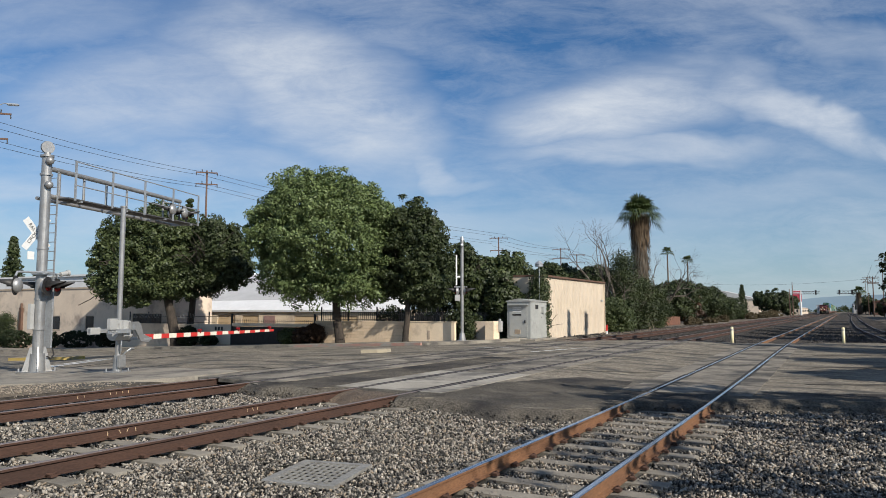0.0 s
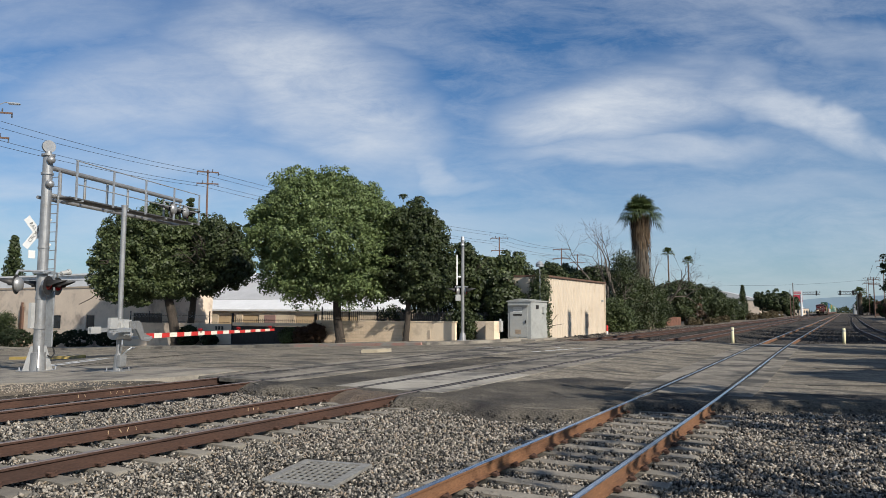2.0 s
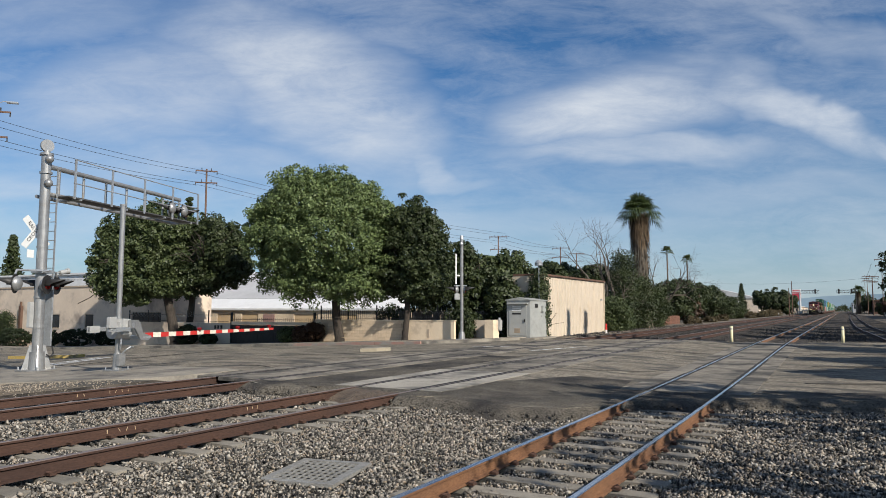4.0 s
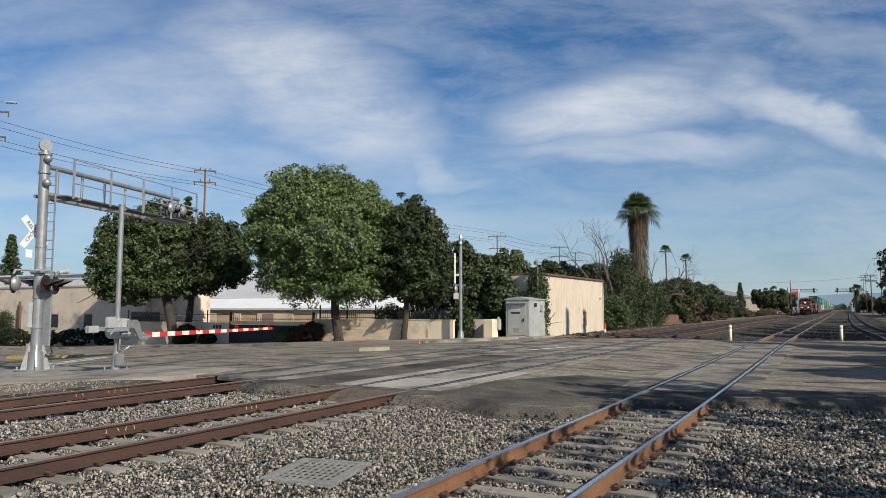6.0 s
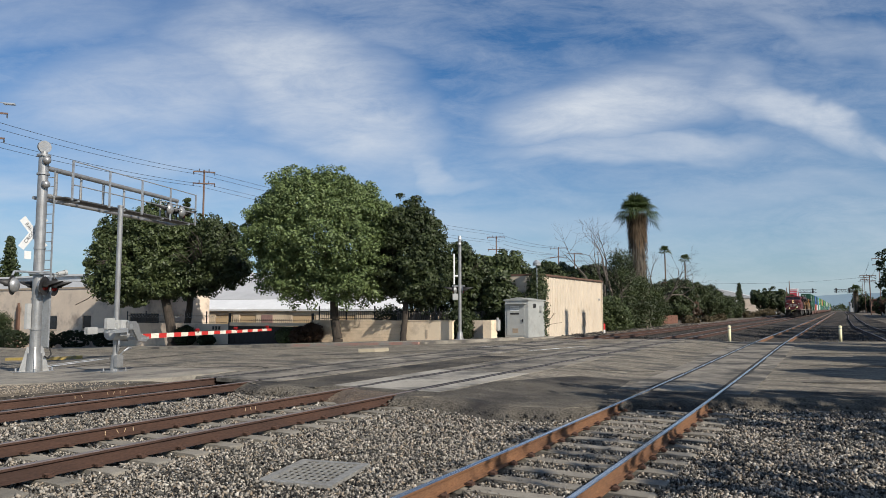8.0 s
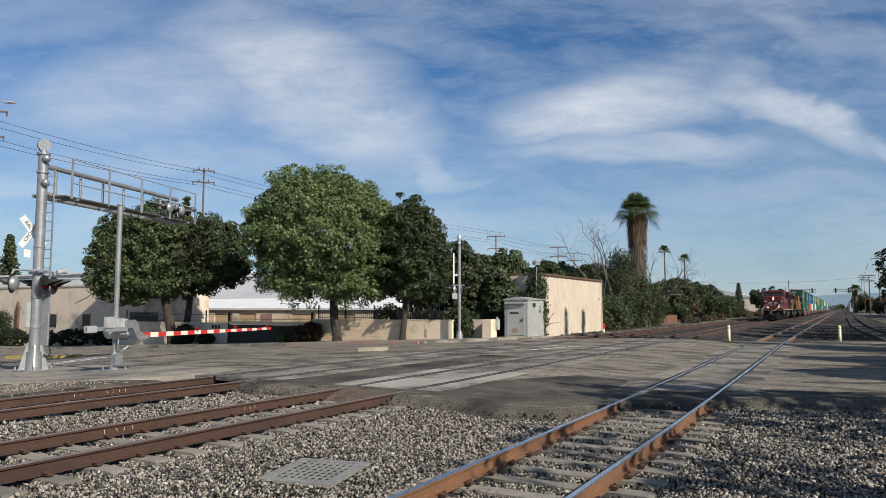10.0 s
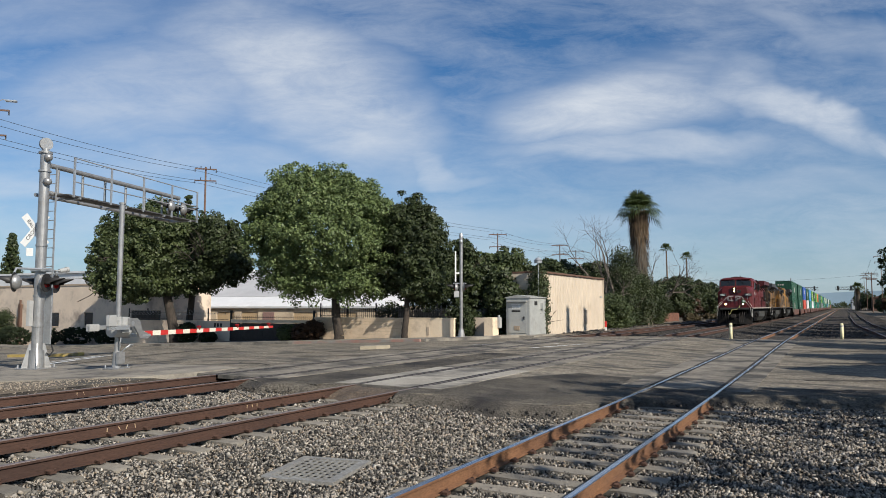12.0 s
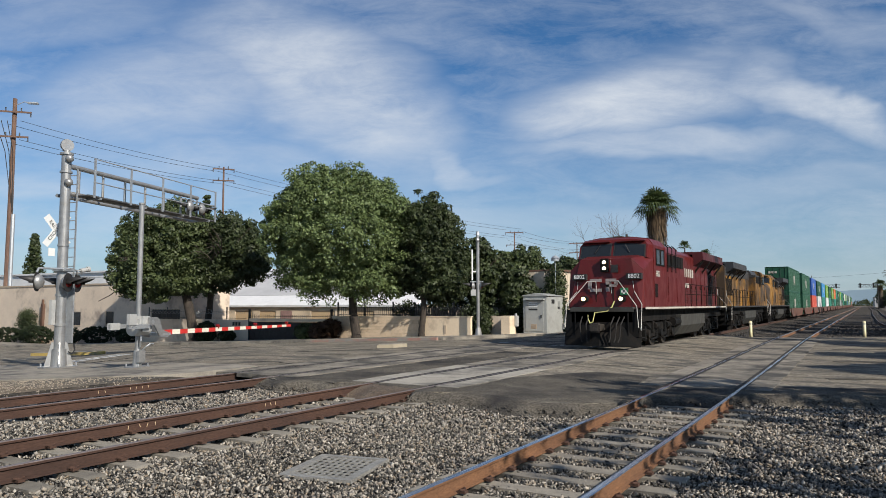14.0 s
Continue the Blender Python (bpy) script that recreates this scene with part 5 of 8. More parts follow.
    for k in range(41):
        o = new("spike", sp)
        o.parent, o.matrix_basis = g, pose(-37.55 + 0.18 * k, y + 0.015, 0.97)
    for px in (-37.7, -30.2):
        bm = bmesh.new()
        box(bm, px - 0.06, px + 0.06, y - 0.02, y + 0.1, -1.2, 1.6)
        part("gate_post", bm, M["black"], g)
    # iron fences on the walls
    for x0, x1, z0, lab in ((-29.8, -20.0, 1.17, "black iron fence with wire coils on the wall"), (-49.0, -38.2, 0.85, "thin iron fence on the low wall")):
        f = thing("iron_fence", lab, "fence")
        nn = int((x1 - x0) / 0.15)
        pk = bmesh.new()
        box(pk, -0.01, 0.01, -0.01, 0.01, 0, 0.62)
        pm = mesh_of("picket", pk, M["black"])
        if z0 > 1:
            for k in range(nn):
                o = new("picket", pm)
                o.parent, o.matrix_basis = f, pose(x0 + k * 0.15, y + 0.22, z0 - 0.02)
        for k in range(int((x1 - x0) / 2.2) + 1):
            bm = bmesh.new()
            box(bm, x0 + 2.2 * k - 0.035, x0 + 2.2 * k + 0.035, y + 0.19, y + 0.25, z0 - 0.6, z0 + 0.9)
            part("fence_post", bm, M["black"], f)
        for z in (z0 + 0.1, z0 + 0.55):
            bm = bmesh.new()
            box(bm, x0, x1, y + 0.21, y + 0.23, z - 0.015, z + 0.015)
            part("rail", bm, M["black"], f)
        pts = [(x0 + 0.02 * k, y + 0.22 + 0.16 * math.cos(k * 0.35), z0 + 0.60 + 0.18 * math.sin(k * 0.35)) for k in range(int((x1 - x0) / 0.02))]
        cu = bpy.data.curves.new("wire_coil", "CURVE")
        cu.dimensions, cu.bevel_depth, cu.bevel_resolution = "3D", 0.006, 0
        s = cu.splines.new("POLY")
        s.points.add(len(pts) - 1)
        for q, pp in zip(s.points, pts):
            q.co = (*pp, 1)
        cu.materials.append(M["galv"])
        o = new("wire_coil", cu)
        o.parent = f
    # yard behind: grey slatted fence
    f = thing("yard_fence", "weathered grey board fence behind the wall", "fence")
    for k in range(40):
        bm = bmesh.new()
        box(bm, -26.0 + 0.2 * k, -25.83 + 0.2 * k, 40.0, 40.03, -0.6, 1.72 + random.uniform(-0.02, 0.02))
        part("board", bm, M["grey_wood"], f)
    f = thing("board_fence", "reddish brown board fence beside the bushes", "fence")
    for k in range(44):
        bm = bmesh.new()
        yy = 80.0 + 0.4 * k
        box(bm, -19.05, -19.0, yy, yy + 0.37, -1.0, 1.05 + random.uniform(-0.03, 0.03))
        part("board", bm, M["red_wood"], f)


M["dark_brown"] = mat("dark_brown", (0.022, 0.017, 0.015), (0.03, 0.024, 0.02), 2, 0.7, fine=0.15)
M["grey_wood"] = mat("grey_wood", (0.20, 0.19, 0.18), (0.15, 0.14, 0.135), 2, 0.9, spread=0.15, stretch=(1, 1, 0.2))
M["red_wood"] = mat("red_wood", (0.17, 0.075, 0.045), (0.12, 0.055, 0.035), 2, 0.9, spread=0.15, stretch=(1, 1, 0.2))

stucco_building()
white_roof_house()
warehouse()
hut()
boundary()


# ---- poles and wires ----
def wire(a, b, sag, name="overhead_wire", r=0.02, parent=None):
    cu = bpy.data.curves.new(name, "CURVE")
    cu.dimensions, cu.bevel_depth, cu.bevel_resolution = "3D", r, 0
    s = cu.splines.new("POLY")
    n = 17
    s.points.add(n - 1)
    for k in range(n):
        f = k / (n - 1)
        p = Vector(a).lerp(Vector(b), f)
        s.points[k].co = (p.x, p.y, p.z - sag * 4 * f * (1 - f), 1)
    cu.materials.append(M["black"])
    o = new(name, cu)
    if parent:
        o.parent = parent
    else:
        tagged(o, "thin dark overhead power line", "power line", group="overhead wires")


def utility_pole(x, y, top, arms, turn, label="tall wooden power pole with crossarms", lamp=False, r=0.22, kit=True):
    p = thing("utility_pole", label, "utility pole", pose(x, y, 0, 0, 0, turn), group="utility poles")
    bm = bmesh.new()
    tube(bm, (0, 0, -2.0), (0, 0, top), r, r * 0.6, seg=12)
    part("pole", bm, M["pole_wood"], p)
    for z, w in arms:
        bm = bmesh.new()
        box(bm, -w / 2, w / 2, -r - 0.12, -r + 0.03, z - 0.09, z + 0.09)
        a = part("crossarm", bm, M["pole_wood"], p)
        for k in (-1, -0.45, 0.45, 1):
            bm = bmesh.new()
            s = 1 if abs(k) < 0.9 else -1
            for j in range(3):
                zz = z + s * (0.16 + 0.14 * j)
                tube(bm, (k * w * 0.48, -r, zz - 0.05), (k * w * 0.48, -r, zz + 0.05), 0.09, 0.06, seg=8)
            part("insulator", bm, M["black"], a)
    if lamp:
        bm = bmesh.new()
        pipe(bm, [(0, 0, top - 0.8), (0.9, 0, top - 0.3), (1.8, 0, top - 0.35)], 0.05)
        box(bm, 1.2, 2.4, -0.25, 0.25, top - 0.5, top - 0.3, bevel=0.06)
        part("street_light", bm, M["galv"], p, "grey street light head")
        bm = bmesh.new()
        pipe(bm, [(0.35, -0.2, -1), (0.38, -0.2, 12.0)], 0.22)
        part("riser_pipe", bm, M["galv"], p)
        bm = bmesh.new()
        for k in (-1, 0, 1):
            pipe(bm, [(k * 0.6 - 1.2, -0.3, top - 2.6), (k * 0.4 - 0.3, -0.3, top - 6), (0.3, -0.25, 12.0)], 0.04, 6)
        part("cable", bm, M["black"], p)
    return p


def poles():
    utility_pole(-80.6, 42.0, 25.0, ((23.4, 3.6), (20.6, 3.2)), 45, "brown wooden power pole with a street light and cables", lamp=True, r=0.36)
    utility_pole(-89.5, 80.0, 24.6, ((24.2, 3.4), (22.3, 3.4)), 45)
    utility_pole(-75.0, 161.0, 20.3, ((20.0, 4.5), (16.9, 4.2)), 22)
    utility_pole(-75.0, 206.0, 21.0, ((20.6, 5), (17.8, 5)), 22)
    utility_pole(-75.0, 221.0, 20.2, ((19.9, 5), (17.5, 5), (15.0, 5)), 22)
    utility_pole(-75.0, 232.0, 16.5, ((16.2, 5), (14.2, 5)), 22)
    for yy, x, z in ((343, 9.0, 16.0), (270, 8.6, 13.0), (300, 9.4, 13.6), (420, 10, 18), (245, 10.3, 17.0)):
        utility_pole(x, yy, z, ((z - 0.3, 3.6), (z - 2.0, 3.2)), 0, "slender wooden power pole beside the tracks", r=0.13)
    utility_pole(-12.3, 219, 9.7, (), 0, "plain slender pole beside the tracks", r=0.16)
    utility_pole(-13.5, 226, 8.0, (), 0, "plain slender pole beside the tracks", r=0.16)
    utility_pole(-30.5, 214, 7.2, (), 0, "plain slender pole behind the bushes", r=0.16)
    for dx, z0, z1 in ((-1.3, 22.3, 24.0), (1.3, 22.3, 24.0), (-1.2, 20.2, 22.0), (1.2, 20.2, 22.0)):
        wire((-80.6 + dx, 42, z0), (-89.5 + dx, 80, z1), 0.5, r=0.025)
        wire((-89.5 + dx, 80, z1), (-75 + dx * 1.5, 161, 18.5 + (z0 - 20)), 1.0, r=0.025)
        wire((-75 + dx * 1.5, 161, 18.0 + (z0 - 20)), (-75 + dx * 1.5, 206, 18.5 + (z0 - 20)), 0.7, r=0.03)
        wire((-75 + dx * 1.5, 206, 18.5 + (z0 - 20)), (-75 + dx * 1.5, 330, 17.5 + (z0 - 20)), 1.2, r=0.03)
        wire((9 + dx, 245, 15.5), (9 + dx, 343, 14.5), 1.0, r=0.02)
    wire((-110, 41, 7.0), (-58, 47, 4.6), 0.4, r=0.02)
    wire((-60, 330, 14), (9, 343, 15.0), 1.5, r=0.03)


poles()


# ---- far along the line: signal bridges, sign, low buildings, hills ----
def signal_bridge(x0, x1, y, z, mast_x):
    b = thing("signal_bridge", "dark steel railway signal cantilever over the tracks", "railway signal", pose(0, y, 0), group="railway signals")
    bm = bmesh.new()
    for zz in (z, z - 1.1):
        for yy in (-0.5, 0.5):
            box(bm, x0, x1, yy - 0.08, yy + 0.08, zz - 0.08, zz + 0.08)
    n = max(4, int((x1 - x0) / 1.2))
    for k in range(n):
        a, c = x0 + (x1 - x0) * k / n, x0 + (x1 - x0) * (k + 1) / n
        tube(bm, (a, -0.5, z - 1.1), (c, -0.5, z), 0.06, seg=6)
        tube(bm, (a, -0.5, z - 1.1), (a, -0.5, z), 0.06, seg=6)
    part("truss", bm, M["grating"], b)
    bm = bmesh.new()
    tube(bm, (mast_x, 0, -0.5), (mast_x, 0, z + 0.2), 0.16, seg=12)
    part("mast", bm, M["black"], b)
    for x in (x0 + 0.8, x1 - 1.4):
        bm = bmesh.new()
        box(bm, x - 0.3, x + 0.3, -0.9, -0.7, z - 1.5, z + 0.5, bevel=0.1)
        tube(bm, (x, -0.7, z + 0.1), (x, -1.2, z + 0.1), 0.14, seg=8)
        tube(bm, (x, -0.7, z - 0.6), (x, -1.2, z - 0.6), 0.14, seg=8)
        part("signal_head", bm, M["black"], b)


def distance():
    signal_bridge(-17.0, -8.6, 335, 9.9, -17.0)
    signal_bridge(-2.2, 4.6, 335, 9.9, 4.6)
    s = thing("roadside_sign", "tall red and white roadside sign", "sign", pose(-15.4, 300, 0))
    bm = bmesh.new()
    tube(bm, (1.2, 0, -0.5), (1.2, 0, 8), 0.4, seg=10)
    part("post", bm, M["white"], s)
    for z0, z1, m in ((5.2, 8.0, "sign_red"), (8.05, 9.6, "white")):
        bm = bmesh.new()
        box(bm, -1.6, 1.6, -0.3, 0.3, z0, z1, bevel=0.05)
        part("panel", bm, M[m], s)
    for k in range(2):
        bm = bmesh.new()
        box(bm, -1.2, 1.2, -0.34, -0.3, 8.3 + 0.6 * k, 8.6 + 0.6 * k)
        part("sign_bar", bm, M["sign_red"], s)
    blds = [(-26, -21.5, 300, 312, 4.0, "white"), (-22, -16.5, 345, 420, 3.2, "stucco"), (-40, -30, 250, 262, 4.6, "roof_grey"), (-34, -27, 205, 214, 3.0, "white"), (11, 18, 180, 260, 3.4, "stucco"),
            (12, 22, 380, 470, 6, "brown"), (-14, -10.5, 470, 600, 5, "white"), (6, 12, 600, 700, 7, "roof_grey"), (-80, -40, 420, 460, 8, "stucco")]
    for x0, x1, y0, y1, h, m in blds:
        b = thing("far_building", "low pale commercial building beside the railway" if m == "white" else "low building beside the railway", "building", group="far buildings")
        bm = bmesh.new()
        box(bm, x0, x1, y0, y1, -1.7, h)
        part("wall", bm, M[m], b)
        bm = bmesh.new()
        prism(bm, [(x0 - 0.4, h - 0.05), ((x0 + x1) / 2, h + (x1 - x0) * 0.13), (x1 + 0.4, h - 0.05)], y0 - 0.4, y1 + 0.4, Matrix(((1, 0, 0, 0), (0, 0, 1, 0), (0, 1, 0, 0), (0, 0, 0, 1))))
        part("roof", bm, M["roof_grey"] if m != "brown" else M["brown"], b)
        for k in range(3):
            bm = bmesh.new()
            xa = x0 + (x1 - x0) * (0.15 + 0.28 * k)
            box(bm, xa, xa + (x1 - x0) * 0.14, y0 - 0.05, y0 + 0.05, h * 0.35, h * 0.7)
            part("window", bm, M["glass"], b)
        if x1 < 0:
            for k in range(4):
                bm = bmesh.new()
                ya = y0 + (y1 - y0) * (0.1 + 0.23 * k)
                box(bm, x1 - 0.05, x1 + 0.05, ya, ya + (y1 - y0) * 0.12, h * 0.35, h * 0.7)
                part("window", bm, M["glass"], b)
    # dark woods and roofs where the line ends
    rng = np.random.default_rng(41)
    wx = rng.uniform(-260, 160, 420)
    wood = tagged(new("far_woods"), "dark hazy trees at the far end of the line", "woods", kind="stuff")
    leaf_cloud("crown", np.stack([wx, 980 + rng.uniform(-40, 40, 420), rng.uniform(0, 5.5, 420) + 3 * np.sin(wx * 0.05)], 1), rng.uniform(2.5, 5.5, 420), 26, 0, 1.5, M["leaf_b"], wood, 42)
    # hills on the horizon, air haze painted into their blue
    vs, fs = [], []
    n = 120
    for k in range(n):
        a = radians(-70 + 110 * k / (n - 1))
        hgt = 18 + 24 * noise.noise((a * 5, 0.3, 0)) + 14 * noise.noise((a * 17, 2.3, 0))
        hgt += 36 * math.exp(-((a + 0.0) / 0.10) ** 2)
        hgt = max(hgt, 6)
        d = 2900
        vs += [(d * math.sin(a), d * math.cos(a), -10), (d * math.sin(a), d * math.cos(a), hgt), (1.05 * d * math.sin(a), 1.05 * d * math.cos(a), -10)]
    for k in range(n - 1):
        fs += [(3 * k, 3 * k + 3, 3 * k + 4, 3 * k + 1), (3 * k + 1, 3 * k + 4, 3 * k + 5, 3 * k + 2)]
    tagged(raw("backdrop", vs, fs, M["hills"]), "hills on the horizon with blue haze painted in", "hills", kind="structure")


M["sign_red"] = mat("sign_red", (0.55, 0.06, 0.09), (0.48, 0.06, 0.08), 2, 0.5)
# the blue of distant haze is put into the hills' base colour
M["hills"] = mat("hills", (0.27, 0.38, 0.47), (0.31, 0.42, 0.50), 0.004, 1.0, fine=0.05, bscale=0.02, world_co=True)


# ---- trees and bushes ----
def leaf_blades(name, p, d, size, material, parent, rng, up=0.25, label=""):
    """One folded blade at each point, turned roughly outwards along d."""
    n = len(p)
    nrm = d + rng.normal(size=(n, 3)) * 0.6 + np.array([0, 0, up])
    nrm /= np.linalg.norm(nrm, axis=1)[:, None]
    t = np.cross(nrm, rng.normal(size=(n, 3)))
    t /= np.linalg.norm(t, axis=1)[:, None] + 1e-9
    b = np.cross(nrm, t)
    s = (size * rng.uniform(0.6, 1.35, n))[:, None]
    v = np.empty((n, 4, 3))
    v[:, 0], v[:, 1] = p - t * s * 0.75, p + b * s * 0.42 + nrm * s * 0.12
    v[:, 2], v[:, 3] = p + t * s * 0.75, p - b * s * 0.42 + nrm * s * 0.12
    me = bpy.data.meshes.new(name)
    me.vertices.add(4 * n)
    me.vertices.foreach_set("co", v.reshape(-1))
    me.loops.add(4 * n)
    me.loops.foreach_set("vertex_index", np.arange(4 * n, dtype=np.int32))
    me.polygons.add(n)
    me.polygons.foreach_set("loop_start", np.arange(0, 4 * n, 4, dtype=np.int32))
    me.update(calc_edges=True)
    me.validate()
    me.materials.append(material)
    ob = new(name, me)
    ob.parent = parent
    return tagged(ob, label)


def leaf_cloud(name, centres, radii, per, spread, size, material, parent, seed, up=0.25, label=""):
    """Leaves as small folded blades round many twig ends. centres: twig ends; radii: how far their leaves reach."""
    rng = np.random.default_rng(seed)
    c = np.repeat(np.asarray(centres, float), per, axis=0)
    r = np.repeat(np.asarray(radii, float), per)
    n = len(c)
    d = rng.normal(size=(n, 3))
    d /= np.linalg.norm(d, axis=1)[:, None]
    p = c + d * (r * rng.random(n) ** 0.45)[:, None] * np.array([1, 1, 0.8])
    return leaf_blades(name, p, d, np.full(n, size), material, parent, rng, up, label)


def crown_points(rx, ry, rz, n, seed, lobes=0.20, inner=0.45):
    """Twig ends in a lumpy, lobed round; most near its outside."""
    rng = np.random.default_rng(seed)
    pts = []
    while len(pts) < n:
        d = rng.normal(size=3)
        d /= np.linalg.norm(d)
        lump = 1 + lobes * (noise.noise((d[0] * 2.1 + seed, d[1] * 2.1, d[2] * 2.1)) + 0.6 * noise.noise((d[0] * 5 + seed, d[1] * 5, d[2] * 5)))
        f = lump * (inner + (1 - inner) * rng.random() ** 0.4)
        if d[2] < -0.55 and rng.random() < 0.45:
            continue
        pts.append((d[0] * rx * f, d[1] * ry * f, d[2] * rz * f))
    return np.array(pts)


def clump_crown(lobes, leaves, reach, leaf, material, parent, seed):
    """A crown of several boughs, each an uneven round set with tufts of leaves; gaps stay between the tufts. lobes: centre and half sizes."""
    rng = np.random.default_rng(seed)
    lob = np.array(lobes, float)
    area = np.array([((a * b) ** 1.6 + (a * c) ** 1.6 + (b * c) ** 1.6) ** (1 / 1.6) for a, b, c in lob[:, 3:]])
    tufts = max(40, int(leaves / 88))
    pts, outs, tries = [], [], 0
    while len(pts) < tufts and tries < tufts * 12:
        tries += 1
        k = rng.choice(len(lob), p=area / area.sum())
        d = rng.normal(size=3)
        d /= np.linalg.norm(d)
        lump = 0.86 + 0.30 * noise.noise((d[0] * 2.6 + seed, d[1] * 2.6 + k, d[2] * 2.6)) + rng.uniform(-0.14, 0.14) + (0.14 if rng.random() < 0.12 else 0)
        p = lob[k, :3] + d * lob[k, 3:] * lump
        q = (p - lob[:, :3]) / lob[:, 3:]
        q = np.linalg.norm(q, axis=1)
        q[k] = 9
        if q.min() < 0.72:
            continue
        pts.append(p), outs.append(d)
    pts, outs = np.array(pts), np.array(outs)
    n = len(pts)
    per = max(8, int(leaves * 0.86 / n))
    rad = reach * rng.uniform(0.38, 1.1, n)
    d = rng.normal(size=(n * per, 3)) + np.repeat(outs, per, axis=0) * 0.5 + np.array([0, 0, 0.25])
    d /= np.linalg.norm(d, axis=1)[:, None]
    p = np.repeat(pts, per, axis=0) + d * (np.repeat(rad, per) * rng.random(n * per) ** 0.32)[:, None] * np.array([1, 1, 0.82])
    # loose leaves inside, which close the crown
    m = int(leaves * 0.14)
    k = rng.choice(len(lob), m, p=area / area.sum())
    di = rng.normal(size=(m, 3))
    di /= np.linalg.norm(di, axis=1)[:, None]
    pi = lob[k, :3] + di * lob[k, 3:] * (0.45 + 0.4 * rng.random(m))[:, None]
    p, d = np.concatenate([p, pi]), np.concatenate([d, di])
    size = np.concatenate([np.full(n * per, leaf), np.full(m, leaf * 1.7)])
    leaf_blades("crown", p, d, size, material, parent, rng)


def branch_tree(bm, a, way, ln, r, depth, rng, seg=6, spread=0.6, bend=0.15, ends=None):
    p, w = Vector(a), Vector(way).normalized()
    for _ in range(2):
        q = p + w * ln * 0.5
        tube(bm, p, q, r, r * 0.82, seg=seg, caps=False)
        p, r = q, r * 0.82
        w = (w + Vector(rng.normal(size=3)) * bend).normalized()
    if depth == 0:
        if ends is not None:
            ends.append(tuple(p))
        return
    for _ in range(2 if rng.random() < 0.55 else 3):
        w2 = (w + Vector(rng.normal(size=3)) * spread).normalized()
        branch_tree(bm, p, w2, ln * rng.uniform(0.62, 0.85), r * 0.68, depth - 1, rng, max(4, seg - 1), spread, bend, ends)


def tree(x, y, foot, crown, r, material, seed, label, twigs=420, per=42, leaf=0.17, trunk_r=0.24, reach=0.62, lobes=None):
    """foot: ground height; crown: its centre; r: its half sizes."""
    t = thing("tree", label, "tree", pose(x, y, foot), group="street trees")
    c = Vector(crown) - Vector((x, y, foot))
    rng = np.random.default_rng(seed)
    bm = bmesh.new()
    fork = Vector((c.x * 0.25, c.y * 0.25, max(c.z - r[2] * 0.75, 0.9)))
    mid = fork * 0.5 + Vector((rng.uniform(-0.08, 0.08), rng.uniform(-0.08, 0.08), 0))
    tube(bm, (0, 0, -0.4), (0, 0, 0.25), trunk_r * 1.5, trunk_r * 1.12, seg=12, caps=False)
    tube(bm, (0, 0, 0.25), mid, trunk_r * 1.12, trunk_r, seg=12, caps=False)
    tube(bm, mid, fork, trunk_r, trunk_r * 0.9, seg=12, caps=False)
    part("trunk", bm, M["bark"], t, smooth=True)
    for k in range(6):
        bm = bmesh.new()
        a = k * 1.05 + seed
        tgt = c + Vector((math.cos(a) * r[0] * 0.6, math.sin(a) * r[1] * 0.6, r[2] * rng.uniform(-0.1, 0.6)))
        branch_tree(bm, fork, tgt - fork, (tgt - fork).length * 0.45, trunk_r * 0.5, 2, rng, 7, 0.45)
        part("limb", bm, M["bark"], t)
    if lobes is None:
        lobes = [(*c, *(0.82 * v for v in r))]
        for k in range(7):
            az, el = k * 2.4 + rng.uniform(-0.4, 0.4), rng.uniform(-0.5, 1.1)
            d = Vector((math.cos(az) * math.cos(el), math.sin(az) * math.cos(el), math.sin(el)))
            g = rng.uniform(0.38, 0.52)
            lobes.append((c.x + d.x * r[0] * 0.6, c.y + d.y * r[1] * 0.6, c.z + d.z * r[2] * 0.6, r[0] * g, r[1] * g, r[2] * g))
    else:
        lobes = [(p[0] - x, p[1] - y, p[2] - foot, *p[3:]) for p in lobes]
    clump_crown(lobes, twigs * per, reach, leaf, material, t, seed)
    return t


def shrub(x, y, foot, r, material, seed, label, name="shrub", cat="shrub", twigs=90, per=40, leaf=0.10, clipped=False, group="shrubs"):
    t = thing(name, label, cat, pose(x, y, foot), group=group)
    pts = crown_points(*r, twigs, seed, 0.08 if clipped else 0.25, 0.55) + np.array((0, 0, r[2] * 0.9))
    pts[:, 2] = np.maximum(pts[:, 2], 0.03)
    leaf_cloud("foliage", pts, np.full(len(pts), 0.16 if clipped else 0.30) * max(r[2], 0.6), per, 0, leaf, material, t, seed)
    rng = np.random.default_rng(seed)
    bm = bmesh.new()
    for k in range(5):
        a = k * 1.26
        branch_tree(bm, (0.08 * math.cos(a), 0.08 * math.sin(a), -0.15), (math.cos(a) * 0.5, math.sin(a) * 0.5, 1), r[2] * 0.6, 0.03, 1, rng, 5)
    part("stems", bm, M["bark"], t)
    return t


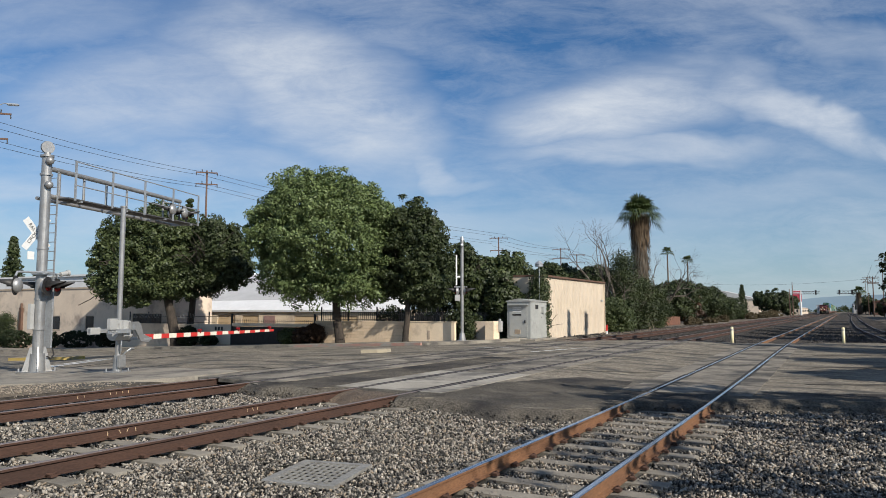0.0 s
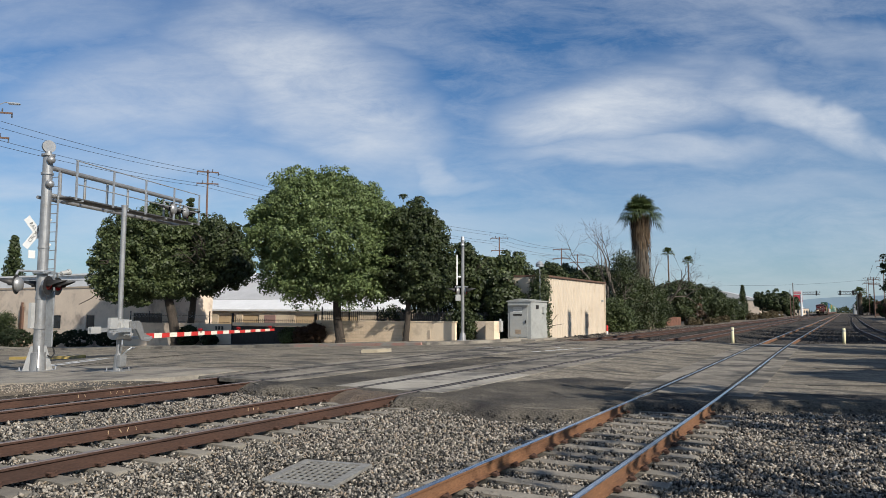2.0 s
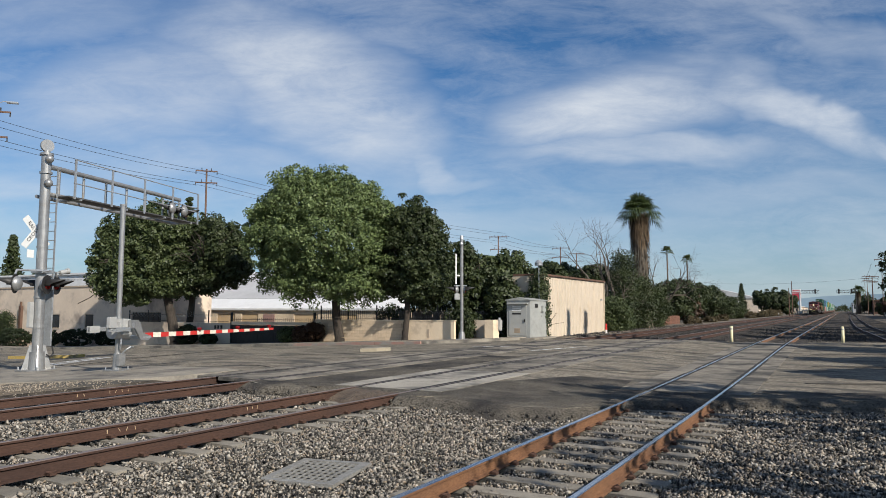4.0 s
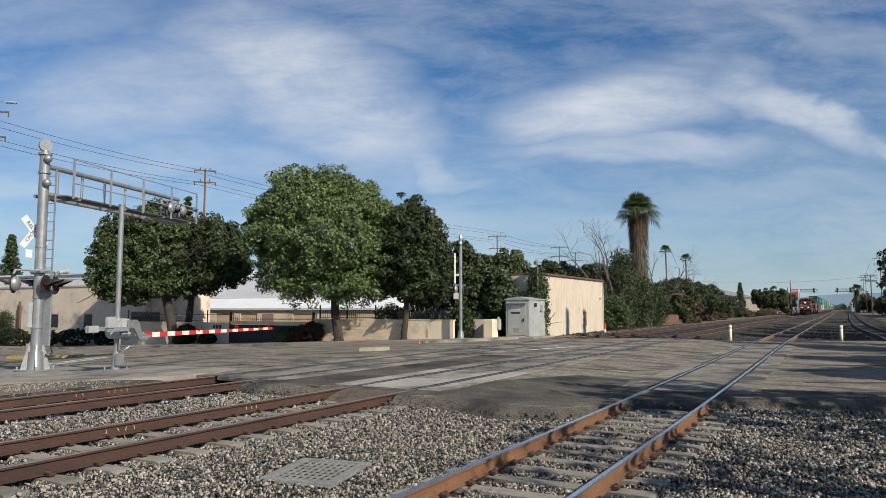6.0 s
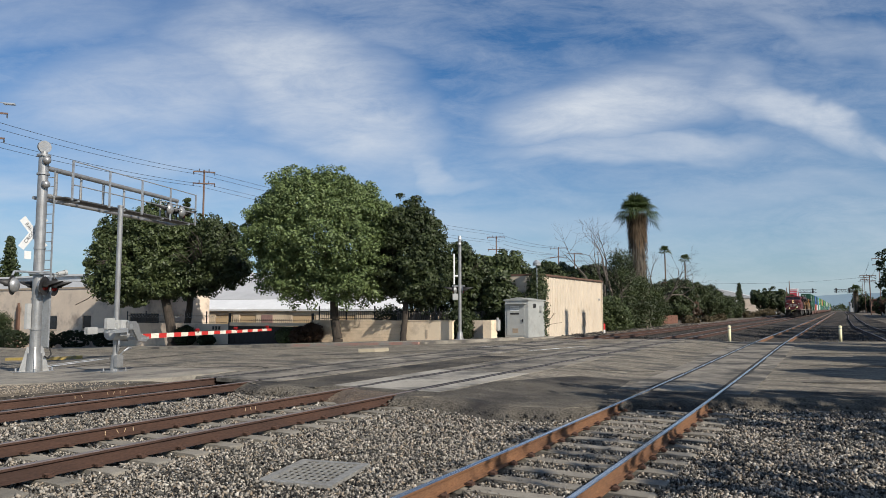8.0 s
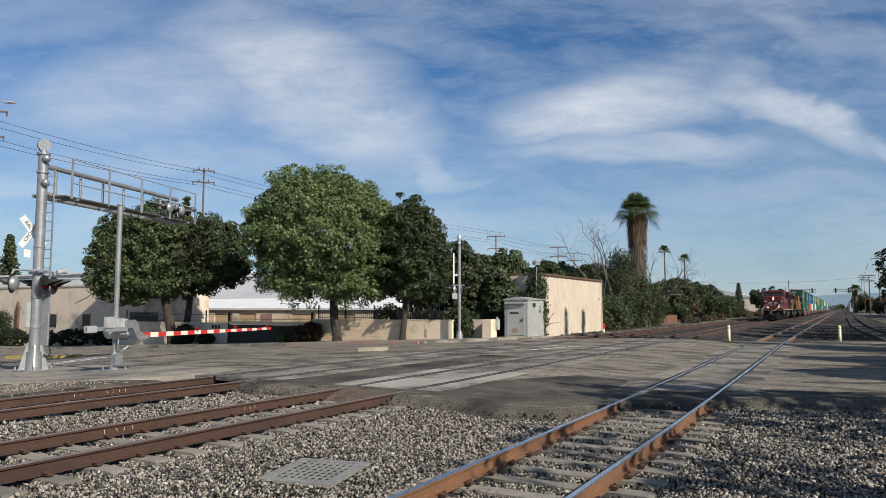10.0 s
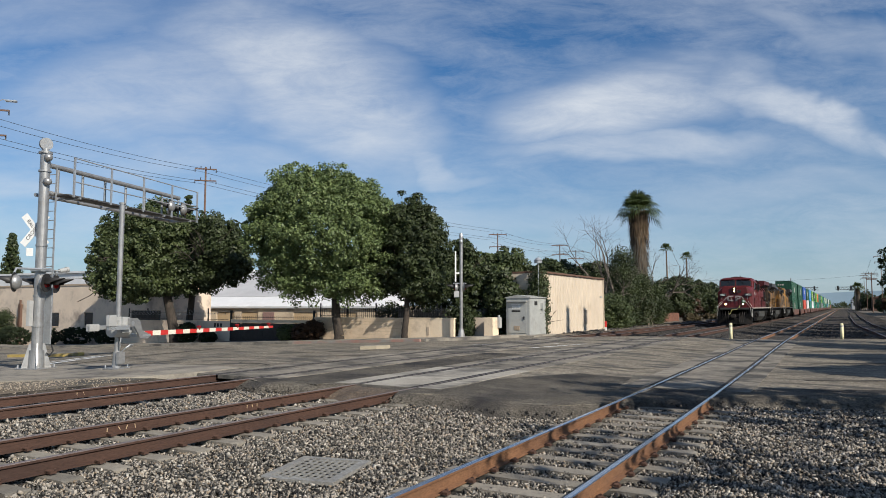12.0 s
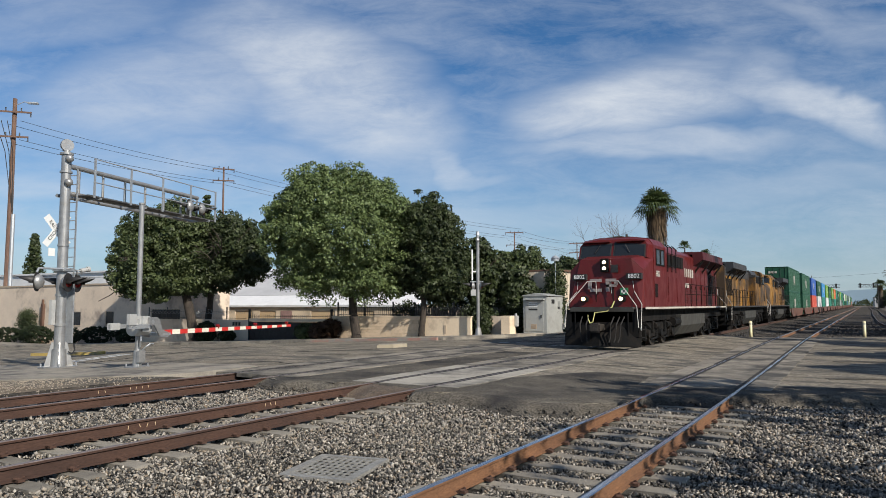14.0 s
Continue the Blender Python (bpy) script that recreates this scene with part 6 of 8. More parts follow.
def palm(x, y, foot, height, crown_r, seed, label, skirt=True, r0=0.45, fronds=46):
    t = thing("palm_tree", label, "palm tree", pose(x, y, foot), group="palm trees")
    rng = np.random.default_rng(seed)
    top = height - crown_r * 0.95
    bm = bmesh.new()
    n = 14 if skirt else 6
    for k in range(n):
        a, b = k / n, (k + 1) / n
        tube(bm, (0.05 * math.sin(3 * a), 0, top * a - 0.3), (0.05 * math.sin(3 * b), 0, top * b - 0.3 + 0.05), r0 * (1.15 - 0.35 * a), r0 * (1.08 - 0.35 * a), seg=12, caps=False)
    part("trunk", bm, M["palm_bark"], t)
    # fronds: a stalk and a fan of blades
    vs, fs, dvs, dfs = [], [], [], []

    def fan(vs, fs, way, ln, fold, blades, droop):
        w = Vector(way).normalized()
        side = w.cross(Vector((0, 0, 1)))
        side = side.normalized() if side.length > 0.01 else Vector((1, 0, 0))
        upv = side.cross(w)
        o = Vector((0, 0, top))
        tip = o + w * ln * 0.5
        a = len(vs)
        vs.extend([tuple(o + side * 0.04), tuple(o - side * 0.04), tuple(tip - side * 0.03), tuple(tip + side * 0.03)])
        fs.append((a, a + 1, a + 2, a + 3))
        for k in range(blades):
            ang = radians(-105 + 210 * k / (blades - 1))
            d = w * math.cos(ang) + side * math.sin(ang) + upv * fold * abs(math.sin(ang))
            bl = ln * 0.58 * (0.72 + 0.28 * math.cos(ang))
            mid = tip + d * bl * 0.6
            end = tip + d * bl + Vector((0, 0, -droop * bl))
            q = (side * math.cos(ang) - w * math.sin(ang)).normalized() * bl * 0.055
            a = len(vs)
            vs.extend([tuple(tip), tuple(mid + q), tuple(end), tuple(mid - q)])
            fs.append((a, a + 1, a + 2, a + 3))

    for k in range(fronds):
        f = (k + 0.5) / fronds
        el = radians(80 - 98 * f + rng.uniform(-8, 8))
        az = k * 2.4 + rng.uniform(-0.2, 0.2)
        fan(vs, fs, (math.cos(az) * math.cos(el), math.sin(az) * math.cos(el), math.sin(el)), crown_r * rng.uniform(0.85, 1.1), 0.25, 15, 0.22 + 0.35 * f)
    raw("crown", vs, fs, M["frond"], t, "fan of green fronds")
    if skirt:
        for k in range(900):
            f = rng.random()
            az, zz = rng.uniform(0, 6.28), top + 0.3 - f * 2.6
            rr = r0 * 0.8 + 0.10 + 0.30 * (1 - 0.6 * f) * rng.random()
            a = len(dvs)
            ln = rng.uniform(0.6, 1.4)
            d = Vector((math.cos(az), math.sin(az), 0))
            s = Vector((-math.sin(az), math.cos(az), 0)) * rng.uniform(0.015, 0.06)
            p = d * rr + Vector((0, 0, zz))
            e = d * (rr + rng.uniform(0.0, 0.3)) + Vector((0, 0, zz - ln))
            dvs.extend([tuple(p - s), tuple(p + s), tuple(e + s * 0.4), tuple(e - s * 0.4)])
            dfs.append((a, a + 1, a + 2, a + 3))
        raw("skirt", dvs, dfs, M["thatch"], t, "hanging skirt of dead brown fronds")
        # old frond stubs and dry twigs round the trunk, wider towards the ground
        ovs, ofs = [], []
        for k in range(1100):
            f = rng.random()
            az, zz = rng.uniform(0, 6.28), (top - 1.6) * (1 - f * 0.85)
            rr = r0 * (0.92 + 0.55 * f) + rng.uniform(-0.05, 0.14)
            d = Vector((math.cos(az), math.sin(az), 0))
            s = Vector((-math.sin(az), math.cos(az), 0)) * rng.uniform(0.012, 0.05)
            p = d * rr + Vector((0, 0, zz))
            e = d * (rr + rng.uniform(-0.03, 0.16)) + Vector((rng.uniform(-0.2, 0.2), rng.uniform(-0.2, 0.2), zz - rng.uniform(0.5, 1.3)))
            a = len(ovs)
            ovs.extend([tuple(p - s), tuple(p + s), tuple(e + s * 0.5), tuple(e - s * 0.5)])
            ofs.append((a, a + 1, a + 2, a + 3))
        raw("dead_fronds", ovs, ofs, M["dead_frond"], t, "grey matted dead fronds on the trunk")
    return t


def bare_tree(x, y, foot, height, seed, label, lean=(0, 0), r=0.16, depth=5):
    t = thing("bare_tree", label, "bare tree", pose(x, y, foot), group="bare trees")
    rng = np.random.default_rng(seed)
    bm = bmesh.new()
    tube(bm, (0, 0, -0.3), (lean[0] * 0.2, lean[1] * 0.2, height * 0.22), r, r * 0.85, seg=9, caps=False)
    part("trunk", bm, M["pale_bark"], t)
    for k in range(3):
        bm = bmesh.new()
        a = k * 2.1 + seed
        branch_tree(bm, (lean[0] * 0.2, lean[1] * 0.2, height * 0.2), (lean[0] * 0.3 + 0.45 * math.cos(a), lean[1] * 0.3 + 0.45 * math.sin(a), 1), height * 0.27, r * 0.6, depth, rng, 6, 0.42, 0.12)
        part("limb", bm, M["pale_bark"], t)
    return t


M["pale_bark"] = mat("pale_bark", (0.15, 0.125, 0.10), (0.085, 0.07, 0.056), 4, 0.9, bump=0.1)


def conifer(x, y, foot, h, r, seed, label):
    t = thing("conifer", label, "conifer", pose(x, y, foot), group="conifers")
    bm = bmesh.new()
    tube(bm, (0, 0, -0.5), (0, 0, h * 0.95), r * 0.09, 0.03, seg=8)
    part("trunk", bm, M["bark"], t)
    rng = np.random.default_rng(seed)
    pts = []
    for k in range(26):
        f = (k + 0.5) / 26
        for j in range(6):
            a = j * 1.05 + k * 0.7 + rng.uniform(-0.2, 0.2)
            ln = r * (1 - f) * rng.uniform(0.55, 1.0) + 0.12
            for q in (0.35, 0.7, 1.0):
                pts.append((ln * q * math.cos(a), ln * q * math.sin(a), h * (0.12 + 0.88 * f) - 0.25 * ln * q))
    leaf_cloud("crown", pts, np.full(len(pts), r * 0.13), 9, 0, r * 0.10, M["leaf_b"], t, seed)
    return t


def planting():
    tree(-27.4, 35.4, ground_z(-27.4) + 0.1, (-28.6, 35.2, 6.0), (5.4, 4.4, 4.4), M["leaf_a"], 3, "large round bright green street tree by the wall", 1150, 92, 0.115, 0.27, 0.62,
         lobes=((-28.20, 35.20, 6.30, 4.20, 4.20, 3.60), (-29.40, 34.20, 8.45, 2.30, 2.30, 2.20), (-27.60, 35.70, 8.55, 2.10, 2.10, 2.00), (-26.10, 36.90, 7.05, 1.90, 1.90, 2.00), (-30.70, 33.20, 6.60, 1.90, 1.90, 2.20), (-25.70, 37.20, 4.90, 1.90, 1.90, 2.20), (-29.90, 33.80, 4.20, 2.00, 2.00, 1.50), (-26.40, 35.40, 3.70, 2.20, 2.20, 1.60), (-30.90, 33.70, 7.95, 1.30, 1.30, 1.40), (-26.80, 37.00, 8.85, 0.90, 0.90, 1.10)))
    tree(-42.2, 35.3, ground_z(-42.2) + 0.1, (-45.6, 34.8, 5.6), (5.6, 4.4, 3.9), M["leaf_c"], 5, "broad dark green street tree casting shade on the wall", 900, 84, 0.145, 0.34, 0.66,
         lobes=((-44.3, 34.8, 5.9, 3.2, 3.2, 2.9), (-45.8, 33.0, 4.6, 2.0, 2.0, 2.1), (-45.4, 33.5, 7.2, 1.7, 1.7, 1.8), (-44.1, 35.1, 7.8, 1.5, 1.5, 1.9), (-43.5, 36.7, 7.0, 1.7, 1.7, 2.0), (-42.9, 35.7, 4.3, 2.1, 2.1, 1.7), (-44.0, 33.6, 3.9, 2.2, 2.2, 1.5)))
    tree(-43.0, 37.0, ground_z(-43.0), (-38.9, 35.6, 6.0), (2.6, 2.4, 2.5), M["leaf_b"], 7, "dark green tree behind the low wall", 420, 80, 0.145, 0.24, 0.62,
         lobes=((-39.81, 37.20, 5.77, 1.78, 1.78, 2.09), (-40.13, 36.78, 7.44, 1.04, 1.04, 1.25), (-39.19, 37.93, 5.04, 1.15, 1.15, 1.46), (-39.50, 37.62, 7.13, 0.73, 0.73, 0.94), (-40.86, 36.68, 4.31, 1.25, 1.25, 1.25)))
    tree(-22.9, 35.9, ground_z(-22.9) + 0.1, (-22.9, 37.1, 5.2), (2.5, 1.9, 3.35), M["leaf_b"], 9, "upright dark green street tree before the plain wall", 520, 84, 0.12, 0.17, 0.50,
         lobes=((-22.9, 37.0, 4.7, 2.3, 2.0, 2.6), (-23.3, 37.0, 6.9, 1.4, 1.4, 1.7), (-22.3, 37.0, 6.3, 1.2, 1.2, 1.6), (-22.0, 36.8, 3.4, 1.6, 1.6, 1.4)))
    tree(-21.4, 40.2, -0.3, (-21.3, 40.0, 3.9), (1.5, 1.5, 2.4), M["leaf_b"], 11, "narrow dark green tree behind the wall", 260, 56, 0.15, 0.13, 0.5)
    tree(-21.5, 45.6, -0.3, (-21.6, 45.8, 3.6), (2.4, 2.2, 2.7), M["leaf_c"], 13, "dark evergreen tree behind the hut", 380, 58, 0.16, 0.16, 0.55)
    tree(-18.5, 40.6, -0.2, (-18.6, 40.5, 2.2), (1.05, 0.8, 2.1), M["leaf_b"], 15, "bushy dark evergreen beside the warehouse", 260, 56, 0.15, 0.14, 0.5)
    tree(-20.2, 40.9, -0.2, (-20.2, 40.9, 2.3), (1.3, 1.0, 2.3), M["leaf_b"], 16, "bushy dark evergreen behind the hut", 260, 56, 0.15, 0.14, 0.5)
    tree(-27.0, 70.0, -0.8, (-26.6, 70.0, 4.6), (3.0, 2.6, 2.1), M["leaf_b"], 17, "dark tree behind the warehouse roof", 260, 56, 0.22, 0.2, 0.7)
    tree(-22.6, 68.0, -0.6, (-22.3, 70.0, 4.6), (1.9, 1.9, 2.2), M["leaf_b"], 19, "dark tree behind the warehouse", 190, 56, 0.22, 0.2, 0.7)
    # the palm and its thicket
    palm(-17.0, 69.0, -0.6, 13.8, 2.25, 21, "tall fan palm with a brown skirt of dead fronds", True, 0.72, 52)
    palm(-28.5, 136.0, -0.9, 14.8, 1.35, 23, "slender far fan palm", False, 0.15, 30)
    palm(-30.0, 163.7, -0.9, 15.2, 1.5, 25, "slender far fan palm", False, 0.16, 30)
    palm(6.6, 400.0, -0.3, 14.5, 3.6, 27, "far palm with a thick brown trunk", True, 0.9, 34)
    palm(-24.5, 96.0, -0.8, 7.6, 3.0, 29, "low feathery palm among the bushes", False, 0.3, 40)
    bare_tree(-16.9, 62.0, -0.5, 10.6, 31, "leafless dark-barked tree with many fine twigs", (-1.9, -0.4), 0.36, 5)
    bare_tree(-16.35, 58.0, -0.5, 7.0, 33, "leafless young tree with thin pale stems", (0.1, 0.1), 0.10, 5)
    bare_tree(-17.0, 74.0, -0.5, 9.0, 35, "leafless tree beside the palm", (1.3, 0.4), 0.30, 5)
    bare_tree(-16.6, 74.0, -0.5, 5.6, 37, "leafless young tree with thin pale stems", (0.0, 0.2), 0.10, 5)
    for i, (x, y, rx, ry, rz, m, lab) in enumerate((
            (-16.4, 56.5, 1.5, 1.5, 1.5, "leaf_c", "rounded green bush beside the warehouse"), (-16.8, 59.5, 1.4, 1.8, 1.3, "leaf_c", "rounded green bush beside the warehouse"),
            (-17.0, 67.0, 1.6, 1.5, 2.7, "leaf_b", "ivy mass climbing the palm trunk"), (-16.9, 62.4, 0.75, 0.75, 3.7, "leaf_b", "ivy climbing a bare trunk"),
            (-16.6, 71.5, 1.5, 2.2, 2.2, "leaf_b", "dark bush under the palm"), (-17.6, 75.5, 1.2, 1.6, 1.0, "leaf_c", "low green bush under the palm"),
            (-20.5, 75.0, 2.6, 2.6, 3.0, "leaf_b", "dark bush behind the palm"), (-22.0, 90.0, 2.6, 3.2, 2.5, "leaf_b", "overgrown bush behind the brown fence"))):
        shrub(x, y, ground_z(x) - 0.2, (rx, ry, rz), M[m], 50 + i, lab, twigs=260, per=64, leaf=0.105)
    for i, (x, y, z, rx, ry, rz, m, lab) in enumerate((
            (-21.5, 106, 2.9, 4.0, 4.5, 2.9, "leaf_b", "broad olive-green tree beside the tracks"), (-23.5, 117, 3.0, 4.2, 4.5, 3.1, "red_leaf", "broad tree with reddish foliage beside the tracks"),
            (-25.0, 132, 3.8, 4.6, 5.0, 4.0, "leaf_b", "dark rounded tree beside the tracks"), (-23.0, 142, 3.0, 4.0, 6.0, 3.2, "leaf_b", "broad olive-green tree beside the tracks"),
            (-21.5, 152, 1.9, 3.4, 5.0, 2.6, "leaf_b", "low light green tree beside the tracks"), (-21.0, 163, 1.6, 2.6, 5.0, 2.0, "leaf_b", "low bushy tree beside the tracks"),
            (-29.0, 175, 3.6, 4.5, 5.0, 4.2, "leaf_b", "dark tree behind the bushes"))):
        tree(x, y, -0.9, (x, y, z), (rx, ry, rz), M[m], 70 + i, lab, 300, 56, 0.21, 0.25, 0.85)
    tree(-21.0, 272, -1.0, (-21.2, 272, 4.8), (6.8, 6.0, 5.2), M["leaf_b"], 81, "large round dark tree by the line", 380, 40, 0.36, 0.4, 1.1)
    tree(-17.5, 292, -1.0, (-17.8, 292, 3.8), (3.4, 4.0, 4.4), M["leaf_b"], 82, "round dark tree by the line", 200, 36, 0.36, 0.4, 1.0)
    conifer(-29.5, 255, -1.0, 11.5, 3.0, 83, "pointed dark conifer among far roofs")
    conifer(-115.0, 64.0, -1.5, 15.0, 3.6, 84, "pointed dark conifer behind the hall")
    conifer(-112.0, 66.0, -1.5, 9.5, 2.4, 85, "pointed dark conifer behind the hall")
    conifer(-70.0, 60.0, -1.5, 17.2, 2.6, 86, "dark conifer top behind the street trees")
    conifer(-76.0, 61.0, -1.5, 16.4, 2.6, 87, "dark conifer top behind the street trees")
    # slender cypresses across the line, whose tops shade the warehouse
    for y in (38.2, 41.8):
        conifer(4.9, y, 0.0, 16.4, 1.7, int(y), "slender dark cypress across the tracks")
    # right of the line
    for i, (x, y, z, r, h, m) in enumerate(((9.4, 150, 8.2, 4.2, 6.6, "leaf_b"), (8.6, 118, 6.4, 2.3, 4.4, "leaf_b"), (10.6, 128, 5.0, 2.6, 4.0, "leaf_b"), (12.4, 150, 3.0, 2.8, 3.2, "dry"), (12.6, 172, 2.2, 2.6, 2.6, "red_leaf"), (12.4, 205, 2.4, 2.6, 2.8, "dry"),
                                            (12.6, 240, 2.2, 2.6, 2.8, "red_leaf"), (12.8, 300, 2.8, 3.0, 3.4, "leaf_b"), (11.0, 400, 4.0, 3.6, 4.4, "leaf_b"), (10.0, 450, 5, 5, 6, "leaf_b"), (11, 560, 6, 6, 7, "leaf_b"))):
        tree(x, y, -0.2, (x, y, z), (r, r * 1.2, h), M[m], 90 + i, "tree with dry brown foliage beyond the siding" if m in ("dry", "red_leaf") else "dark leafy tree beyond the siding", 190, 36, 0.28, 0.22, 0.8)
    # trees beside the street whose shade lies over the crossing
    for i, (x, y, z, r, h) in enumerate(((9.4, 11.7, 7.0, 2.9, 2.9), (9.0, 5.6, 6.6, 3.0, 2.4), (16.4, 15.6, 7.4, 2.4, 2.8), (17.7, 19.5, 7.0, 2.2, 3.2), (19.7, 27.0, 7.0, 2.2, 3.2), (8.3, 21.3, 3.6, 2.4, 2.4), (8.6, 27.3, 3.8, 2.6, 2.6), (8.5, 34.9, 4.0, 2.6, 2.8), (10.0, 40.1, 3.2, 2.6, 2.2), (11.0, 52.5, 7.0, 3.4, 5.4), (11.0, 60.5, 7.2, 3.4, 5.6), (11.2, 69.5, 7.4, 3.6, 5.8), (11.4, 79.5, 7.4, 3.8, 5.8), (11.6, 90.5, 7.4, 3.8, 5.8))):
        tree(x, y, 0.0, (x, y, z), (r, r, h), M["leaf_b"], 120 + i, "leafy street tree that shades the crossing", (14 if y < 6 else 62) if y < 14 else 240, 24 if y < 14 else 38, 0.24, 0.22, 0.75)
    # clipped hedges and bushes along the buildings
    for i, (x, y, rx, rz) in enumerate(((-69.0, 36.9, 2.4, 0.75), (-64.4, 36.9, 2.6, 0.85), (-59.6, 36.9, 2.0, 0.8), (-55.4, 36.9, 2.3, 0.75), (-51.4, 36.9, 1.3, 0.7), (-41.0, 35.9, 0.9, 0.75), (-38.8, 35.9, 0.6, 0.4))):
        shrub(x, y - 0.6, ground_z(x) + 0.1, (rx, 0.55, rz), M["hedge"], 140 + i, "dark clipped rounded hedge along the building", "hedge", "hedge", 240, 48, 0.075, True, "clipped hedges")
    for i, (x, rx, rz, m) in enumerate(((-31.9, 0.72, 0.52, "leaf_c"), (-30.75, 0.55, 0.54, "red_leaf"), (-29.7, 0.78, 0.66, "red_leaf"))):
        shrub(x, 35.7, ground_z(x) + 0.1, (rx, 0.5, rz), M[m], 150 + i, "reddish green bush at the driveway gate", twigs=110, per=40, leaf=0.085)
    shrub(-68.0, 37.4, ground_z(-68), (1.2, 0.4, 1.7), M["leaf_b"], 160, "green shrub against the beige wall")
    shrub(-19.3, 37.0, ground_z(-19.3), (0.35, 0.4, 0.9), M["leaf_b"], 161, "thin ivy on the wall end")
    shrub(-16.35, 41.0, -0.1, (0.26, 0.22, 2.15), M["leaf_b"], 162, "ivy climbing the warehouse corner", twigs=160, per=50, leaf=0.10)
    for i, (x, y, r) in enumerate(((-16.4, 92, 0.9), (-16.2, 104, 0.8), (-16.6, 118, 1.0), (-17.0, 160, 1.2), (-16.5, 180, 1.3), (-16.8, 200, 1.5), (-17.6, 215, 1.6), (-17.4, 235, 1.5))):
        shrub(x, y, -0.2, (r, r * 1.5, r * 0.7), M["dry"], 170 + i, "dry brown scrub beside the tracks", twigs=70, per=30, leaf=0.16, group="dry scrub")
    # dark thicket that closes the view behind the wall
    for i, (x, y, rx, rz) in enumerate(((-27.5, 41.5, 1.6, 1.3), (-24.0, 41.5, 1.8, 1.5), (-20.5, 38.6, 1.2, 1.2), (-18.6, 40.5, 0.9, 1.5))):
        shrub(x, y, -0.4, (rx, 0.9, rz), M["leaf_b"], 180 + i, "dark bush behind the block wall", twigs=120, per=40, leaf=0.12)


distance()
planting()


# ---- the train ----
def paint(name, c, rough=0.4, dirt=(0.06, 0.05, 0.045), share=0.35, gloss=0.4):
    return mat(name, c, tuple(v * 0.82 for v in c), 0.7, rough, 0.0, fine=0.10, bscale=25, stain=(dirt, 0.8, share), stretch=(1, 1, 0.6), gloss=gloss)


M["cp_red"] = paint("cp_red", (0.105, 0.0112, 0.0105), 0.42, (0.060, 0.012, 0.010), 0.12)
M["up_yellow"] = paint("up_yellow", (0.34, 0.165, 0.026), 0.5, (0.055, 0.036, 0.022), 0.75)
M["up_grey"] = paint("up_grey", (0.04, 0.041, 0.043), 0.55)
M["frame_black"] = paint("frame_black", (0.010, 0.010, 0.010), 0.75, (0.022, 0.018, 0.015), 0.4, 0.12)
M["tank_grey"] = paint("tank_grey", (0.060, 0.060, 0.056), 0.7, (0.042, 0.037, 0.032), 0.4, 0.15)
M["off_white"] = paint("off_white", (0.50, 0.47, 0.41), 0.5, (0.30, 0.26, 0.22), 0.4)
M["rail_white"] = mat("rail_white", (0.58, 0.56, 0.52), None, 4, 0.4)
M["hose"] = mat("hose", (0.62, 0.58, 0.22), None, 4, 0.6)
M["plate_green"] = mat("plate_green", (0.02, 0.16, 0.07), None, 4, 0.5)
M["lamp_glow"] = glow("lamp_glow", (1.0, 0.74, 0.36), 6.0)
M["wheel_steel"] = mat("wheel_steel", (0.05, 0.042, 0.036), (0.03, 0.026, 0.022), 6, 0.7, 0.3)
M["cab_glass"] = mat("cab_glass", (0.012, 0.015, 0.018), (0.02, 0.024, 0.028), 1, 0.06, 0.0, fine=0.02)
FLIP = Matrix(((1, 0, 0, 0), (0, 0, 1, 0), (0, 1, 0, 0), (0, 0, 0, 1)))     # outline x, y -> world x, z; drawn along y


def quad_solid(bm, lo, hi):
    """A solid between two outlines with as many corners each."""
    a, b = [bm.verts.new(v) for v in lo], [bm.verts.new(v) for v in hi]
    k = len(lo)
    fs = [bm.faces.new(a[::-1]), bm.faces.new(b)]
    for i in range(k):
        fs.append(bm.faces.new((a[i], a[(i + 1) % k], b[(i + 1) % k], b[i])))
    bmesh.ops.recalc_face_normals(bm, faces=fs)


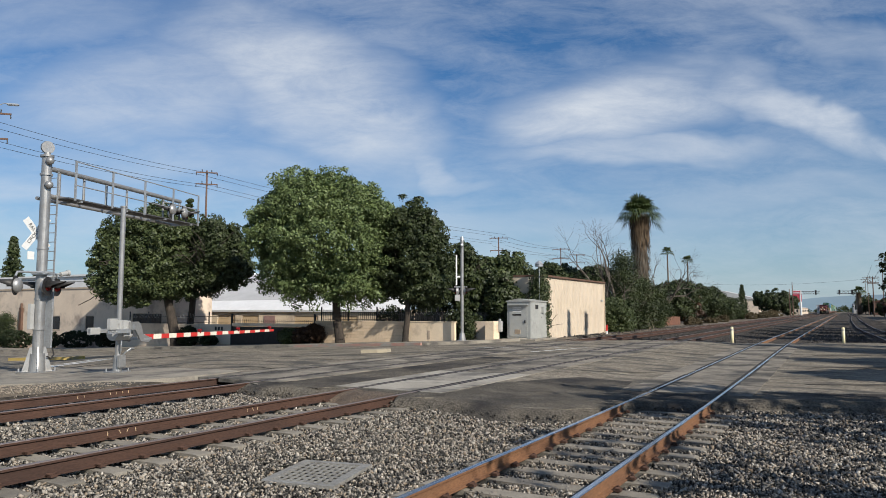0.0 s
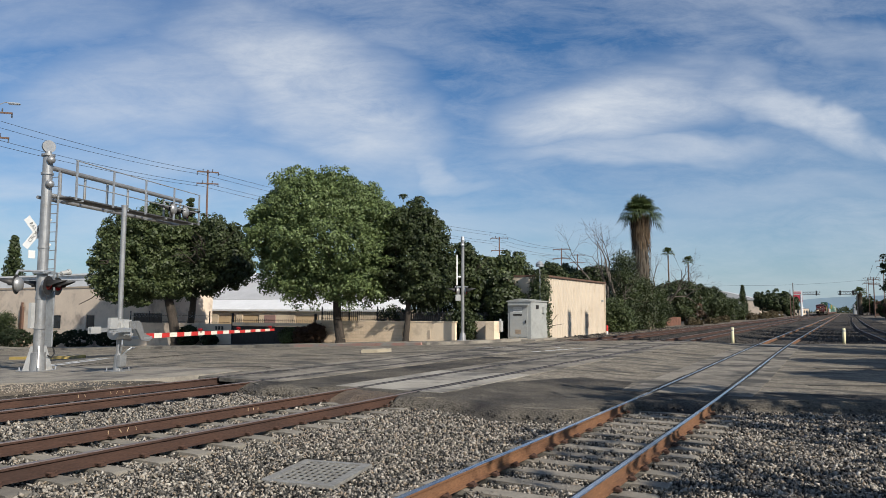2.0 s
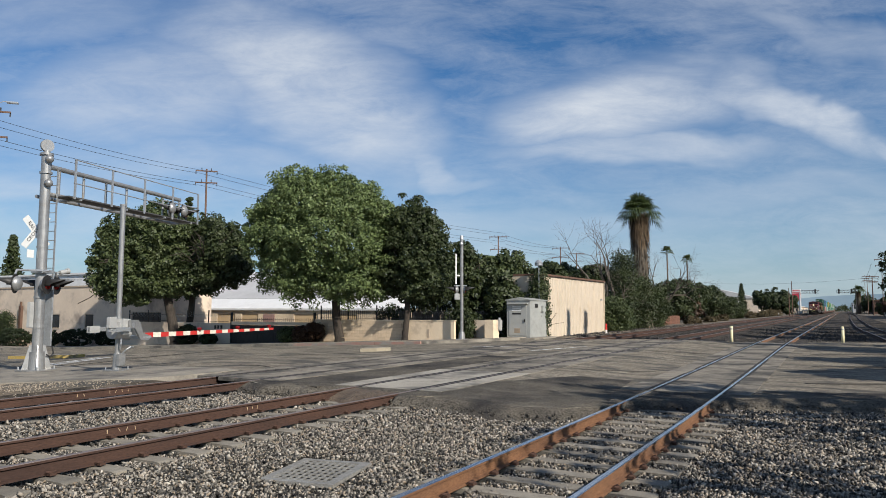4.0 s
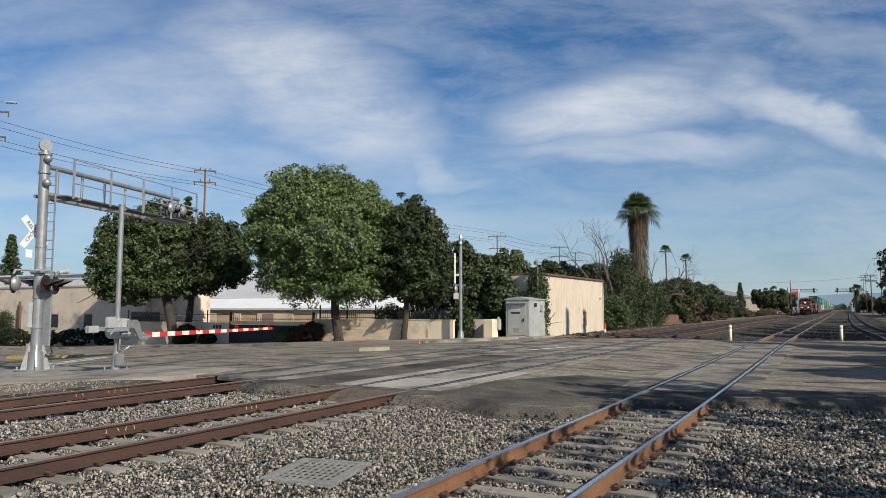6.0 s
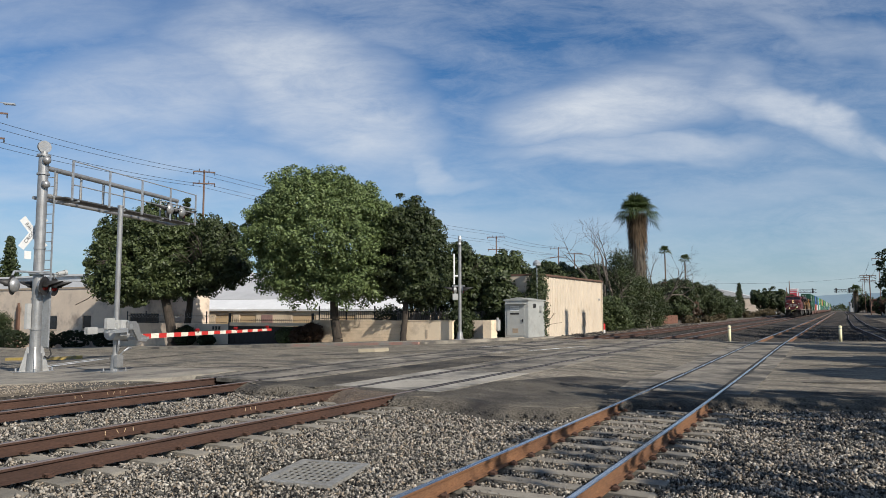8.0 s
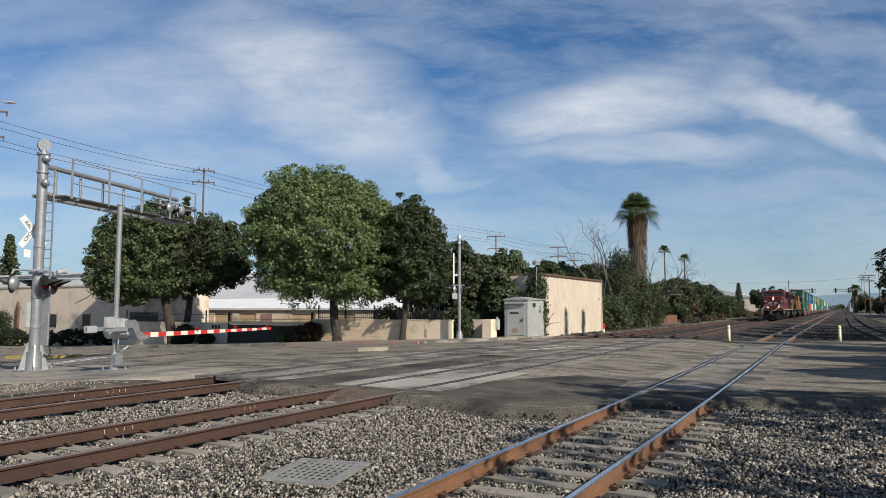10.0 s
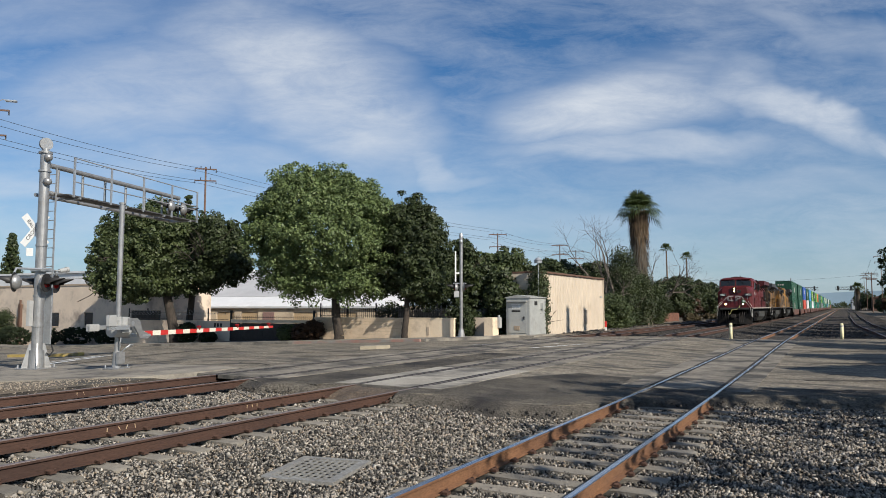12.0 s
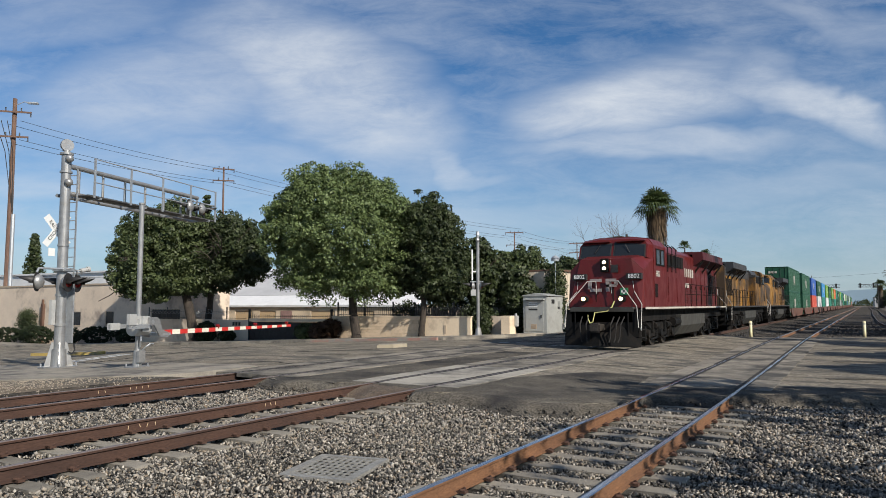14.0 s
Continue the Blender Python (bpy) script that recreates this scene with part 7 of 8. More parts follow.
def truck(parent, yc, axles=3, gap=2.0, r=0.53):
    bm = bmesh.new()
    ln = gap * (axles - 1) + 1.3
    for s in (-1, 1):
        x0, x1 = (0.98, 1.14) if s > 0 else (-1.14, -0.98)
        box(bm, x0, x1, yc - ln / 2, yc + ln / 2, 0.62, 0.98, bevel=0.04)
        if axles > 2:
            for k in range(axles - 1):
                y = yc + (k - (axles - 2) / 2) * gap
                prism(bm, [(y - 0.62, 0.66), (y - 0.40, 0.40), (y + 0.40, 0.40), (y + 0.62, 0.66)], x0 + 0.02, x1 - 0.02, SIDE)
                box(bm, x0 - 0.01, x1 + 0.06, y - 0.16, y + 0.16, 0.56, 1.12, bevel=0.03)
                tube(bm, (s * 1.18, y - 0.5, 0.30), (s * 1.18, y + 0.5, 0.36), 0.035, seg=8)
            for q in (-1, 1):
                y = yc + q * (gap + 0.42)
                box(bm, x0 + 0.02, x1 + 0.10, y - 0.09, y + 0.09, 0.28, 0.86, bevel=0.02)
                tube(bm, (s * 1.22, y, 1.0), (s * 1.22, y - q * 0.9, 0.72), 0.04, seg=8)
        for k in range(axles):
            y = yc + (k - (axles - 1) / 2) * gap
            box(bm, x0 - 0.05, x1 + 0.05, y - 0.26, y + 0.26, 0.32, 0.78, bevel=0.04)
            tube(bm, (s * 1.10, y, 0.53), (s * 1.28, y, 0.53), 0.17, seg=14)
            for q in (-0.38, 0.38):
                for z in (0.42, 0.50, 0.58, 0.66):
                    tube(bm, (s * 1.10, y + q, z), (s * 1.10, y + q, z + 0.05), 0.09, 0.09, seg=10)
        for q in (-0.5, 0.5):
            tube(bm, (s * 1.2, yc + q * gap, 0.85), (s * 1.2, yc + q * gap + 0.55, 0.85), 0.12, seg=12)
    t = part("truck", bm, M["frame_black"], parent, "black truck frame")
    for k in range(axles):
        y = yc + (k - (axles - 1) / 2) * gap
        for s in (-1, 1):
            bm = bmesh.new()
            tube(bm, (s * 0.70, y, r), (s * 0.84, y, r), r, seg=28)
            tube(bm, (s * 0.66, y, r), (s * 0.70, y, r), r + 0.028, seg=28)
            part("wheel", bm, M["wheel_steel"], t)
        bm = bmesh.new()
        tube(bm, (-0.7, y, r), (0.7, y, r), 0.09, seg=10)
        part("axle", bm, M["wheel_steel"], t)


def locomotive(label, body, roof, stripe, lead, turned):
    """Nose towards -y. Its coupler face stands at y = 0, its length is LOCO; a turned one leads with its long hood."""
    L = thing("locomotive", label, "locomotive", group="locomotives")
    m = (Matrix.Translation((0, LOCO, 0)) @ Matrix.Rotation(math.pi, 4, "Z")) if turned else Matrix.Identity(4)

    def P(name, bm, mt, lab="", parent=None, smooth=False):
        for v in bm.verts:
            if v.co.z > 3.5:
                v.co.z = 3.5 + (v.co.z - 3.5) * 0.84
        bmesh.ops.transform(bm, matrix=m, verts=bm.verts[:])
        return part(name, bm, mt, parent or L, lab, smooth)

    B = bmesh.new
    # frame, sill stripe, fuel tank
    bm = B()
    box(bm, -1.2, 1.2, 0.9, LOCO - 0.6, 1.05, 1.55)
    box(bm, -1.54, 1.54, 1.6, LOCO - 1.5, 1.50, 1.60)
    P("frame", bm, M["frame_black"], "black underframe")
    for s in (-1, 1):
        bm = B()
        box(bm, s * 1.53, s * 1.56, 1.5, LOCO - 1.5, 1.54, 1.62)
        P("sill_stripe", bm, stripe)
    bm = B()
    prism(bm, [(-1.42, 1.25), (-1.42, 0.75), (-1.1, 0.32), (1.1, 0.32), (1.42, 0.75), (1.42, 1.25)], 8.0, 13.6, FLIP)
    P("fuel_tank", bm, M["tank_grey"], "dusty grey fuel tank")
    bm = B()
    for s in (-1, 1):
        tube(bm, (s * 1.25, 6.9, 0.95), (s * 1.25, 8.0, 0.95), 0.2, seg=14)
        tube(bm, (s * 1.25, 13.7, 1.05), (s * 1.25, 14.6, 1.05), 0.16, seg=14)
    P("air_reservoir", bm, M["frame_black"])
    # cab and nose, widened
    bm = B()
    quad_solid(bm, [(-1.44, 1.34, 1.6), (1.44, 1.34, 1.6), (1.52, 1.46, 1.6), (1.50, 3.0, 1.6), (-1.50, 3.0, 1.6), (-1.52, 1.46, 1.6)],
               [(-1.02, 1.52, 3.50), (1.02, 1.52, 3.50), (1.47, 1.60, 3.06), (1.50, 3.0, 3.40), (-1.50, 3.0, 3.40), (-1.47, 1.60, 3.06)])
    quad_solid(bm, [(-1.02, 1.52, 3.50), (1.02, 1.52, 3.50), (1.47, 1.60, 3.06), (1.50, 3.0, 3.40), (-1.50, 3.0, 3.40), (-1.47, 1.60, 3.06)],
               [(-1.0, 2.45, 3.72), (1.0, 2.45, 3.72), (1.30, 2.5, 3.66), (1.50, 3.0, 3.60), (-1.50, 3.0, 3.60), (-1.30, 2.5, 3.66)])
    P("nose", bm, body, "short wide nose")
    bm = B()
    out = [(-1.52, 1.6), (-1.52, 4.22), (-1.34, 4.54), (-0.7, 4.66), (0.7, 4.66), (1.34, 4.54), (1.52, 4.22), (1.52, 1.6)]
    bot = [(x, 2.98, z) for x, z in out]
    top = [(x, 5.0, z) for x, z in out]
    quad_solid(bm, bot, top)
    # slanted front of the cab over the nose
    quad_solid(bm, [(-1.50, 2.98, 3.5), (1.50, 2.98, 3.5), (1.50, 2.98, 4.22), (1.32, 2.98, 4.52), (0.7, 2.98, 4.64), (-0.7, 2.98, 4.64), (-1.32, 2.98, 4.52), (-1.50, 2.98, 4.22)],
               [(-1.40, 2.38, 3.6), (1.40, 2.38, 3.6), (1.40, 2.587, 4.22), (1.24, 2.663, 4.45), (0.64, 2.693, 4.54), (-0.64, 2.693, 4.54), (-1.24, 2.663, 4.45), (-1.40, 2.587, 4.22)])
    cab = P("cab", bm, body, "crew cab")
    # windscreens
    for s in (-1, 1):
        for grow, y, mt, nm in ((0.05, -0.012, M["black"], "gasket"), (0.0, -0.02, M["cab_glass"], "windscreen")):
            bm = B()
            xa, xb = s * 0.09, s * 1.30
            a = [(xa - s * grow, 3.70 - grow), (xb + s * grow, 3.66 - grow), (xb - s * 0.02 + s * grow, 4.20 + grow), (xa - s * grow, 4.30 + grow)]
            q = [bm.verts.new((x, 2.38 + (z - 3.6) * 0.333 + y, z)) for x, z in a] + [bm.verts.new((x, 2.46 + (z - 3.6) * 0.333, z)) for x, z in a]
            for f in ((0, 1, 2, 3), (7, 6, 5, 4), (0, 4, 5, 1), (1, 5, 6, 2), (2, 6, 7, 3), (3, 7, 4, 0)):
                bm.faces.new([q[i] for i in f])
            bmesh.ops.recalc_face_normals(bm, faces=bm.faces[:])
            P(nm, bm, mt, "dark tinted windscreen" if nm == "windscreen" else "", cab)
        bm = B()
        tube(bm, (s * 0.5, 2.52, 4.28), (s * 0.72, 2.42, 3.86), 0.015, seg=6)
        P("wiper", bm, M["black"], "", cab)
        for ya, yb in ((3.35, 3.95), (4.1, 4.6)):
            bm = B()
            box(bm, s * 1.50, s * 1.535, ya, yb, 3.35, 4.02, bevel=0.006)
            P("side_window", bm, M["cab_glass"], "dark side window", cab)
            bm = B()
            for b4 in ((ya - 0.05, ya, 3.3, 4.07), (yb, yb + 0.05, 3.3, 4.07), (ya, yb, 3.3, 3.35), (ya, yb, 4.02, 4.07)):
                box(bm, s * 1.50, s * 1.55, *b4)
            P("window_frame", bm, M["frame_black"], "", cab)
        bm = B()
        box(bm, s * 1.5, s * 1.53, 3.1, 3.5, 2.0, 2.55)
        P("door_panel", bm, M["frame_black"], "", cab)
    bm = B()
    box(bm, -0.5, 0.5, 3.3, 4.6, 4.64, 4.72, bevel=0.03)
    tube(bm, (0.3, 3.5, 4.72), (0.3, 3.5, 4.86), 0.05, seg=8)
    box(bm, -0.3, 0.1, 3.5, 3.9, 4.72, 4.78)
    P("roof_gear", bm, roof if turned else M["tank_grey"], "roof air conditioner and antenna", cab)
    # hood, equipment cabinet, radiator
    bm = B()
    box(bm, -1.52, 1.52, 5.0, 8.6, 1.6, 4.02, bevel=0.03)
    prism(bm, [(-1.3, 4.0), (-1.05, 4.48), (1.05, 4.48), (1.3, 4.0)], 5.0, 8.6, FLIP)
    P("equipment_cabinet", bm, body)
    for s in (-1, 1):
        for k in range(5):
            bm = B()
            box(bm, s * 1.51, s * 1.545, 5.2 + 0.62 * k, 5.72 + 0.62 * k, 3.35, 3.92)
            P("grille", bm, M["frame_black"])
        for k in range(2):
            bm = B()
            box(bm, s * 1.515, s * 1.54, 5.3 + 1.6 * k, 6.6 + 1.6 * k, 1.8, 2.9, bevel=0.006)
            P("access_door", bm, body)
    bm = B()
    prism(bm, [(-1.05, 1.6), (-1.05, 4.25), (-0.75, 4.52), (0.75, 4.52), (1.05, 4.25), (1.05, 1.6)], 8.6, LOCO - 1.5, FLIP)
    P("hood", bm, body, "long narrow engine hood")
    bm = B()
    box(bm, -0.6, 0.6, 9.6, 11.4, 4.5, 4.72, bevel=0.05)
    box(bm, -0.45, 0.45, 12.2, 13.8, 4.5, 4.64, bevel=0.04)
    P("exhaust", bm, roof)
    bm = B()
    for s in (-1, 1):
        quad_solid(bm, [(s * 1.0, 13.0, 3.72), (s * 1.0, 19.0, 3.72), (s * 1.0, 19.0, 4.66), (s * 1.0, 13.0, 4.66)],
                   [(s * 1.54, 13.0, 4.16), (s * 1.54, 19.0, 4.16), (s * 1.52, 19.0, 4.64), (s * 1.52, 13.0, 4.64)])
    box(bm, -1.0, 1.0, 13.0, 19.0, 4.5, 4.66)
    P("radiator", bm, roof if turned or not lead else M["cp_dark"], "overhanging radiator section")
    for s in (-1, 1):
        for k in range(9):
            bm = B()
            y = 8.9 + 1.15 * k
            if y + 1.0 > LOCO - 1.6:
                break
            box(bm, s * 1.05, s * 1.075, y, y + 1.05, 1.75, 3.5, bevel=0.005)
            d = P("hood_door", bm, body)
            bm = B()
            box(bm, s * 1.07, s * 1.10, y + 0.85, y + 0.93, 2.5, 2.66)
            P("latch", bm, M["frame_black"], "", d)
        bm = B()
        for k in range(6):
            box(bm, s * 1.05, s * 1.09, LOCO - 4.2 + 0.4 * k, LOCO - 3.92 + 0.4 * k, 2.3, 3.4)
        P("louvre", bm, M["frame_black"])
    # grey roof along the hood of the yellow ones
    if not lead:
        bm = B()
        prism(bm, [(-1.07, 3.62), (-1.07, 4.26), (-0.76, 4.54), (0.76, 4.54), (1.07, 4.26), (1.07, 3.62)], 8.62, LOCO - 1.6, FLIP)
        prism(bm, [(-1.54, 3.85), (-1.54, 4.05), (-1.3, 4.06), (-1.06, 4.50), (1.06, 4.50), (1.3, 4.06), (1.54, 4.05), (1.54, 3.85)], 5.0, 8.62, FLIP)
        P("hood_top", bm, roof, "dark grey top of the hood")
    # struts under the radiator's wings
    for s in (-1, 1):
        for k in range(4):
            bm = B()
            quad_solid(bm, [(s * 1.04, 13.2 + 1.8 * k, 3.30), (s * 1.04, 13.27 + 1.8 * k, 3.30), (s * 1.04, 13.27 + 1.8 * k, 3.46), (s * 1.04, 13.2 + 1.8 * k, 3.46)],
                       [(s * 1.50, 13.2 + 1.8 * k, 4.02), (s * 1.50, 13.27 + 1.8 * k, 4.02), (s * 1.50, 13.27 + 1.8 * k, 4.13), (s * 1.50, 13.2 + 1.8 * k, 4.13)])
            P("wing_strut", bm, M["frame_black"])
        # ladder rails and dark intake bars behind the cab
        for k in range(3):
            bm = B()
            pipe(bm, [(s * 1.58, 5.05 + 0.75 * k, 3.1), (s * 1.60, 5.05 + 0.75 * k, 4.25), (s * 1.42, 5.05 + 0.75 * k, 4.45)], 0.022, 6)
            P("roof_ladder", bm, M["frame_black"])
        for z in (3.35, 3.95):
            bm = B()
            tube(bm, (s * 1.585, 5.0, z), (s * 1.585, 6.7, z), 0.018, seg=6)
            P("roof_ladder", bm, M["frame_black"])
    # visor over the windscreens, seams of the nose
    bm = B()
    for s in (-1, 1):
        box(bm, *sorted((s * 0.12, s * 1.3)), 2.50, 2.72, 4.40, 4.44)
    P("sun_visor", bm, body, "", cab)
    if lead:
        for x in (-0.34, 0.34):
            bm = B()
            box(bm, x - 0.012, x + 0.012, 1.36, 1.39, 1.65, 2.75)
            P("nose_seam", bm, M["frame_black"])
        for k in range(10):
            bm = B()
            tube(bm, (0.24, 1.44, 3.0 + 0.055 * k), (0.24, 1.46, 3.0 + 0.055 * k), 0.014, seg=6)
            P("rivet", bm, M["off_white"])
        bm = B()
        box(bm, -1.25, 1.25, 0.84, 0.90, 1.44, 1.58, bevel=0.01)
        P("step_edge", bm, M["tank_grey"], "worn grey edge of the front step")
    # handrails
    for s in (-1, 1):
        for k in range(9):
            y = 8.7 + k * (LOCO - 10.6) / 8
            bm = B()
            tube(bm, (s * 1.49, y, 1.6), (s * 1.49, y, 2.68), 0.022, seg=6)
            P("stanchion", bm, M["frame_black"])
        for z in (2.68, 2.2):
            bm = B()
            tube(bm, (s * 1.49, 8.7, z), (s * 1.49, LOCO - 1.9, z), 0.02, seg=6)
            P("handrail", bm, M["frame_black"])
        for ya, yb in ((1.42, 0.86), (LOCO - 1.55, LOCO - 0.75)):
            bm = B()
            pipe(bm, [(s * 1.10, ya, 2.62), (s * 1.13, ya, 2.25), (s * 1.50, (ya + yb) / 2, 1.72), (s * 1.52, yb, 0.75)], 0.014)
            P("grab_rail", bm, M["rail_white"], "white grab rail")
            bm = B()
            for k in range(4):
                box(bm, s * 1.05, s * 1.50, min(ya, yb) + 0.08, max(ya, yb) + 0.1, 0.45 + 0.3 * k, 0.49 + 0.3 * k)
            box(bm, s * 1.02, s * 1.06, min(ya, yb), max(ya, yb) + 0.1, 0.42, 1.55)
            P("steps", bm, M["frame_black"])
    for s in (-1, 1):
        bm = B()
        pipe(bm, [(s * 0.30, 1.30, 2.15), (s * 0.30, 1.22, 2.62), (s * 0.62, 1.15, 2.62), (s * 1.38, 0.86, 1.66), (s * 1.44, 0.82, 0.85)], 0.014)
        P("front_rail", bm, M["rail_white"], "white front rail")
    # front: plow, coupler, hoses
    for y0, sg in ((0.55, 1), (LOCO - 0.55, -1)):
        bm = B()
        n = 9
        for k in range(n - 1):
            x0, x1 = -1.5 + 3.0 * k / (n - 1), -1.5 + 3.0 * (k + 1) / (n - 1)
            f0, f1 = y0 + sg * 0.32 * abs(x0) / 1.5, y0 + sg * 0.32 * abs(x1) / 1.5
            zt = 0.92 if abs(x0 + x1) > 1.0 else 0.66
            quad_solid(bm, [(x0, f0, 0.14), (x1, f1, 0.14), (x1, f1 + sg * 0.05, 0.14), (x0, f0 + sg * 0.05, 0.14)],
                       [(x0, f0 + sg * 0.18, zt), (x1, f1 + sg * 0.18, zt), (x1, f1 + sg * 0.23, zt), (x0, f0 + sg * 0.23, zt)])
        bmesh.ops.remove_doubles(bm, verts=bm.verts[:], dist=0.002)
        P("plow", bm, M["frame_black"], "black snow plow pilot")
        bm = B()
        ya, yb = sorted((y0 + sg * 0.35, y0 + sg * 0.6))
        box(bm, -1.45, 1.45, ya, yb, 0.5, 1.52)
        P("end_plate", bm, M["frame_black"])
        bm = B()
        box(bm, -0.13, 0.13, y0 - sg * 0.25, y0 + sg * 0.5, 0.72, 0.98, bevel=0.03)
        box(bm, -0.22, 0.2, y0 - sg * 0.52, y0 - sg * 0.2, 0.68, 1.02, bevel=0.06)
        P("coupler", bm, M["wheel_steel"])
        for x in (-0.75, -0.5, 0.5, 0.72, 0.9):
            bm = B()
            pipe(bm, [(x, y0 + sg * 0.32, 1.25), (x * 0.96, y0 - sg * 0.05, 0.95), (x * 0.9, y0 - sg * 0.06, 0.45), (x * 0.84, y0 - sg * 0.12, 0.30)], 0.026, 7)
            P("air_hose", bm, M["gap_hose_black"])
    bm = B()
    box(bm, -1.2, 1.2, 0.9, 1.45, 1.48, 1.62)
    P("front_step", bm, M["tank_grey"] if lead else M["frame_black"])
    # lights
    lit = M["lamp_glow"] if lead else M["sign_white"]
    bm = B()
    box(bm, -0.16, 0.16, 1.34, 1.62, 2.98, 3.52, bevel=0.03)
    hb = P("headlight_box", bm, M["frame_black"])
    for z in (3.37, 3.13):
        bm = B()
        tube(bm, (0, 1.33, z), (0, 1.36, z), 0.070, seg=18)
        P("headlight", bm, lit, "round bright headlight", hb)
    for x in (-0.74, 0.74):
        bm = B()
        tube(bm, (x, 1.0, 1.93), (x, 1.3, 1.93), 0.125, seg=18)
        dl = P("ditch_light_case", bm, M["frame_black"])
        bm = B()
        tube(bm, (x, 0.985, 1.93), (x, 1.0, 1.93), 0.078, seg=18)
        P("ditch_light", bm, lit, "round bright ditch light", dl)
    if lead:
        tilt = Matrix.Rotation(radians(-6), 4, "X")
        for x in (-1.0, 1.17):
            bm = B()
            box(bm, x - 0.29, x + 0.29, 1.30, 1.50, 2.68, 2.92, bevel=0.01)
            nb = P("number_board", bm, M["black"], "black number board with white digits")
            lettering("8802", 0.225, Matrix.Translation((x, 1.29, 2.80)), M["sign_white"], nb, "digits", 0.003)
        bm = B()
        box(bm, 0.62, 0.92, 1.33, 1.40, 2.08, 2.36)
        gp = P("green_plate", bm, M["plate_green"], "green plate with a white cross")
        bm = B()
        box(bm, 0.73, 0.81, 1.32, 1.335, 2.12, 2.32)
        box(bm, 0.67, 0.87, 1.32, 1.335, 2.18, 2.26)
        P("cross", bm, M["sign_white"], "", gp)
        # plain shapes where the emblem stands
        bm = B()
        for b4 in ((-0.58, -0.10, 2.60, 2.72), (-0.66, -0.50, 2.32, 2.64), (-0.58, -0.10, 2.22, 2.34), (0.06, 0.48, 2.61, 2.72), (0.40, 0.54, 2.46, 2.64), (0.06, 0.48, 2.40, 2.50), (0.06, 0.20, 2.22, 2.62)):
            box(bm, b4[0], b4[1], 1.325, 1.345, b4[2], b4[3])
        P("emblem", bm, M["emblem"], "worn grey emblem on the nose")
        lettering("8802", 0.34, m @ Matrix.Translation((1.535, 3.55, 2.95)) @ Matrix.Rotation(radians(90), 4, "Z"), M["off_white"], L, "digits", 0.003)
        bars = [(9.0 + 0.48 * k, 9.34 + 0.48 * k, 3.08, 3.5) for k in range(8)] + [(9.3 + 0.34 * k, 9.54 + 0.34 * k, 2.55, 2.78) for k in range(7)]
        for ya, yb, z0, z1 in bars:
            bm = B()
            box(bm, 1.075, 1.085, ya, yb, z0, z1)
            P("side_emblem_bar", bm, M["off_white"], "off-white bars of the side emblem")
        bm = B()
        pipe(bm, [(-0.55, 1.0, 1.50), (-0.52, 0.86, 1.20), (-0.42, 0.80, 1.0), (-0.32, 0.82, 1.05), (-0.24, 0.84, 1.40), (-0.05, 0.84, 1.42), (0.25, 0.84, 1.46), (0.42, 0.9, 1.62), (0.5, 0.98, 1.85)], 0.02, 8)
        P("yellow_hose", bm, M["hose"], "sagging yellow hose")
        bm = B()
        box(bm, 0.26, 0.56, 1.33, 1.36, 2.95, 3.26, bevel=0.01)
        P("nose_window", bm, M["black"])
    truck(L, 5.0 if not turned else LOCO - 5.0)
    truck(L, LOCO - 5.0 if not turned else 5.0)
    return L


M["cp_dark"] = paint("cp_dark", (0.075, 0.011, 0.012), 0.5)
M["emblem"] = paint("emblem", (0.30, 0.26, 0.25), 0.5)
LOCO = 21.0
HUES = dict(green=(0.014, 0.075, 0.040), blue=(0.03, 0.10, 0.36), red=(0.50, 0.08, 0.05), lime=(0.16, 0.33, 0.06), white=(0.62, 0.63, 0.62), sky=(0.05, 0.25, 0.50), teal=(0.03, 0.20, 0.14), orange=(0.55, 0.16, 0.05), grey=(0.30, 0.32, 0.33))
for _k, _c in HUES.items():
    M["box_" + _k] = paint("box_" + _k, _c, 0.5, tuple(v * 0.5 + 0.03 for v in _c), 0.3)
BOXES = {}


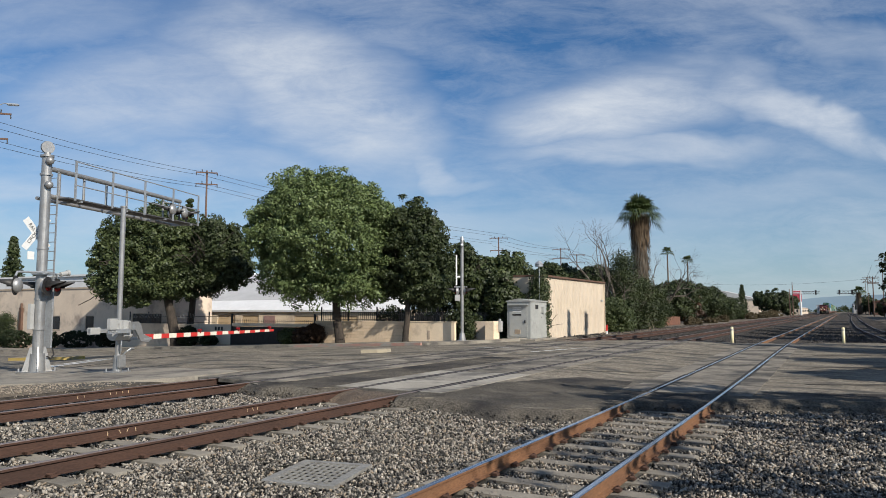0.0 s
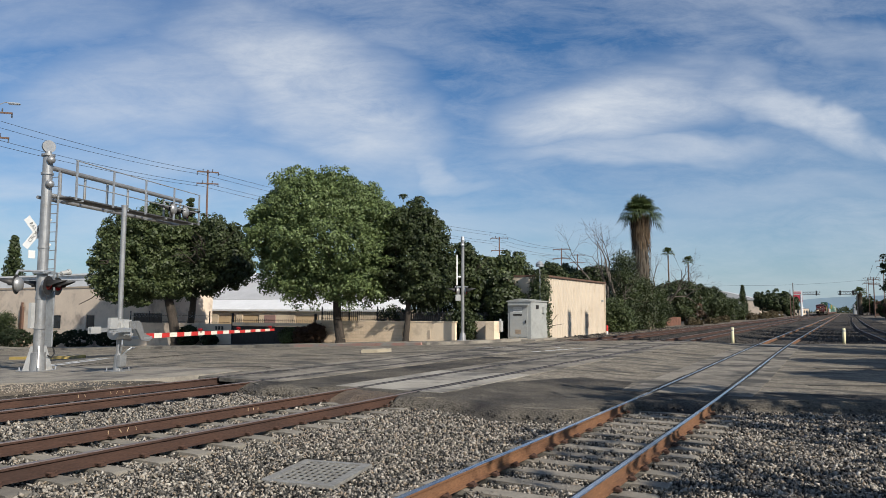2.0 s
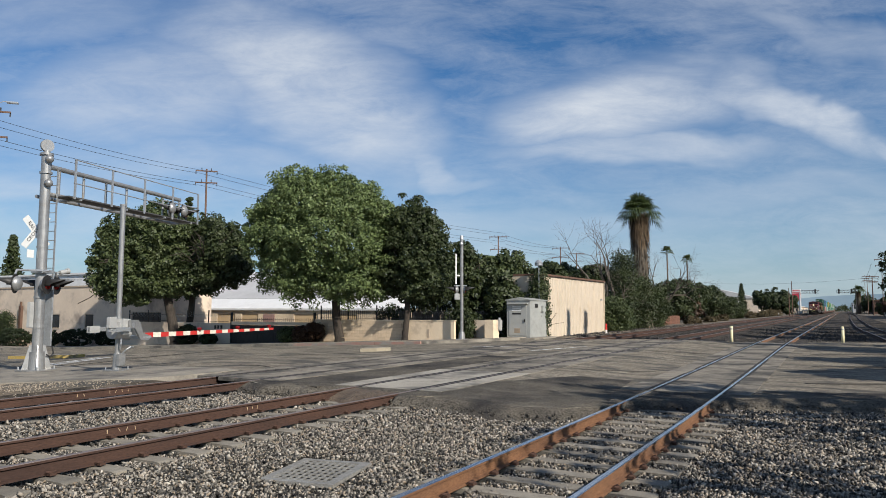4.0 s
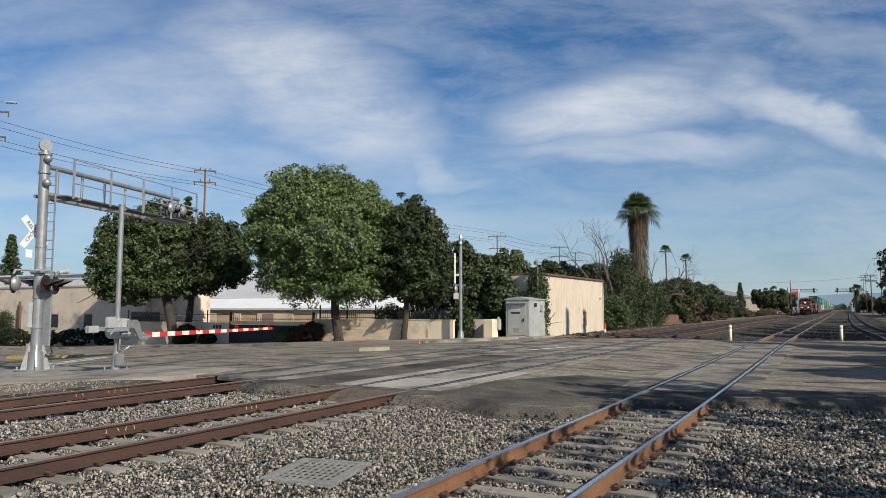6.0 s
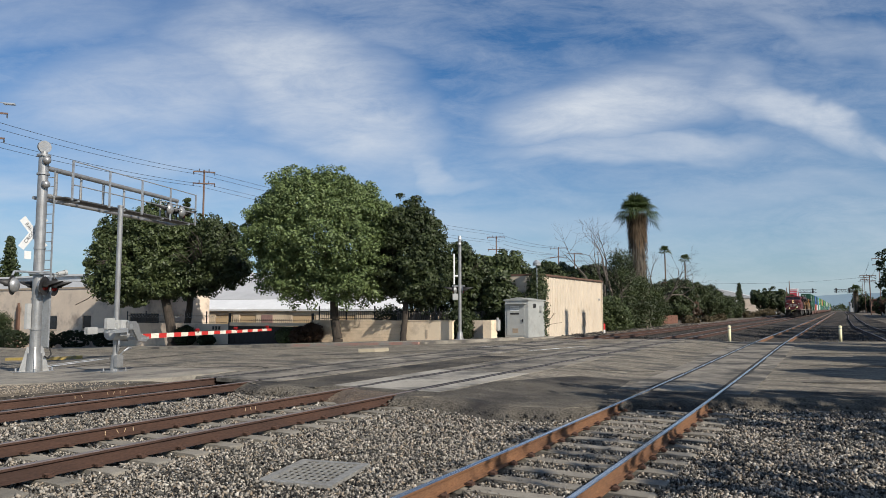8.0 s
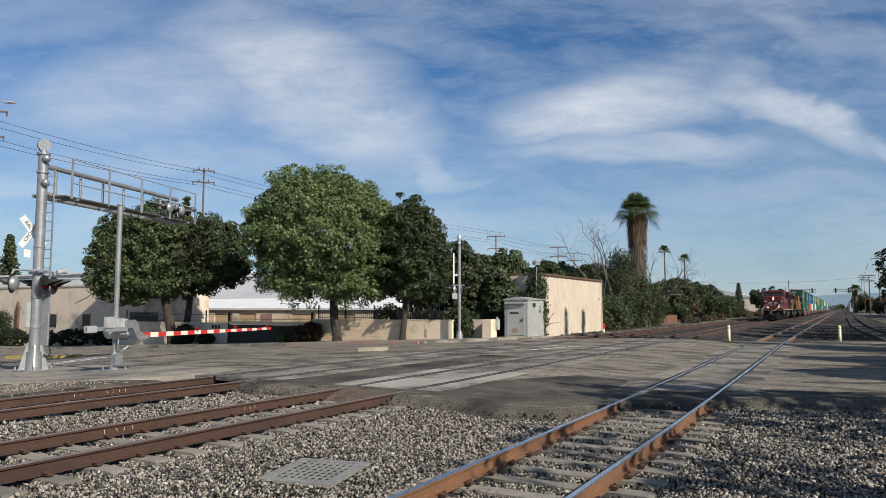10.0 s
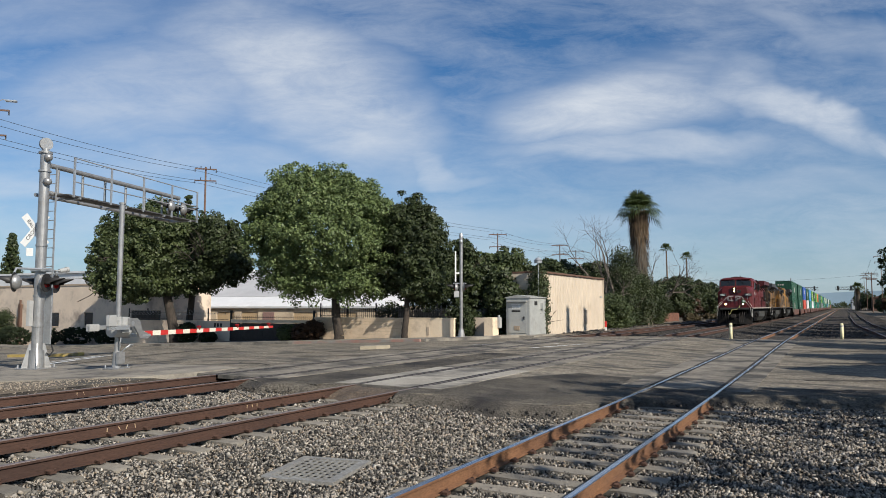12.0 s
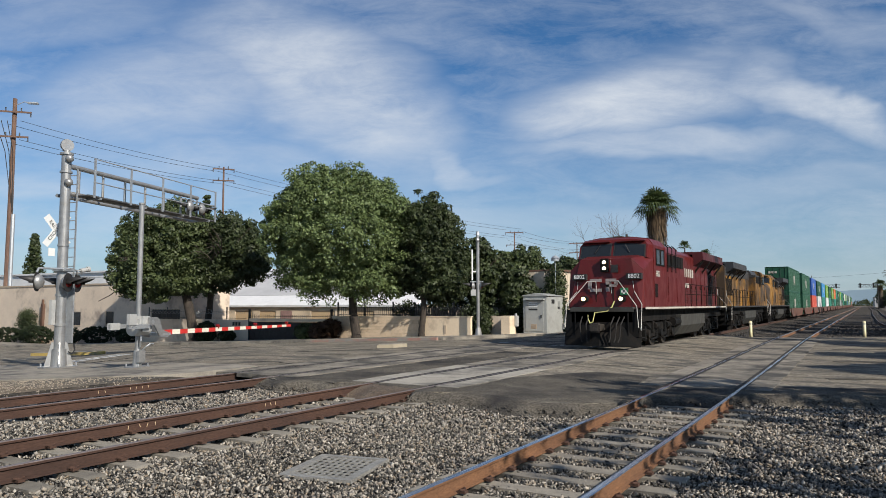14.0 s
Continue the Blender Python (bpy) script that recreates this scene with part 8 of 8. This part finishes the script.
def container(hue, ln, y0, z0):
    """A shipping container with ribbed sides, corner posts and door end, standing on its own."""
    key = hue, ln
    words = {"green": "dark green", "sky": "bright blue", "lime": "yellow-green", "teal": "blue-green"}.get(hue, hue)
    c = thing("shipping_container", words + " ribbed steel shipping container on a well car", "container", group="shipping containers")
    if key not in BOXES:
        h, w = 2.86, 1.25
        made = []
        out, y = [], 0.12
        while y < ln - 0.3:
            out += [(y, 0.0), (y + 0.10, 0.0), (y + 0.13, -0.035), (y + 0.24, -0.035)]
            y += 0.27
        out.append((ln - 0.12, 0.0))
        bm = bmesh.new()
        for s in (-1, 1):
            lo = [bm.verts.new((s * (w - 0.01 + o), yy, 0.12)) for yy, o in out]
            hi = [bm.verts.new((s * (w - 0.01 + o), yy, h - 0.1)) for yy, o in out]
            for i in range(len(out) - 1):
                bm.faces.new((lo[i], lo[i + 1], hi[i + 1], hi[i]))
        bmesh.ops.recalc_face_normals(bm, faces=bm.faces[:])
        made.append(("sides", mesh_of("sides", bm, M["box_" + hue])))
        bm = bmesh.new()
        box(bm, -w + 0.02, w - 0.02, 0.03, ln - 0.03, h - 0.05, h)
        box(bm, -w + 0.02, w - 0.02, 0.04, ln - 0.04, 0.0, 0.12)
        made.append(("roof", mesh_of("roof", bm, M["box_" + hue])))
        bm = bmesh.new()
        for s in (-1, 1):
            for yy in (0.0, ln - 0.14):
                box(bm, s * w - 0.08 if s > 0 else -w, s * w if s > 0 else -w + 0.08, yy, yy + 0.14, 0.0, h)
            for z in (0.0, h - 0.12):
                box(bm, w - 0.06 if s > 0 else -w, w if s > 0 else -w + 0.06, 0.14, ln - 0.14, z, z + 0.12)
        made.append(("frame", mesh_of("frame", bm, M["box_" + hue])))
        bm = bmesh.new()
        box(bm, -w + 0.08, w - 0.08, 0.03, 0.06, 0.1, h - 0.1)
        for x in (-0.9, -0.35, 0.35, 0.9):
            tube(bm, (x, 0.01, 0.15), (x, 0.01, h - 0.15), 0.025, seg=6)
        made.append(("end_doors", mesh_of("end_doors", bm, M["box_" + hue])))
        bm = bmesh.new()
        box(bm, -w + 0.08, w - 0.08, ln - 0.06, ln - 0.03, 0.1, h - 0.1)
        made.append(("end_wall", mesh_of("end_wall", bm, M["box_" + hue])))
        if hue in ("green", "blue", "lime", "sky"):
            bm = bmesh.new()
            for k in range(3):
                box(bm, w, w + 0.006, ln * 0.40 + 0.7 * k, ln * 0.40 + 0.45 + 0.7 * k, 0.9 + 0.2 * (k % 2), 2.0 + 0.2 * (k % 2))
            made.append(("emblem_bars", mesh_of("emblem_bars", bm, M["off_white"])))
            bm = bmesh.new()
            for k in range(3):
                box(bm, -0.9 + 0.34 * k, -0.65 + 0.34 * k, 0.0, 0.006, 2.1, 2.35)
            made.append(("end_bars", mesh_of("end_bars", bm, M["off_white"])))
        BOXES[key] = made
    for nm, me in BOXES[key]:
        o = new(nm, me)
        o.parent = c
    return c, y0, z0


def well_car(ln, first):
    """An open well car: end platforms, side sills, trucks."""
    c = thing("well_car", "rusty brown well car carrying stacked containers", "rail car", group="well cars")
    if "car%g" % ln not in BOXES:
        made = []
        bm = bmesh.new()
        for s in (-1, 1):
            prism(bm, [(1.6, 0.95), (3.2, 0.30), (ln - 3.2, 0.30), (ln - 1.6, 0.95), (ln - 1.6, 1.25), (1.6, 1.25)], 1.32 * s if s > 0 else -1.46, 1.46 if s > 0 else -1.32, SIDE)
        made.append(("side_sill", bm, M["car_brown"]))
        bm = bmesh.new()
        box(bm, -1.3, 1.3, 2.6, ln - 2.6, 0.28, 0.36)
        made.append(("floor", bm, M["car_brown"]))
        bm = bmesh.new()
        for a, b in ((0.3, 2.6), (ln - 2.6, ln - 0.3)):
            box(bm, -1.4, 1.4, a, b, 0.98, 1.12)
            box(bm, -0.3, 0.3, a, b, 0.72, 0.98)
        made.append(("end_platform", bm, M["car_brown"]))
        bm = bmesh.new()
        for y in (0.0, ln):
            s = 1 if y == 0 else -1
            box(bm, -0.13, 0.13, y, y + s * 0.5, 0.74, 0.98)
        made.append(("coupler", bm, M["wheel_steel"]))
        for yc in (1.5, ln - 1.5):
            bm = bmesh.new()
            for s in (-1, 1):
                prism(bm, [(yc - 1.15, 0.42), (yc - 0.5, 0.30), (yc + 0.5, 0.30), (yc + 1.15, 0.42), (yc + 1.1, 0.66), (yc + 0.4, 0.78), (yc - 0.4, 0.78), (yc - 1.1, 0.66)], 0.92 * s if s > 0 else -1.06, 1.06 if s > 0 else -0.92, SIDE)
            box(bm, -0.92, 0.92, yc - 0.2, yc + 0.2, 0.45, 0.72)
            made.append(("truck", bm, M["frame_black"]))
            for dy in (-0.88, 0.88):
                bm = bmesh.new()
                for s in (-1, 1):
                    tube(bm, (s * 0.68, yc + dy, 0.46), (s * 0.82, yc + dy, 0.46), 0.46, seg=20)
                tube(bm, (-0.7, yc + dy, 0.46), (0.7, yc + dy, 0.46), 0.08, seg=8)
                made.append(("wheelset", bm, M["wheel_steel"]))
        BOXES["car%g" % ln] = [(a, mesh_of(a, b, d)) for a, b, d in made]
    for nm, me in BOXES["car%g" % ln]:
        o = new(nm, me)
        o.parent = c
    return c


M["car_brown"] = paint("car_brown", (0.13, 0.06, 0.04), 0.7, (0.06, 0.045, 0.04), 0.4)

lead = locomotive("dark red diesel locomotive with lit headlights and white rails", M["cp_red"], M["cp_dark"], M["off_white"], True, False)
second = locomotive("dusty yellow diesel locomotive with a dark grey roof", M["up_yellow"], M["up_grey"], M["up_grey"], False, True)
third = locomotive("dusty yellow diesel locomotive with a dark grey roof", M["up_yellow"], M["up_grey"], M["up_grey"], False, False)
CARS = [(20.4, "green", "green"), (20.4, "green", "green"), (16.4, "blue", "red"), (16.4, "green", "white"), (16.4, "sky", "teal"), (16.4, "lime", "white"), (16.4, "green", "teal"), (16.4, "lime", "green"),
        (16.4, "orange", "teal"), (16.4, "teal", "green"), (20.4, "green", "green"), (20.4, "lime", "grey"), (20.4, "teal", "green"), (20.4, "green", "teal"), (20.4, "white", "green"), (20.4, "lime", "green"),
        (20.4, "grey", "teal"), (20.4, "green", "blue"), (20.4, "green", "lime"), (20.4, "white", "grey"), (20.4, "teal", "green"), (20.4, "green", "green"), (20.4, "lime", "red"), (20.4, "green", "teal")]
ROLLING = [(lead, 0.0, 0.0), (second, LOCO, 0.0), (third, 2 * LOCO, 0.0)]
_at = 3 * LOCO
for _ln, _up, _lo in CARS:
    ROLLING.append((well_car(_ln, False), _at, 0.0))
    _bl = 16.15 if _ln > 20 else 12.19
    ROLLING.append(container(_lo, _bl, _at + (_ln - _bl) / 2, 0.36))
    ROLLING.append(container(_up, _bl, _at + (_ln - _bl) / 2, 3.235))
    _at += _ln


# ---- crushed stone, stone by stone near by ----
def rocks(name, label, spots, sizes, material, seed):
    """Angular stones: six corners each, knocked about."""
    rng = np.random.default_rng(seed)
    n = len(spots)
    base = np.array([(-1, 0, 0), (0, -1, 0), (1, 0, 0), (0, 1, 0), (0, 0, 1), (0, 0, -1)], float) * 0.62
    v = base[None] + rng.uniform(-0.38, 0.38, (n, 6, 3))
    q = rng.normal(size=(n, 4))
    q /= np.linalg.norm(q, axis=1)[:, None]
    w, x, y, z = q.T
    R = np.stack([1 - 2 * (y * y + z * z), 2 * (x * y - z * w), 2 * (x * z + y * w), 2 * (x * y + z * w), 1 - 2 * (x * x + z * z), 2 * (y * z - x * w),
                  2 * (x * z - y * w), 2 * (y * z + x * w), 1 - 2 * (x * x + y * y)], 1).reshape(n, 3, 3)
    v = np.einsum("nij,nkj->nki", R, v * (sizes[:, None, None] * np.array([1.3, 1.0, 0.75])))
    v += np.asarray(spots)[:, None, :]
    tris = np.array([(0, 1, 4), (1, 2, 4), (2, 3, 4), (3, 0, 4), (1, 0, 5), (2, 1, 5), (3, 2, 5), (0, 3, 5)])
    idx = (tris[None] + 6 * np.arange(n)[:, None, None]).reshape(-1).astype(np.int32)
    me = bpy.data.meshes.new(name)
    me.vertices.add(6 * n)
    me.vertices.foreach_set("co", v.reshape(-1))
    me.loops.add(24 * n)
    me.loops.foreach_set("vertex_index", idx)
    me.polygons.add(8 * n)
    me.polygons.foreach_set("loop_start", np.arange(0, 24 * n, 3, dtype=np.int32))
    me.update(calc_edges=True)
    me.materials.append(material)
    return tagged(new(name, me), label, "crushed stone", kind="stuff")


def stone_mat():
    m = bpy.data.materials.new("crushed_stone")
    m.use_nodes = True
    nt = m.node_tree
    n, lk = nt.nodes.new, nt.links.new
    p = nt.nodes["Principled BSDF"]
    geo = n("ShaderNodeNewGeometry")
    ramp = n("ShaderNodeValToRGB")
    e = ramp.color_ramp.elements
    e[0].position, e[0].color = 0.0, (0.019, 0.018, 0.018, 1)
    e[1].position, e[1].color = 1.0, (0.542, 0.502, 0.437, 1)
    for at, c in ((0.22, (0.065, 0.062, 0.055, 1)), (0.48, (0.184, 0.169, 0.147, 1)), (0.72, (0.384, 0.349, 0.297, 1)), (0.84, (0.244, 0.188, 0.131, 1))):
        e.new(at).color = c
    lk(geo.outputs["Random Per Island"], ramp.inputs[0])
    t = n("ShaderNodeTexNoise")
    t.inputs["Scale"].default_value, t.inputs["Detail"].default_value = 45, 4
    lk(geo.outputs["Position"], t.inputs["Vector"])
    r = n("ShaderNodeMapRange")
    r.inputs["From Min"].default_value, r.inputs["From Max"].default_value, r.inputs["To Min"].default_value, r.inputs["To Max"].default_value = 0.3, 0.7, 0.68, 1.1
    lk(t.outputs[0], r.inputs["Value"])
    g = n("ShaderNodeCombineColor")
    for i in range(3):
        lk(r.outputs[0], g.inputs[i])
    x = n("ShaderNodeMix")
    x.data_type, x.blend_type = "RGBA", "MULTIPLY"
    x.inputs["Factor"].default_value = 1.0
    lk(ramp.outputs[0], x.inputs["A"]), lk(g.outputs[0], x.inputs["B"])
    lk(x.outputs["Result"], p.inputs["Base Color"])
    p.inputs["Roughness"].default_value = 0.85
    p.inputs["Specular IOR Level"].default_value = 0.2
    return m


def on_road(x, y):
    """True where the street's asphalt lies, so that no stone lies on it."""
    edge = np.interp(x, [p[0] for p in NEAR_EDGE[::-1]], [p[1] for p in NEAR_EDGE[::-1]])
    return y > edge + 0.08 * np.sin(x * 9) - 0.26 + 0.08 * np.sin(x * 23)


def ballast():
    rng = np.random.default_rng(7)
    stone = stone_mat()
    spots, sizes = [], []
    for dens, s0, s1, y0, y1, x0, x1 in ((1600, 0.016, 0.038, 3.2, 9.5, -7.8, 1.0), (1050, 0.019, 0.043, 9.5, 13.2, -7.8, 1.2), (950, 0.019, 0.044, 3.0, 13.4, -14.7, -7.8), (800, 0.022, 0.046, 13.2, 17.6, -4.3, 2.0)):
        n = int(dens * (y1 - y0) * (x1 - x0))
        x, y = rng.uniform(x0, x1, n), rng.uniform(y0, y1, n)
        s = rng.uniform(s0, s1, n) * rng.choice([0.7, 1.0, 1.0, 1.25], n)
        keep = ~on_road(x, y) & (x > -1.95 * y - 0.4) & (x < 0.075 * y + 0.4) & ~((np.abs((x + 5.77) * 0.970 + (y - 7.05) * 0.242) < 0.50) & (np.abs((y - 7.05) * 0.970 - (x + 5.77) * 0.242) < 0.62))
        for i in (1, 2, 3):
            c = track_x(i, 8.0)
            near_rail = (np.abs(np.abs(x - c) - 0.7525) < 0.10)
            ph = np.abs(((y + 3.0) % 0.61) - 0.305)
            on_tie = (np.abs(x - c) < 1.27) & (ph > 0.305 - (0.10 if i == 1 else 0.14)) & (rng.random(n) > (0.16 if i == 1 else 0.04))
            keep &= ~near_rail & ~on_tie
        x, y, s = x[keep], y[keep], s[keep]
        heap = np.array([0.012 * noise.noise((a * 1.3, b * 1.3, 0)) for a, b in zip(x, y)])
        z = np.array([bed_z(a) for a in x]) + s * 0.12 + heap + rng.uniform(-0.012, 0.042, len(x))
        spots.append(np.stack([x, y, z], 1))
        sizes.append(s)
    rocks("ballast_stones", "angular grey crushed stone between the tracks", np.concatenate(spots), np.concatenate(sizes), stone, 11)
    # coarser stones beyond the street, the shade there put into their dark colour
    n = 9000
    x, y = rng.uniform(-16, 4.5, n), 44.0 + 46 * rng.random(n) ** 1.5
    keep = y > 45.5 + np.interp(x, [-16, -10, -6, 0, 4.5], [-6.5, -3.0, -2.0, 1.2, 4.0])
    x, y = x[keep], y[keep]
    s = rng.uniform(0.06, 0.12, len(x))
    z = np.array([bed_z(a) for a in x]) + s * 0.2
    rocks("ballast_stones", "dark grey crushed stone beyond the street, darkened as shade", np.stack([x, y, z], 1), s, M["shaded_stone"], 13)
    # gravel spilled over the tan ground by the mast
    n = 5000
    x, y = rng.uniform(-19.5, -14.5, n), rng.uniform(5.5, 12.9, n)
    keep = (y < np.interp(x, [-19.5, -17.7, -15.1, -14], [8.7, 9.6, 11.3, 12.9]))
    x, y = x[keep], y[keep]
    s = rng.uniform(0.012, 0.035, len(x))
    z = np.array([bed_z(a) for a in x]) + s * 0.2
    rocks("gravel", "fine tan gravel beside the pavement", np.stack([x, y, z], 1), s, M["tan_gravel"], 17)
    # crumbled lumps of asphalt along the ragged edge
    n = 700
    x = rng.uniform(-12.5, 2.5, n)
    y = np.array([edge_y(a) for a in x]) + rng.normal(0, 0.13, n) - 0.26
    s = rng.uniform(0.015, 0.05, n)
    z = np.array([ground_z(a) for a in x]) - 0.13 + rng.uniform(-0.03, 0.03, n)
    rocks("asphalt_crumbs", "crumbled dark asphalt along the street's edge", np.stack([x, y, z], 1), s, M["asphalt"], 19)


M["shaded_stone"] = mat("shaded_stone", (0.060, 0.055, 0.050), (0.030, 0.028, 0.026), 1.5, 0.9, fine=0.5, bscale=12, world_co=True)
M["tan_gravel"] = mat("tan_gravel", (0.34, 0.29, 0.22), (0.24, 0.20, 0.155), 6, 0.95, world_co=True)
ballast()


def chalk_marks():
    """Short chalk strokes on the rails' sides."""
    for i, off, spots in ((2, -0.7525, ((6.75, 0.0), (6.95, 0.3), (7.08, -0.2), (7.22, 0.1), (9.55, 0.0), (9.68, 0.2), (9.8, 0.0))), (3, -0.7525, ((9.2, 0.0), (9.35, 0.2), (9.95, 0.1), (10.1, -0.2), (10.25, 0.1), (10.4, 0.0)))):
        for y, lean in spots:
            bm = bmesh.new()
            x = track_x(i, y) + off + 0.0125
            box(bm, x, x + 0.003, -0.005, 0.005, -0.032, 0.028, Matrix.Translation((0, y, ground_z(x) - 0.092)) @ Matrix.Rotation(lean * 2, 4, "X"))
            tagged(part("chalk_mark", bm, M["chalk"]), "short chalk stroke on the rusty rail", "chalk mark", group="chalk marks")


M["chalk"] = mat("chalk", (0.55, 0.36, 0.18), (0.45, 0.36, 0.25), 20, 0.95)
chalk_marks()


# ---- what moves ----
def train_y(t):
    """Where the leading coupler stands: the train comes on, slowing a little."""
    s = 14.0 - t
    return 25.6 + 21.2 * s + 0.30 * s * s


def motions():
    times = [k * 0.5 for k in range(29)]
    for ob, back, up in ROLLING:
        walk(ob, [(t, pose(-8.72, train_y(t) + back, 0.13 + up)) for t in times])


motions()
